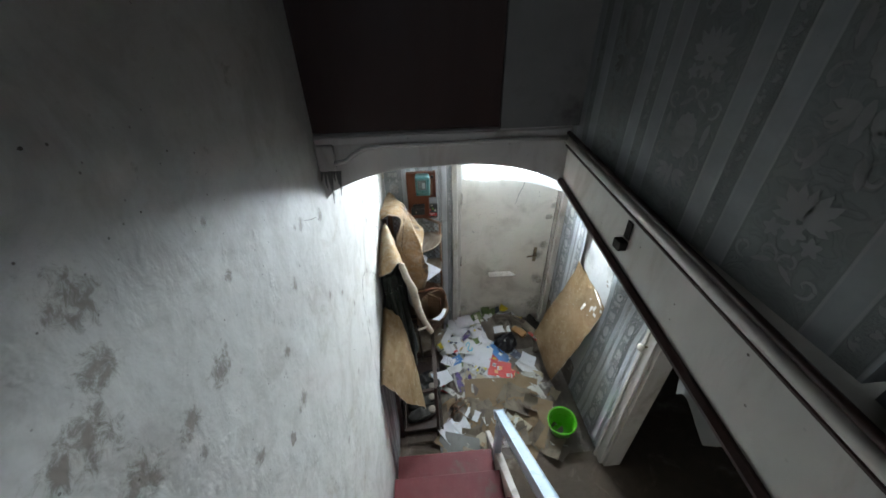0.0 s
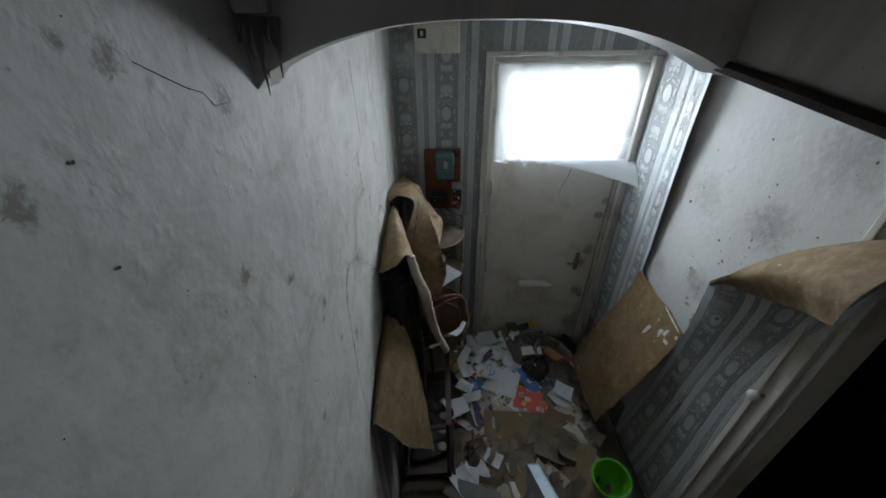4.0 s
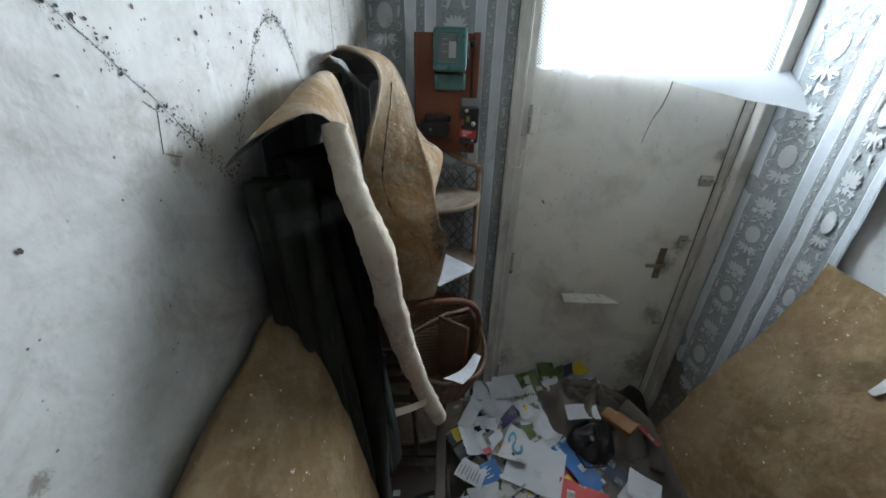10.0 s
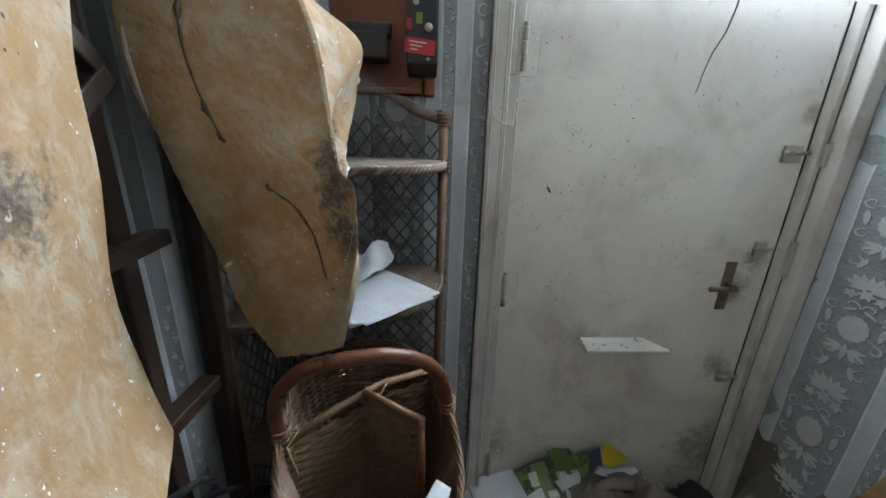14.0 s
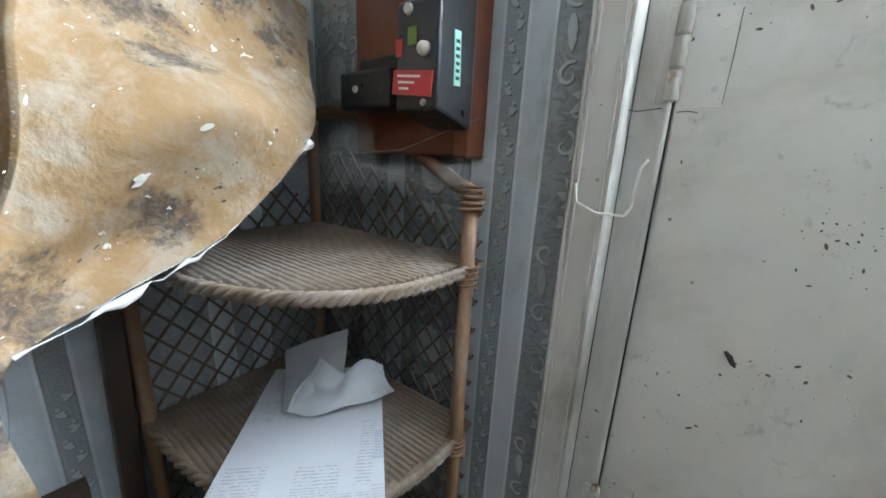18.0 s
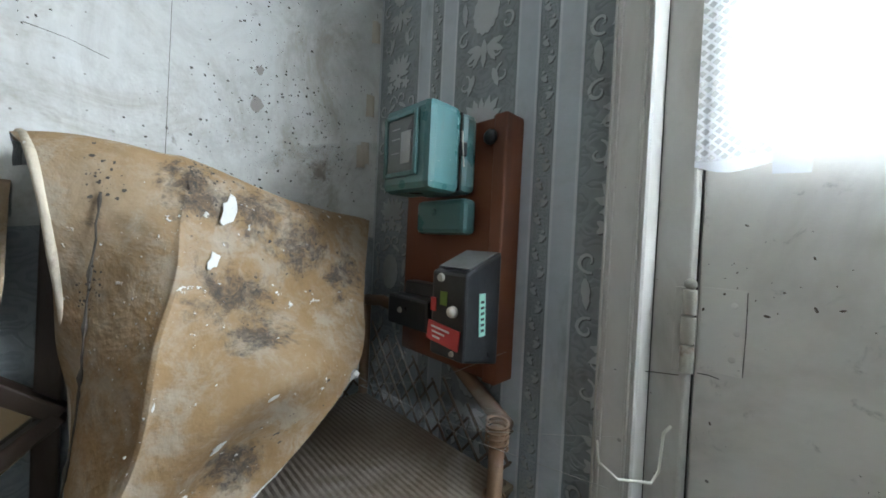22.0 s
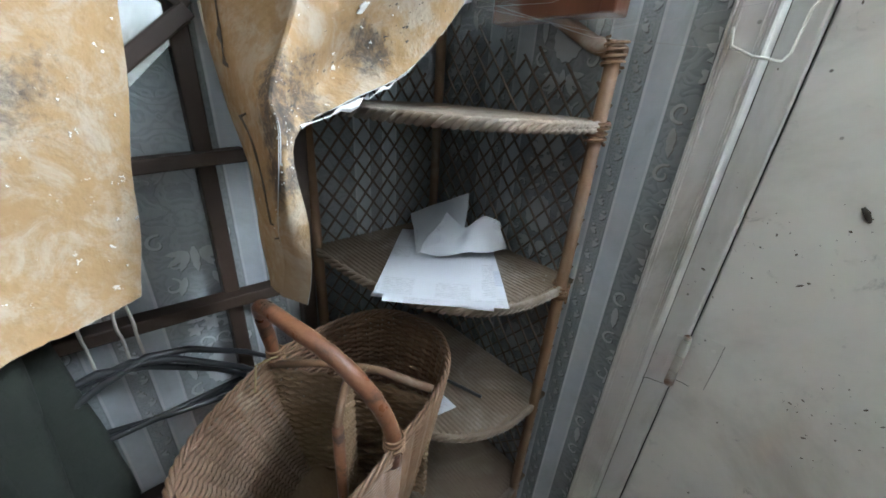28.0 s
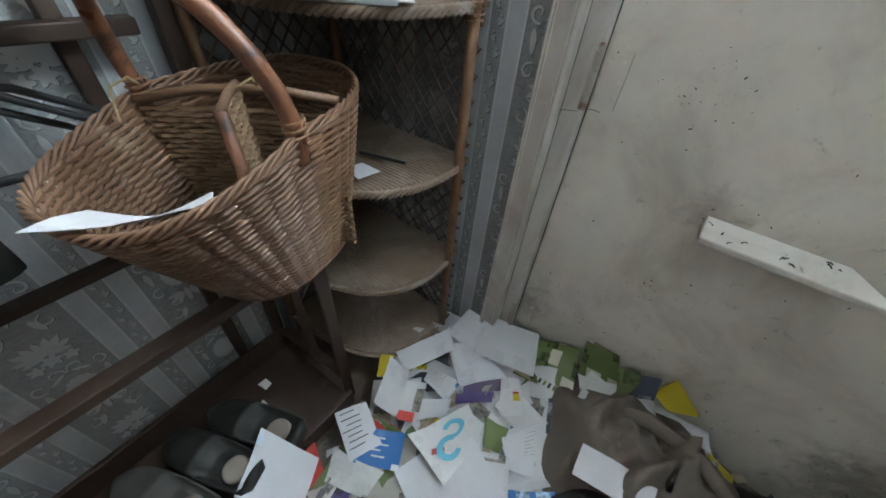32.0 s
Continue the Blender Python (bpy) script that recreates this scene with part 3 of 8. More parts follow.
part("dark_underside_strip", tube(rows, 0.010, 6), M_darkwood, beam, "dark strip drawn as shade along the lower edge")

# ---- stairs ----
stairs = thing("staircase")
tagged(stairs, "steep narrow staircase with worn red painted steps", "stairs", kind="structure")
RISE, GOING = 0.19, 0.22
for k in range(1, 15):
    y = -1.36 - GOING * (k - 1)
    part("tread", box(XL + 0.012, 0.062, y - GOING - 0.02, y + 0.02, RISE * k - 0.028, RISE * k, 0.006), M_red, stairs)
    part("riser", box(XL + 0.012, 0.062, y - 0.022, y, RISE * (k - 1) + 0.001, RISE * k - 0.029), M_red, stairs)
bm = bmesh.new()
add_box(bm, 0.064, 0.10, -2.2, 2.2, -0.13, 0.10, 0.004, m=Matrix.Translation((0, -2.82, 1.36)) @ Matrix.Rotation(-math.atan2(RISE, GOING), 4, "X"))
part("string_board", bm, M_cream, stairs, "cream painted string board")
bm = bmesh.new()
v = [bm.verts.new(p) for p in ((0.066, -1.42, 0.0), (0.066, -4.2, 0.0), (0.066, -4.2, 2.36))]
w = [bm.verts.new((p.co.x + 0.03, p.co.y, p.co.z)) for p in v]
bm.faces.new(v), bm.faces.new(w[::-1])
for i in range(3):
    bm.faces.new((v[i], w[i], w[(i + 1) % 3], v[(i + 1) % 3]))
part("spandrel", bm, M_cream, stairs)
banister = thing("banister", (0.083, -1.40, 0))
tagged(banister, "low pale blue painted newel post and sloping handrail", "banister")
part("newel_post", box(-0.022, 0.022, -0.022, 0.022, 0.0, 0.64, 0.004), M_rail, banister)
slope = RISE / GOING
bm = bmesh.new()
add_box(bm, -0.026, 0.026, -0.02, 1.75, -0.02, 0.022, 0.008, m=Matrix.Translation((0, 0.03, 0.645)) @ Matrix.Rotation(math.pi, 4, "Z") @ Matrix.Rotation(math.atan2(RISE, GOING), 4, "X"))
part("handrail", bm, M_rail, banister)
for k in (4, 8):
    y = -GOING * k * 0.9
    part("baluster", box(-0.014, 0.014, y - 0.014, y + 0.014, -y * slope + 0.05, -y * slope + 0.63), M_rail, banister)

# ---- materials for the things ----
def backing(name, c1, c2, c3, stains=()):
    """The bare back of peeled wallpaper: ochre, blotched pale with old paste, mouldy round the given places."""
    k = Mat(name, 0.82, 0.0, 0.25)
    col = k.mix(k.noise(5.0, 5, 0.6, distort=0.3), c1, c2)
    col = k.mix(k.noise(19.0, 5, 0.68, distort=0.5, shift=3.0).ramp(0.46, 0.66) * 0.85, col, c3)
    col = k.mix(k.noise(3.2, 4, 0.6, shift=5.0).ramp(0.46, 0.70) * 0.5, col, c3)
    col = k.mix(k.noise(7.0, 4, 0.6, shift=9.0).ramp(0.60, 0.75) * 0.32, col, tuple(0.6 * c for c in c2))
    col = k.mix(k.noise(38.0, 6, 0.75, distort=0.4, shift=17.0).ramp(0.46, 0.66) * 0.42, col, c3)
    col = k.mix(k.noise(24.0, 5, 0.7, shift=19.0).ramp(0.56, 0.74) * 0.32, col, tuple(0.6 * c for c in c2))
    rag = k.noise(16.0, 5, 0.7, distort=0.8, shift=23.0)
    near = None
    for p, r in stains:
        d = k.nt.nodes.new("ShaderNodeVectorMath")
        d.operation = "DISTANCE"
        k.nt.links.new(k.plain, d.inputs[0])
        d.inputs[1].default_value = p
        q = (Sock(k.nt, d.outputs["Value"]) + (rag - 0.5) * 0.16).ramp(r * 0.1, r * 1.15, 1.0, 0.0)
        near = q if near is None else near.max(q)
    spots = k.noise(85.0, 6, 0.82, distort=0.9, shift=7.0) + k.noise(24.0, 5, 0.75, distort=0.6, shift=2.0) * 0.6
    if near is not None:
        col = k.mix((spots + near * 0.46).ramp(0.93, 1.42) * 0.95, col, (0.050, 0.043, 0.040))
    col = k.mix(spots.ramp(1.03, 1.10) * 0.8, col, (0.07, 0.055, 0.045))
    flecks = k.noise(70.0, 3, 0.6, shift=15.0).ramp(0.66, 0.72) * k.noise(5.0, 3, shift=12.0).ramp(0.46, 0.60)
    col = k.mix(flecks, col, (0.74, 0.73, 0.71))
    h = k.noise(12, 5, 0.6, distort=0.3) * 1.2 + k.noise(60, 4, 0.65) * 0.22 + k.noise(5, 3, distort=0.4) * 2.0 + k.noise(24, 3, 0.5, shift=29.0) * 0.5 + flecks * 0.25
    return k.done(col, h, 0.7, 0.008)


M_back = backing("paper_backing_ochre", (0.298, 0.190, 0.093), (0.215, 0.131, 0.061), (0.338, 0.278, 0.212),
                 (((-0.43, -0.27, 1.55), 0.13), ((-0.37, -0.30, 1.46), 0.08), ((-0.35, -0.36, 1.32), 0.09), ((-0.33, -0.45, 1.26), 0.06), ((-0.30, -0.52, 1.22), 0.05), ((-0.47, -0.47, 1.57), 0.07),
                  ((-0.47, -0.74, 1.24), 0.09), ((-0.50, -0.72, 1.50), 0.10), ((-0.50, -0.62, 1.45), 0.07)))
M_back_dark = backing("paper_backing_brown", (0.205, 0.132, 0.060), (0.140, 0.087, 0.038), (0.240, 0.175, 0.105))
M_roll = surf("plaster_crusted_paper", (0.56, 0.50, 0.41), (0.42, 0.34, 0.24), 14, 0.85, (0.25, 0.21, 0.160), 13, 0.48, 0.72, (0.80, 0.79, 0.76), 60, 0.16, 0.8, 50)
M_flake = surf("white_plaster_flake", (0.66, 0.66, 0.645), (0.50, 0.49, 0.46), 40, 0.85, (0.38, 0.34, 0.28), 25, 0.55, 0.75)
M_mould = surf("black_mould", (0.035, 0.03, 0.025), (0.09, 0.075, 0.06), 40, 0.9)
M_teal = surf("teal_enamel", (0.070, 0.185, 0.178), (0.050, 0.135, 0.132), 12, 0.35, (0.10, 0.10, 0.085), 6, 0.50, 0.78, (0.30, 0.30, 0.28), 70, 0.06, 0.1, 50, spec=0.5)
M_board = surf("red_brown_meter_board", (0.205, 0.066, 0.028), (0.125, 0.040, 0.018), 9, 0.5, (0.06, 0.035, 0.025), 4, 0.55, 0.8, (0.30, 0.25, 0.2), 80, 0.07, 0.2, 60, stretch=(1, 1, 0.25))
M_black = surf("black_bakelite", (0.016, 0.017, 0.018), (0.028, 0.029, 0.03), 20, 0.38, (0.12, 0.12, 0.115), 5, 0.60, 0.85, (0.35, 0.34, 0.32), 90, 0.06, 0.15, 60)
M_blackdust = surf("dusty_black_top", (0.17, 0.17, 0.165), (0.10, 0.10, 0.10), 20, 0.8)
M_redlabel = surf("red_label", (0.42, 0.035, 0.035), (0.36, 0.03, 0.03), 20, 0.5, bump=0.05)
M_greenlabel = surf("pale_green_label", (0.33, 0.62, 0.50), (0.28, 0.55, 0.44), 20, 0.5, bump=0.05)
M_lime = surf("small_green_sticker", (0.16, 0.24, 0.05), (0.13, 0.2, 0.04), 20, 0.6, bump=0.05)
M_white = surf("off_white_plastic", (0.66, 0.64, 0.56), (0.58, 0.56, 0.48), 10, 0.45, (0.36, 0.31, 0.24), 4, 0.6, 0.85, bump=0.05)
M_dial = surf("meter_dial_card", (0.34, 0.35, 0.34), (0.27, 0.28, 0.27), 10, 0.6, bump=0.05)
M_glassdust = surf("dusty_meter_glass", (0.085, 0.095, 0.095), (0.15, 0.16, 0.155), 14, 0.35, (0.26, 0.26, 0.25), 8, 0.55, 0.8, bump=0.05)
M_ink = surf("dark_ink", (0.03, 0.03, 0.035), (0.05, 0.05, 0.05), 20, 0.7, bump=0.02)
M_brass = surf("tarnished_brass", (0.30, 0.25, 0.165), (0.19, 0.155, 0.10), 25, 0.45, (0.10, 0.085, 0.06), 12, 0.5, 0.75, metal=0.55, bump=0.15)
M_iron = surf("painted_iron", (0.45, 0.43, 0.37), (0.36, 0.33, 0.28), 20, 0.55, (0.16, 0.07, 0.035), 14, 0.58, 0.72, bump=0.3)
M_darkgap = surf("grimy_gap", (0.02, 0.017, 0.014), (0.035, 0.03, 0.025), 20, 0.9)
M_cane = surf("dusty_cane", (0.225, 0.125, 0.064), (0.135, 0.074, 0.038), 18, 0.6, (0.27, 0.245, 0.21), 6, 0.52, 0.78, bump=0.3, bump_scale=120)
M_weave = surf("dusty_woven_shelf", (0.225, 0.170, 0.120), (0.130, 0.092, 0.062), 14, 0.92, (0.33, 0.295, 0.255), 5, 0.45, 0.75, (0.50, 0.48, 0.45), 60, 0.07, 0.3, 140)
M_lattice = surf("dark_cane_lattice", (0.150, 0.105, 0.072), (0.085, 0.060, 0.042), 22, 0.75, (0.17, 0.155, 0.13), 8, 0.55, 0.8, bump=0.3)
M_oak = surf("dark_stained_wood", (0.047, 0.028, 0.018), (0.028, 0.017, 0.012), 14, 0.55, (0.10, 0.075, 0.055), 6, 0.6, 0.8, bump=0.25, stretch=(1, 1, 0.3))
M_wick = surf("brown_wicker", (0.175, 0.100, 0.055), (0.095, 0.052, 0.028), 24, 0.55, (0.30, 0.24, 0.17), 8, 0.60, 0.82, bump=0.35, bump_scale=130)
M_wick_in = surf("pale_wicker_inside", (0.20, 0.130, 0.072), (0.13, 0.080, 0.042), 24, 0.65, (0.12, 0.085, 0.05), 8, 0.6, 0.8, bump=0.35, bump_scale=130)
M_handle = surf("polished_cane_handle", (0.175, 0.072, 0.034), (0.095, 0.038, 0.020), 30, 0.36, (0.040, 0.020, 0.012), 24, 0.50, 0.66, (0.02, 0.012, 0.008), 45, 0.13, 0.35)
M_straw = surf("dry_raffia", (0.26, 0.20, 0.10), (0.20, 0.15, 0.075), 20, 0.8)
M_green = surf("dark_green_waxed_cloth", (0.013, 0.019, 0.011), (0.007, 0.010, 0.0065), 10, 0.75, (0.05, 0.05, 0.04), 7, 0.62, 0.8, (0.25, 0.25, 0.23), 70, 0.05, 0.4, 60)
M_coat = surf("black_wool_coat", (0.010, 0.0125, 0.009), (0.019, 0.022, 0.016), 14, 0.95, (0.04, 0.037, 0.034), 5, 0.62, 0.82, bump=0.5, bump_scale=160)
M_browncloth = surf("grubby_brown_cloth", (0.185, 0.157, 0.130), (0.125, 0.104, 0.086), 8, 0.95, (0.06, 0.045, 0.035), 3, 0.52, 0.75, bump=0.5, bump_scale=180)
M_blackbag = surf("black_leatherette", (0.014, 0.013, 0.014), (0.022, 0.02, 0.02), 25, 0.4, (0.08, 0.075, 0.07), 8, 0.62, 0.82, bump=0.4)
M_tan = surf("tan_leather", (0.30, 0.155, 0.058), (0.21, 0.10, 0.038), 14, 0.55, (0.10, 0.055, 0.025), 6, 0.56, 0.78, bump=0.35)
M_plasticgreen = surf("bright_green_plastic", (0.10, 0.42, 0.015), (0.08, 0.36, 0.012), 10, 0.35, (0.07, 0.20, 0.03), 5, 0.6, 0.8, bump=0.05)
M_card = surf("brown_cardboard", (0.215, 0.152, 0.090), (0.155, 0.108, 0.062), 8, 0.9, (0.14, 0.105, 0.07), 3.5, 0.55, 0.78, bump=0.3)
M_shoe = surf("dusty_black_shoe", (0.013, 0.014, 0.012), (0.022, 0.023, 0.020), 16, 0.6, (0.06, 0.058, 0.052), 7, 0.55, 0.8, bump=0.25)
M_insole = surf("worn_insole", (0.27, 0.235, 0.195), (0.17, 0.145, 0.115), 12, 0.85)
M_web = None


def clear_mix(name, colour, alpha, pattern=None, translucent=0.5):
    """Thin cloth or web: partly open, partly a diffuse and translucent fibre."""
    m = bpy.data.materials.new(name)
    m.use_nodes = True
    nt = m.node_tree
    nt.nodes.remove(nt.nodes["Principled BSDF"])
    d, t, o, a, b = (nt.nodes.new("ShaderNode" + s) for s in ("BsdfDiffuse", "BsdfTranslucent", "BsdfTransparent", "MixShader", "MixShader"))
    d.inputs[0].default_value = t.inputs[0].default_value = (*colour, 1)
    a.inputs[0].default_value = translucent
    nt.links.new(d.outputs[0], a.inputs[1]), nt.links.new(t.outputs[0], a.inputs[2])
    nt.links.new(o.outputs[0], b.inputs[1]), nt.links.new(a.outputs[0], b.inputs[2])
    b.inputs[0].default_value = alpha
    if pattern:
        tc = nt.nodes.new("ShaderNodeTexCoord")
        sep = nt.nodes.new("ShaderNodeSeparateXYZ")
        nt.links.new(tc.outputs["UV"], sep.inputs[0])
        nt.links.new(pattern(nt, tc, *[Sock(nt, q) for q in sep.outputs]).out, b.inputs[0])
    nt.links.new(b.outputs[0], nt.nodes["Material Output"].inputs[0])
    return m


def lace(nt, tc, u, v, w):
    # fine net, with a diamond lattice along the hem and sides
    p, q = ((u + v) / 0.0115).fract(), ((u - v) / 0.0115).fract()
    bars = ((p - 0.5).abs().ramp(0.30, 0.36)).max((q - 0.5).abs().ramp(0.30, 0.36))
    hem = v.ramp(0.012, 0.018, 1.0, 0.0)
    zone = (v.ramp(0.13, 0.17, 1.0, 0.0)).max(u.ramp(0.10, 0.14, 1.0, 0.0))
    return (bars * zone * 0.46 + 0.36).max(hem)


def web(nt, tc, u, v, w):
    n = nt.nodes.new("ShaderNodeTexNoise")
    n.inputs["Scale"].default_value, n.inputs["Detail"].default_value = 14.0, 6.0
    nt.links.new(tc.outputs["Object"], n.inputs["Vector"])
    edge = (u * (u * -1.0 + 1.0) * 4.0) * (v * (v * -1.0 + 1.0) * 4.0)
    return Sock(nt, n.outputs[0]).ramp(0.32, 0.75, 0.02, 0.34) * edge.ramp(0.0, 0.7)


M_lace = clear_mix("white_lace_net", (0.84, 0.88, 0.92), 0.8, lace, 0.38)
M_web = clear_mix("grey_cobweb", (0.60, 0.59, 0.57), 0.2, web, 0.4)
M_hem = clear_mix("white_net_hem", (0.82, 0.85, 0.88), 0.86, None, 0.5)

M_glass = bpy.data.materials.new("window_glass")
M_glass.use_nodes = True
gb = M_glass.node_tree.nodes["Principled BSDF"]
gb.inputs["Transmission Weight"].default_value, gb.inputs["Roughness"].default_value, gb.inputs["IOR"].default_value = 1.0, 0.02, 1.45

M_sky = bpy.data.materials.new("daylight_backdrop")
M_sky.use_nodes = True
nt = M_sky.node_tree
nt.nodes.remove(nt.nodes["Principled BSDF"])
em = nt.nodes.new("ShaderNodeEmission")
tc = nt.nodes.new("ShaderNodeTexCoord")
sp = nt.nodes.new("ShaderNodeSeparateXYZ")
ns = nt.nodes.new("ShaderNodeTexNoise")
ns.inputs["Scale"].default_value = 1.2
nt.links.new(tc.outputs["Object"], sp.inputs[0]), nt.links.new(tc.outputs["Object"], ns.inputs["Vector"])
far = Sock(nt, sp.outputs[2]) + Sock(nt, ns.outputs[0]) * 1.6
mx = nt.nodes.new("ShaderNodeMix")
mx.data_type = "RGBA"
nt.links.new(far.ramp(2.55, 2.75).out, mx.inputs[0])
mx.inputs[6].default_value, mx.inputs[7].default_value = (0.05, 0.075, 0.10, 1), (0.90, 0.96, 1.0, 1)
crown = far.ramp(4.7, 5.3) * Sock(nt, sp.outputs[0]).ramp(0.7, 1.9, 1.0, 0.0)
my = nt.nodes.new("ShaderNodeMix")
my.data_type = "RGBA"
nt.links.new(crown.out, my.inputs[0]), nt.links.new(mx.outputs[2], my.inputs[6])
my.inputs[7].default_value = (0.10, 0.15, 0.23, 1)
nt.links.new(my.outputs[2], em.inputs[0])
em.inputs[1].default_value = 2.4
nt.links.new(em.outputs[0], nt.nodes["Material Output"].inputs[0])
tagged(part("backdrop", box(-6, 7, 5.0, 5.02, -1, 8), M_sky), "bright overcast sky over a dark hedge, under an overhanging tree", "sky", kind="structure")

# ---- front door ----
door = thing("door_1")
tagged(door, "old cream painted front door with a glazed top, hinges and bolts", "door", kind="structure")
bm = bmesh.new()
add_box(bm, 0.0020, 0.803, 0.0, 0.042, 0.03, 1.695, 0.002)
add_box(bm, 0.0020, 0.075, 0.0, 0.042, 1.695, 2.185, 0.002)
add_box(bm, 0.770, 0.803, 0.0, 0.042, 1.695, 2.185, 0.002)
add_box(bm, 0.075, 0.770, 0.0, 0.042, 2.150, 2.185, 0.002)
leaf = part("door_leaf", bm, M_door, door)
for x0, x1, z0, z1 in ((0.075, 0.770, 1.695, 1.705), (0.075, 0.770, 2.140, 2.150), (0.075, 0.085, 1.705, 2.14), (0.760, 0.770, 1.705, 2.14)):
    part("glazing_bead", box(x0, x1, 0.006, 0.020, z0, z1, 0.003), M_cream, leaf)
pane = part("pane", box(0.085, 0.760, 0.024, 0.028, 1.705, 2.14), M_glass, door)
pane.visible_shadow = False
# frame and moulded architrave
part("jamb", box(-0.046, 0.0, -0.03, 0.12, 0.0, 2.235, 0.003), M_cream, door)
part("door_stop", box(0.0005, 0.022, 0.0425, 0.060, 0.0, 2.19, 0.002), M_cream, door)
part("jamb", box(0.807, 0.853, -0.03, 0.12, 0.0, 2.235, 0.003), M_cream, door)
part("frame_head", box(0.0, 0.807, -0.03, 0.12, 2.190, 2.235, 0.003), M_cream, door)
bm = bmesh.new()
prof = [(-0.082, -0.0605), (-0.082, -0.073), (-0.0805, -0.077), (-0.078, -0.077), (-0.077, -0.0745), (-0.0755, -0.0745), (-0.0745, -0.077), (-0.072, -0.077), (-0.071, -0.0750),
        (-0.048, -0.0735), (-0.047, -0.0758), (-0.0445, -0.0758), (-0.0435, -0.0738), (-0.042, -0.0738), (-0.041, -0.0755), (-0.0385, -0.0755), (-0.0365, -0.071), (-0.0362, -0.031), (-0.044, -0.031), (-0.0465, -0.0605)]
a_, b_ = [bm.verts.new((x, y, 0.0)) for x, y in prof], [bm.verts.new((x, y, 2.262)) for x, y in prof]
for i in range(len(prof)):
    j = (i + 1) % len(prof)
    bm.faces.new((a_[i], a_[j], b_[j], b_[i]))
bmesh.ops.recalc_face_normals(bm, faces=list(bm.faces))
part("architrave", bm, M_cream, door, "moulded cream architrave")
part("architrave", box(-0.082, 0.868, -0.080, -0.0605, 2.238, 2.262, 0.004), M_cream, door)
part("architrave", box(0.822, 0.866, -0.075, -0.031, 0.0, 2.236, 0.005), M_cream, door)
part("threshold", box(-0.04, 0.85, -0.06, 0.12, 0.0, 0.028, 0.004), M_darkwood, door)
for z in (0.22, 0.868, 1.482):
    hinge = part("hinge", box(-0.014, -0.004, -0.0325, -0.029, z - 0.048, z + 0.048, 0.001), M_cream, door, "painted over butt hinge with rust")
    part("hinge_leaf", box(0.006, 0.046, -0.0007, 0.0015, z - 0.048, z + 0.048, 0.0003), M_door, hinge)
    part("paint_crack", tube([(0.0462, -0.0006, z + 0.046), (0.0466, -0.0006, z), (0.0458, -0.0006, z - 0.047)], lambda s: 0.0003 + 0.0007 * abs(noise.noise((s * 6, z * 9, 1))), 5), M_mould, hinge)
    for a, b in ((-0.046, -0.016), (-0.014, 0.016), (0.018, 0.046)):
        part("knuckle", lathe([(0.0065, a), (0.0072, a + 0.002), (0.0072, b - 0.002), (0.0065, b)], 12, (0.001, -0.036, z)), M_iron, hinge, smooth=True)
    part("pin_cap", lathe([(0.004, 0), (0.0065, 0.003), (0.006, 0.008), (0.002, 0.011)], 10, (0.001, -0.036, z + 0.047)), M_iron, hinge, smooth=True)
    for zz in (-0.03, 0.0, 0.03):
        part("screw_head", lathe([(0.0035, 0), (0.0025, 0.0006)], 8, (0, 0, 0)), M_door, hinge).matrix_basis = pose(0.036 + 0.003 * (zz == 0), -0.0007, z + zz, 90)
    part("paint_crack", tube([(-0.060, -0.0755, z - 0.052), (-0.03, -0.036, z - 0.055), (-0.006, -0.033, z - 0.052)], 0.0006, 5), M_mould, hinge)
    part("paint_crack", tube([(0.006, -0.0035, z - 0.053), (0.016, -0.003, z - 0.052), (0.026, -0.002, z - 0.054)], 0.0006, 5), M_mould, hinge)
for x, y, z0, z1, r in ((0.0008, -0.0004, 0.05, 2.18, 0.0021), (-0.0825, -0.0612, 0.02, 2.24, 0.0017), (-0.0358, -0.0312, 0.03, 2.22, 0.0011), (0.8055, -0.0005, 0.05, 2.18, 0.0024), (0.8218, -0.0312, 0.03, 2.22, 0.0014)):
    part("grimy_joint", tube([(x, y, z0 + (z1 - z0) * k / 80) for k in range(81)], lambda s: r * (0.45 + 0.9 * abs(noise.noise((s * 22, x * 50, 3.3)))), 5), M_darkgap, door)
# letter flap box
flap = part("letter_box", box(0.262, 0.520, -0.058, -0.0005, 0.674, 0.700, 0.003), M_cream, door, "chipped cream letter box ledge with flaking paint")
for v in flap.data.vertices:
    if v.co.z > 0.69 and v.co.y < -0.03:
        v.co.z -= 0.012
    if v.co.x > 0.45:
        v.co.x -= 0.10 * (0 if v.co.y < -0.03 else 0.55) * (1 if v.co.z > 0.69 else 0.8)
for i in range(15):
    x, y, a = random.uniform(0.272, 0.455), random.uniform(-0.054, -0.010), random.uniform(0, 6.28)
    r = random.uniform(0.003, 0.010)
    pts = []
    for k, h in ((0, 0.0004), (0.5, 0.0022), (1, 0.0006)):
        yy = max(y + k * r * math.sin(a), -0.056)
        pts.append((x + k * r * math.cos(a), yy, 0.700 + h + 0.012 * yy / 0.058))
    part("paint_flake", tube(pts, lambda s: 0.0005 + 0.0012 * random.random(), 5), M_mould if i % 3 else M_flake, flap)
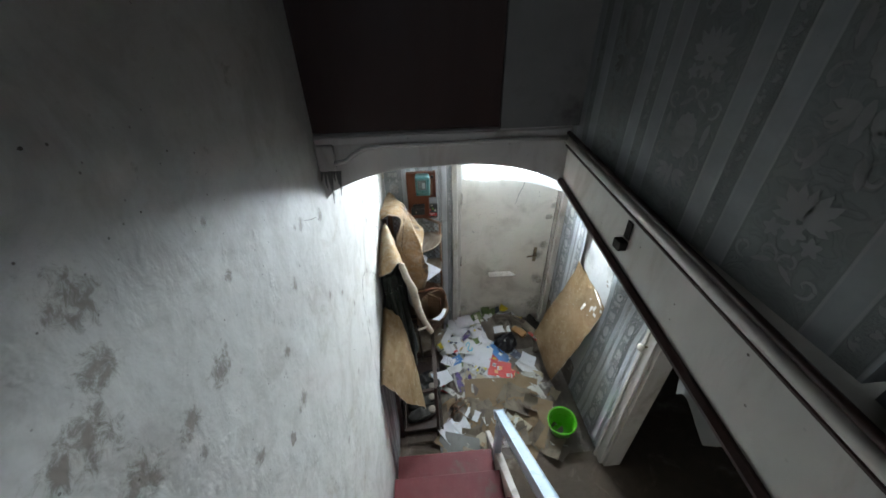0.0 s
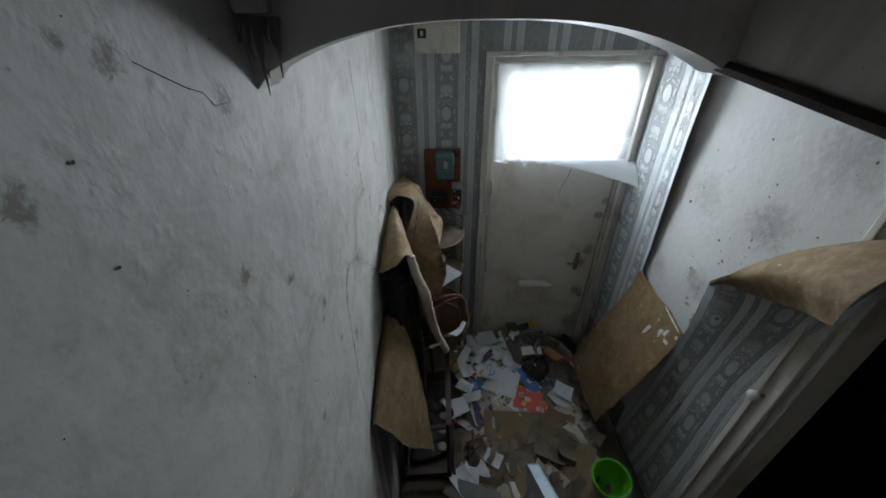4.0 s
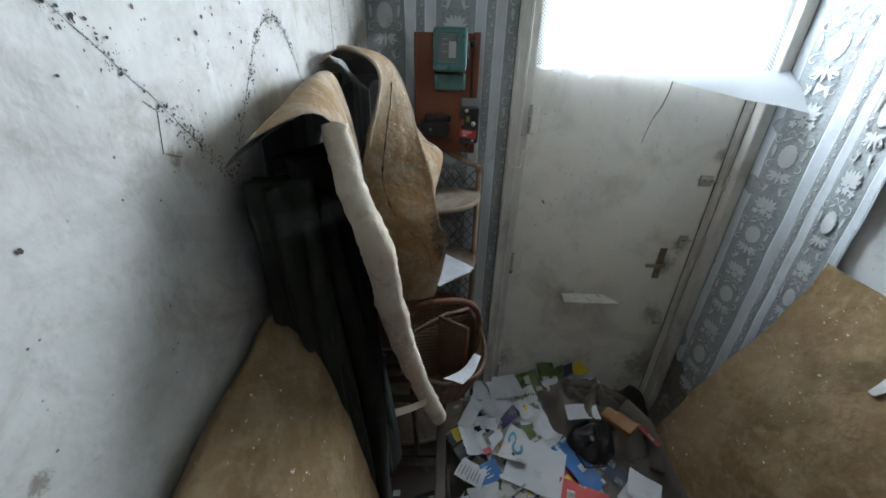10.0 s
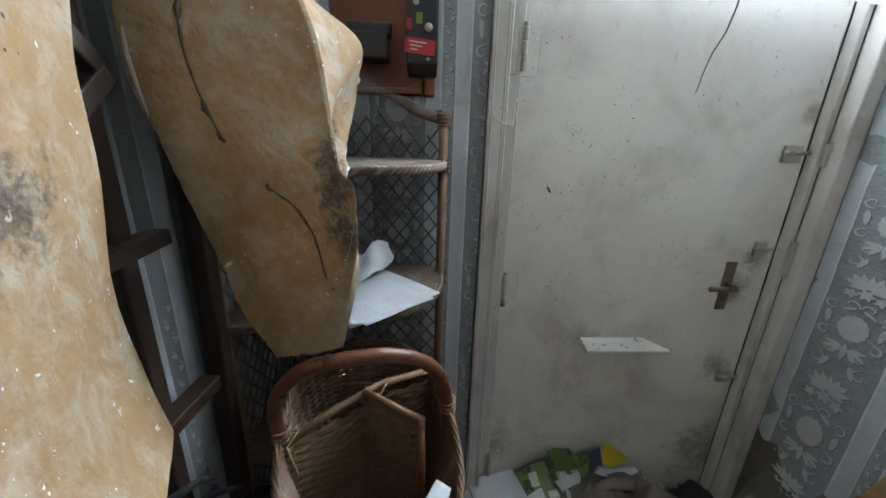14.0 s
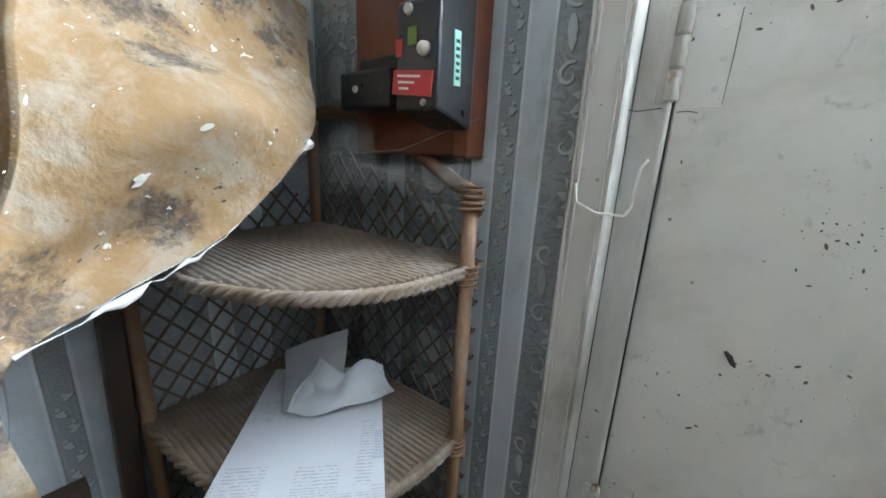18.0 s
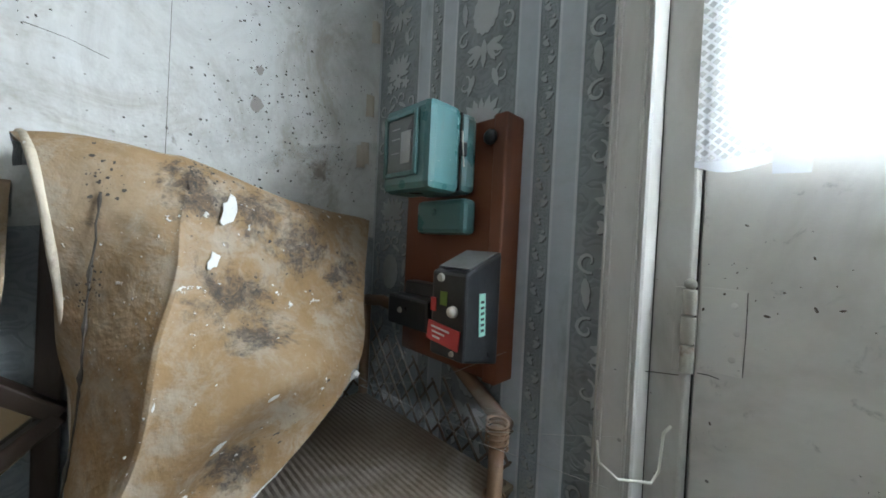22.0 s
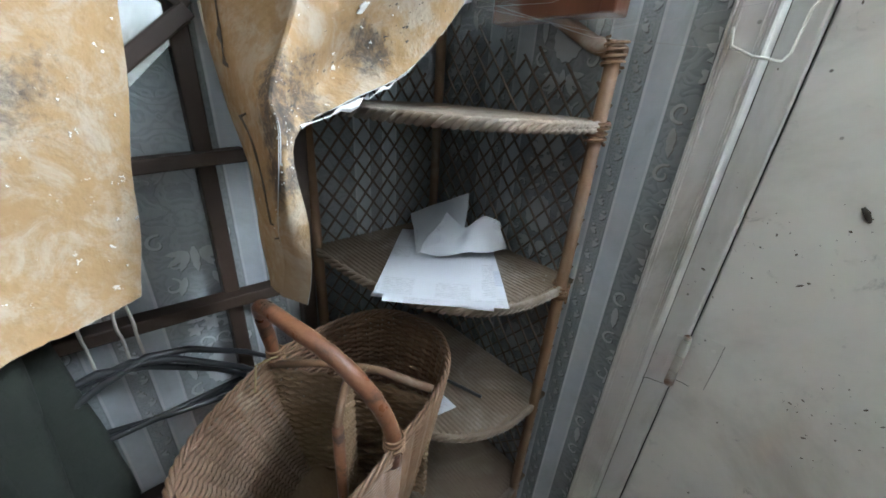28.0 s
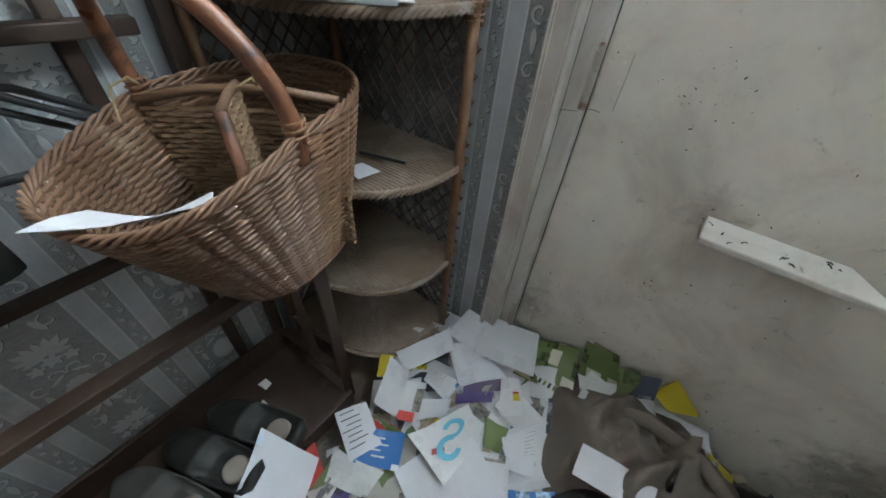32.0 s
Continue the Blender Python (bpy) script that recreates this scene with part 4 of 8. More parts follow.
# lever handle, latch and bolts on the closing side
lever = part("handle_plate", box(0.668, 0.700, -0.006, -0.0005, 0.80, 0.955, 0.002), M_brass, door, "tarnished brass lever handle")
part("lever", tube([(0.684, -0.004, 0.885), (0.684, -0.040, 0.885), (0.678, -0.046, 0.885), (0.640, -0.048, 0.887), (0.600, -0.044, 0.884)], 0.0075, 10), M_brass, lever, smooth=True)
part("keyhole", lathe([(0.004, 0), (0.004, 0.001)], 8), M_darkgap, lever).matrix_basis = pose(0.684, -0.006, 0.835, 90)
for x, z, w in ((0.735, 1.265, 0.05), (0.735, 0.995, 0.035), (0.745, 0.56, 0.04)):
    bolt = part("bolt_plate", box(x, x + w, -0.010, -0.0005, z - 0.022, z + 0.022, 0.002), M_iron, door, "rusty bolt thick with paint")
    part("bolt_bar", tube([(x - 0.012, -0.016, z + 0.004), (x + w + 0.012, -0.016, z + 0.004)], 0.005, 8), M_iron, bolt, smooth=True)
    part("bolt_knob", lathe([(0.004, 0), (0.007, 0.006), (0.006, 0.013), (0.001, 0.016)], 10), M_iron, bolt, smooth=True).matrix_basis = pose(x + 0.01, -0.016, z + 0.004, 90)
part("keeper", box(0.812, 0.840, -0.044, -0.0305, 1.235, 1.295, 0.003), M_iron, door)
part("keeper", box(0.812, 0.840, -0.044, -0.0305, 0.92, 1.03, 0.003), M_iron, door)
crack = [(0.515, -0.001, 1.660), (0.512, -0.001, 1.60), (0.500, -0.001, 1.545), (0.478, -0.001, 1.50), (0.466, -0.001, 1.455), (0.458, -0.001, 1.405)]
part("crack", tube(crack, lambda s: 0.0022 * (1 - 0.5 * s), 5), M_mould, door, "dark hairline crack in the paint")
# a small dark slug, tapered at its ends, on the door paint
part("dirt_smear", tube([(0.102, -0.002, 1.162), (0.107, -0.003, 1.157), (0.111, -0.003, 1.150), (0.114, -0.002, 1.146)], lambda s: 0.0012 + 0.0022 * math.sin(math.pi * min(s + 0.1, 1)), 7), M_mould, door, "small dark slug on the door", True)
part("wire", tube([(-0.072, -0.084, 1.345), (-0.066, -0.092, 1.325), (-0.045, -0.090, 1.315), (-0.02, -0.062, 1.312), (-0.016, -0.050, 1.322), (-0.014, -0.048, 1.365), (-0.008, -0.046, 1.375)], 0.0016, 6), M_white, door, "thin bell wire", True)
# flecks of dirt on the paint, too small to count
M_speck = surf("brown_fly_specks", (0.15, 0.12, 0.09), (0.09, 0.072, 0.055), 60, 0.8)
bm = bmesh.new()
clumps = [(random.uniform(0.02, 0.78), random.uniform(0.15, 1.6)) for _ in range(26)]
for i in range(1000):
    x, z = random.uniform(-0.06, 0.80), random.uniform(0.08, 1.66)
    if i % 5:
        c_ = random.choice(clumps)
        x, z = min(c_[0] + random.gauss(0, 0.035), 0.79), c_[1] + random.gauss(0, 0.03)
    if -0.014 < x < 0.006 or -0.040 < x < -0.034:
        continue
    y = -0.0006 if x > 0.006 else (-0.0304 if x > -0.036 else -0.0752)
    r, a = 0.0004 + 0.0013 * random.random() ** 5, random.uniform(0, 6.28)
    s = random.uniform(1, 2.6)
    vs = [bm.verts.new((x + (math.cos(a) * math.cos(b) * s - math.sin(a) * math.sin(b)) * r, y - 0.0004, z + (math.sin(a) * math.cos(b) * s + math.cos(a) * math.sin(b)) * r))
          for b in [k * 1.0472 for k in range(6)]]
    bm.faces.new(vs[::-1])
tagged(part("fly_specks", bm, M_speck, door), kind="stuff")

# net curtain on the door
curtain = thing("net_curtain")
tagged(curtain, "grubby white lace net curtain over the door's glazing", "curtain")
bm = bmesh.new()
uv = bm.loops.layers.uv.new("UVMap")
nu, nv, st, grid = 90, 16, {}, []
for j in range(nv + 1):
    row = []
    for i in range(nu + 1):
        a, b = i / nu, j / nv
        x = -0.002 + 0.868 * a
        z = 2.205 - b * (2.205 - 1.663 + 0.020 * a + 0.008 * math.sin(a * 40))
        y = -0.034 + 0.006 * math.sin(a * 62 + 2 * math.sin(a * 9)) * (0.3 + 0.7 * b) - 0.004 * b
        v = bm.verts.new((x, y, z))
        st[v] = (x, z - 1.655)
        row.append(v)
    grid.append(row)
for j in range(nv):
    for i in range(nu):
        f = bm.faces.new((grid[j][i], grid[j + 1][i], grid[j + 1][i + 1], grid[j][i + 1]))
        f.smooth = True
        for l in f.loops:
            l[uv].uv = st[l.vert]
part("net", bm, M_lace, curtain)
for i in range(11):
    x = 0.06 + 0.068 * i + 0.012 * math.sin(i * 2.3)
    z = 1.668 - 0.020 * x - 0.008 * math.sin(x * 46)
    part("hem_tab", sheet([[(x, -0.040, z + 0.01), (x + 0.028, -0.041, z + 0.01)], [(x + 0.001, -0.044, z - 0.016 - 0.010 * (i % 3)), (x + 0.027, -0.045, z - 0.018 - 0.008 * (i % 2))]], 4, 4, 0.0, 0.002, 0.02, 60 + i), M_hem, curtain)
part("curtain_wire", tube([(-0.02, -0.036, 2.207), (0.86, -0.036, 2.207)], 0.003, 8), M_white, curtain)
sag = [[(0.30, -0.050, 1.672), (0.55, -0.052, 1.668), (0.72, -0.055, 1.665), (0.862, -0.07, 1.672)],
       [(0.34, -0.056, 1.655), (0.55, -0.066, 1.635), (0.72, -0.09, 1.615), (0.862, -0.14, 1.615)],
       [(0.40, -0.060, 1.645), (0.56, -0.075, 1.612), (0.72, -0.12, 1.575), (0.862, -0.21, 1.545)]]
part("sagging_hem", sheet(sag, 20, 10, 0.0, 0.006, 0.01, 3), M_hem, curtain, "dusty sagging strip of torn net")

# ---- things on the front wall ----
board = thing("meter_board", (-0.318, YF, 1.562))
tagged(board, "red-brown varnished wooden meter board on the wall", "board")
part("board_panel", box(-0.110, 0.086, -0.040, -0.001, -0.192, 0.190, 0.003), M_board, board)
part("board_edge", box(0.087, 0.110, -0.045, -0.001, -0.194, 0.193, 0.003), M_board, board)
part("corner_screw", lathe([(0.011, 0), (0.011, 0.005), (0.006, 0.009)], 12), M_black, board, smooth=True).matrix_basis = pose(0.084, -0.045, 0.160, 90)

meter = thing("electricity_meter", (-0.308, YF - 0.0455, 1.698))
tagged(meter, "teal enamelled electricity meter with a glass window", "meter")
part("back_case", box(-0.050, 0.051, -0.034, -0.001, -0.058, 0.058, 0.010), M_teal, meter)
part("front_case", box(-0.053, 0.053, -0.099, -0.037, -0.062, 0.060, 0.011), M_teal, meter)
part("case_seam", box(-0.050, 0.049, -0.0368, -0.0342, -0.056, 0.055), M_darkgap, meter)
for x0, x1, z0, z1 in ((-0.043, -0.036, -0.042, 0.047), (0.024, 0.031, -0.042, 0.047), (-0.036, 0.024, 0.040, 0.047), (-0.036, 0.024, -0.042, -0.035)):
    part("window_rim", box(x0, x1, -0.104, -0.0985, z0, z1, 0.002), M_teal, meter)
part("window", box(-0.0355, 0.0235, -0.1010, -0.0992, -0.0345, 0.0395, 0.0005), M_glassdust, meter, "dusty meter window")
part("dial_card", box(-0.004, 0.018, -0.1022, -0.1011, -0.024, 0.020), M_dial, meter)
for dz in (0.026, 0.012, -0.008):
    part("dial_line", box(-0.026, -0.008, -0.1018, -0.1011, dz - 0.0008, dz + 0.0008), M_dial, meter)
part("terminal_cover", box(-0.051, 0.055, -0.030, -0.001, -0.118, -0.065, 0.008), M_teal, meter)
part("cover_screw", lathe([(0.006, 0), (0.005, 0.004)], 10), M_teal, meter).matrix_basis = pose(-0.008, -0.030, -0.084, 90)
part("seal", box(0.050, 0.058, -0.041, -0.031, -0.008, 0.012, 0.002), M_black, meter)
part("seal_wire", tube([(0.054, -0.040, 0.012), (0.060, -0.046, 0.024), (0.060, -0.040, -0.024)], 0.001, 5), M_iron, meter)

cutout = thing("fuse_cutout", (-0.234, YF - 0.0455, 1.485))
tagged(cutout, "black bakelite service fuse unit with red and green labels", "fuse box")
bm = box(-0.031, 0.031, -0.074, -0.001, -0.068, 0.070, 0.004)
for v in bm.verts:
    if v.co.z > 0.03:
        v.co.z += 0.030 * (v.co.y + 0.074) / 0.074 - 0.026
    if v.co.z < -0.03:
        v.co.z -= 0.016 * (v.co.y + 0.074) / 0.074
part("case", bm, M_black, cutout)
part("dusty_top", box(-0.029, 0.027, -0.066, -0.006, -0.0008, 0.0008), M_blackdust, cutout).matrix_basis = (
    Matrix.Translation((0, -0.036, 0.0606)) @ Matrix.Rotation(math.atan2(0.030, 0.074), 4, "X") @ Matrix.Translation((0, 0.036, 0)))
part("red_label", box(-0.0295, 0.0285, -0.0765, -0.0742, -0.052, -0.026), M_redlabel, cutout, "red warning label").matrix_basis = pose(0, 0, 0.0, 0, 6, 0)
for i in range(3):
    part("label_line", box(-0.022 + 0.002 * i, 0.012 - 0.008 * i, -0.0772, -0.0766, -0.0335 - 0.0065 * i, -0.0312 - 0.0065 * i), M_flake, cutout).matrix_basis = pose(0, 0, 0.0, 0, 6, 0)
part("green_sticker", box(-0.012, 0.000, -0.0756, -0.0742, 0.000, 0.018), M_lime, cutout)
part("red_spot", box(-0.030, -0.020, -0.0756, -0.0742, -0.010, 0.008), M_redlabel, cutout)
part("seal_screw", lathe([(0.008, 0), (0.007, 0.006), (0.003, 0.009)], 12), M_iron, cutout, smooth=True).matrix_basis = pose(0.012, -0.074, -0.006, 90)
part("top_screw", lathe([(0.006, 0), (0.005, 0.004)], 10), M_iron, cutout).matrix_basis = pose(-0.012, -0.074, 0.036, 90)
part("low_screw", lathe([(0.004, 0), (0.003, 0.003)], 10), M_iron, cutout).matrix_basis = pose(0.012, -0.074, -0.060, 90)
part("side_label", box(0.0313, 0.0325, -0.047, -0.035, -0.036, 0.020), M_greenlabel, cutout, "pale green side label").matrix_basis = pose(0, 0, 0, 3, 0, 0)
for i in range(6):
    part("label_bar", box(0.0326, 0.0331, -0.0445, -0.038, -0.030 + 0.0075 * i, -0.0265 + 0.0075 * i), M_ink, cutout).matrix_basis = pose(0, 0, 0, 3, 0, 0)

block = thing("cable_block", (-0.355, YF - 0.0415, 1.458))
tagged(block, "small black bakelite junction block", "junction box")
part("block_body", box(-0.050, 0.052, -0.050, 0.0, -0.030, 0.020, 0.005), M_black, block)
part("block_back", box(-0.036, 0.056, -0.026, 0.0, 0.018, 0.042, 0.004), M_black, block)
part("block_screw", lathe([(0.005, 0), (0.004, 0.003)], 10), M_iron, block).matrix_basis = pose(-0.014, -0.050, -0.004, 90)

unit = thing("consumer_unit", (-0.345, YF, 2.33))
tagged(unit, "cream plastic consumer unit high on the wall", "fuse box")
part("unit_case", box(-0.112, 0.118, -0.075, -0.001, -0.072, 0.072, 0.006), M_white, unit)
part("switch_window", box(-0.095, -0.050, -0.0768, -0.0752, -0.006, 0.036, 0.001), M_black, unit)
part("cover_plate", box(0.030, 0.098, -0.0790, -0.0752, -0.008, 0.040, 0.002), M_white, unit)
part("main_switch", box(-0.080, -0.066, -0.084, -0.0769, 0.004, 0.026, 0.002), M_white, unit)
for i in range(3):
    cab = tagged(part("cable", tube([(-0.55 + 0.9 * s, -0.072 + 0.004 * math.sin(7 * s + i), 2.432 - 0.006 * i + 0.004 * math.sin(11 * s + 2 * i)) for s in [k / 24 for k in range(25)]], 0.0035, 6), M_greypaper if i else M_white),
                 "old cable clipped along the top of the wall", "cable", group="cables under the ceiling")
loop = tagged(part("cable_loop", tube([(-0.50, -0.08, 2.43), (-0.46, -0.10, 2.41), (-0.43, -0.11, 2.425), (-0.40, -0.10, 2.44), (-0.37, -0.09, 2.42), (-0.36, -0.10, 2.403)], 0.006, 8), M_black, smooth=True),
              "loose black cable looping into the consumer unit", "cable")

# ---- side doorway in the right wall ----
doorway = thing("door_frame")
tagged(doorway, "cream painted door frame of the dark side room", "door frame", kind="structure")
part("architrave", box(XR - 0.024, XR - 0.0005, -1.425, -1.345, 0, 2.075, 0.005), M_cream, doorway)
part("architrave_bead", box(XR - 0.034, XR - 0.0245, -1.372, -1.348, 0, 2.075, 0.004), M_cream, doorway)
part("jamb", box(XR + 0.0005, XR + 0.1195, -1.446, -1.4205, 0, 2.018, 0.003), M_cream, doorway)
part("architrave", box(XR - 0.024, XR - 0.0005, -2.30, -2.235, 0, 2.075, 0.005), M_cream, doorway)
part("head", box(XR - 0.024, XR - 0.0005, -2.234, -1.426, 2.0, 2.075, 0.005), M_cream, doorway)
knob = thing("door_knob", (XR - 0.035, -1.385, 1.215))
tagged(knob, "round white knob on the side door frame", "knob")
part("knob_ball", lathe([(0.004, 0.0), (0.012, 0.0005), (0.020, 0.008), (0.022, 0.017), (0.017, 0.027), (0.006, 0.031)], 18), M_white, knob, smooth=True).matrix_basis = pose(-0.012, 0, 0, 0, -90, 0)
part("knob_stem", lathe([(0.006, 0), (0.006, 0.026)], 10), M_brass, knob).matrix_basis = pose(0.011, 0, 0, 0, -90, 0)

ornaments(XL + 0.01, -0.085, 0.05, ZC - 0.02, 0.747, lambda u, v, l: (u, YF - 0.0006 - l, v), wall_front)
ornaments(-4.6, -1.61, 2.42, 4.9, 0.0, lambda u, v, l: (0.1244 - l, u, v), wall_well, (M_motif_shaded, M_motif_line))

hook = thing("beam_bracket", (0.1045, -1.97, 2.335))
tagged(hook, "small broken bracket on the stair beam", "bracket")
part("bracket_plate", box(-0.004, -0.0005, -0.010, 0.010, -0.006, 0.034, 0.002), M_darkgap, hook)
part("bracket_socket", box(-0.022, -0.002, -0.013, 0.013, -0.030, -0.008, 0.003), M_darkgap, hook)

# ---- paper left on the walls ----
def wall_sheet(name, x, pts, material, parent, out):
    """A thin sheet of paper lying on a side wall, by its outline (y, z)."""
    bm = bmesh.new()
    a = [bm.verts.new((x, y, z)) for y, z in pts]
    b = [bm.verts.new((x + out, y, z)) for y, z in pts]
    bm.faces.new(b if out > 0 else b[::-1])
    for i in range(len(pts)):
        j = (i + 1) % len(pts)
        bm.faces.new((a[i], a[j], b[j], b[i]))
    bmesh.ops.recalc_face_normals(bm, faces=list(bm.faces))
    return part(name, bm, material, parent)


wall_sheet("wallpaper_lower", XL + 0.0005, [(-1.43, 0.0), (-1.43, 1.085), (-1.20, 1.195), (-1.0, 1.245), (-0.90, 1.245), (-0.88, 1.52), (-0.60, 1.56), (-0.30, 1.60), (-0.061, 1.57), (-0.061, 0.0)],
           M_paper_y, wall_left, 0.003)
wall_sheet("wallpaper_lower", XR - 0.0005, [(-0.79, 0.0), (-0.86, 0.19), (-0.93, 0.60), (-0.985, 1.10), (-1.0, 1.44), (-1.12, 1.52), (-1.344, 1.60), (-1.344, 0.0)],
           M_paper_y, wall_right, -0.006)


def hanging(name, label, net, mats, nu=30, nv=30, rough=0.006, ragged=0.012, seed=1, size=(0.5, 0.8)):
    return tagged(part(name, sheet(net, nu, nv, 0.0014, rough, ragged, seed, size), mats), label, "wallpaper")


def on_sheet(net, a, b, lift):
    """A point of a sheet at shares a, b, and the directions along it, lifted off its face."""
    f = lambda a, b: curve_at([curve_at(r, a) for r in net], b)
    p, du, dv = f(a, b), (f(a + 0.01, b) - f(a - 0.01, b)).normalized(), (f(a, b + 0.01) - f(a, b - 0.01)).normalized()
    nrm = du.cross(dv).normalized()
    if nrm.x < 0:
        nrm = -nrm
    return p + nrm * lift, du, dv


ornaments(-1.40, -0.42, 0.02, 1.04, 0.0, lambda u, v, l: (XL + 0.0042 + l, u, v), wall_left)
# strip left on the right wall, its near edge lifting off the plaster
net = [[(XR - 0.003, -0.064, 2.45), (XR - 0.004, -0.20, 2.45), (XR - 0.010, -0.36, 2.45), (XR - 0.030, -0.47, 2.45), (XR - 0.062, -0.575, 2.45)],
       [(XR - 0.003, -0.064, 1.90), (XR - 0.004, -0.20, 1.90), (XR - 0.008, -0.35, 1.90), (XR - 0.022, -0.44, 1.90), (XR - 0.048, -0.535, 1.90)],
       [(XR - 0.003, -0.064, 1.30), (XR - 0.004, -0.20, 1.30), (XR - 0.006, -0.34, 1.30), (XR - 0.012, -0.43, 1.30), (XR - 0.024, -0.517, 1.30)],
       [(XR - 0.003, -0.064, 0.80), (XR - 0.004, -0.20, 0.80), (XR - 0.005, -0.34, 0.80), (XR - 0.007, -0.43, 0.80), (XR - 0.012, -0.510, 0.80)],
       [(XR - 0.003, -0.064, 0.25), (XR - 0.004, -0.20, 0.25), (XR - 0.005, -0.34, 0.25), (XR - 0.006, -0.43, 0.25), (XR - 0.008, -0.500, 0.25)]]
strip = hanging("wallpaper_strip", "blue-grey medallion wallpaper lifting off the damp side wall", net, (M_paper_uv, M_back_dark), 22, 60, 0.003, 0.002, 12, (0.47, 2.20))
STRIP = net
ornaments(0.006, 0.462, 0.02, 2.18, 0.0, lambda u, v, l: tuple(curve_at([curve_at(r, u / 0.47) for r in STRIP], 1 - v / 2.20) + Vector((-0.0034 - l, 0, 0))), strip)
part("stuck_paper", box(XR - 0.0022, XR - 0.0005, -0.40, -0.063, 0.02, ZC - 0.004), M_paper_y, wall_right)

# strip peeled off beside the meter board, folded over at the top
net = [[(-0.594, -0.585, 1.640), (-0.594, -0.52, 1.655), (-0.594, -0.42, 1.650), (-0.594, -0.25, 1.618), (-0.594, -0.085, 1.57)],
       [(-0.540, -0.575, 1.668), (-0.525, -0.50, 1.672), (-0.500, -0.427, 1.665), (-0.515, -0.27, 1.632), (-0.565, -0.095, 1.600)],
       [(-0.468, -0.556, 1.622), (-0.452, -0.49, 1.636), (-0.437, -0.425, 1.628), (-0.455, -0.27, 1.592), (-0.500, -0.14, 1.555)],
       [(-0.500, -0.537, 1.485), (-0.455, -0.50, 1.480), (-0.385, -0.450, 1.485), (-0.405, -0.34, 1.470), (-0.420, -0.185, 1.465)],
       [(-0.532, -0.526, 1.360), (-0.460, -0.51, 1.360), (-0.348, -0.478, 1.360), (-0.322, -0.345, 1.402), (-0.348, -0.240, 1.380)],
       [(-0.515, -0.521, 1.250), (-0.430, -0.527, 1.250), (-0.322, -0.520, 1.250), (-0.376, -0.415, 1.280), (-0.354, -0.345, 1.275)],
       [(-0.503, -0.517, 1.195), (-0.415, -0.528, 1.195), (-0.300, -0.527, 1.205), (-0.305, -0.515, 1.205), (-0.318, -0.500, 1.215)],
       [(-0.472, -0.518, 1.090), (-0.405, -0.530, 1.090), (-0.335, -0.530, 1.090), (-0.320, -0.520, 1.095), (-0.315, -0.500, 1.100)],
       [(-0.412, -0.529, 0.985), (-0.395, -0.528, 0.988), (-0.372, -0.524, 0.991), (-0.352, -0.515, 0.994), (-0.334, -0.508, 0.997)]]
# a firm crease along the ridge
net = [[r[0], r[1], tuple(0.18 * a + 0.82 * b for a, b in zip(r[1], r[2])), r[2], tuple(0.15 * a + 0.85 * b for a, b in zip(r[3], r[2])), r[3], r[4]] for r in net]
netE = net
peelE = hanging("peeled_wallpaper", "mouldy ochre back of wallpaper peeled and folded off the wall", net, (M_back, M_paper_uv), 60, 72, 0.011, 0.010, 2)
# torn white rim along the lower slant
rim = [(-0.350, -0.238, 1.378), (-0.352, -0.29, 1.325), (-0.351, -0.345, 1.274), (-0.338, -0.42, 1.240), (-0.318, -0.50, 1.215)]
part("torn_rim", tube([curve_at(rim, k / 30) + Vector((0, 0, 0.004 * noise.noise((k * 0.7, 2, 1)))) for k in range(31)],
                      lambda s: 0.0006 + 0.016 * max(0.0, noise.noise((s * 9, 0.5, 3.1)) - 0.12), 6), M_flake, peelE, "torn white paper rim")
part("turned_edge", tube([on_sheet(netE, 0.012, 0.10 + 0.62 * k / 50, 0.001)[0] + Vector((0.0015 * noise.noise((k * 0.4, 1, 7)), 0, 0)) for k in range(51)],
                         lambda s: 0.0055 * (1 - 0.75 * s) + 0.0012 * noise.noise((s * 12, 4, 2)), 8), M_roll, peelE, "pale turned edge", True)
cobmould = [(0.133, 0.28), (0.127, 0.40), (0.133, 0.52), (0.16, 0.63), (0.233, 0.75), (0.34, 0.86), (0.473, 0.87)]


def mould_line(net, path, parent):
    pts = []
    for k in range(61):
        q = curve_at([(a, b, 0) for a, b in path], k / 60)
        p, du, dv = ON(net, q.x, q.y, 0.005)
        pts.append(p + du * 0.003 * noise.noise((k * 0.9, 1, 1)))
    return part("mould_line", tube(pts, lambda s: 0.0010 + 0.0046 * max(0.0, noise.noise((s * 34, 7, 1))) * math.sin(math.pi * min(1.0, s + 0.15)), 5), M_mould, parent, "dark line of mould")


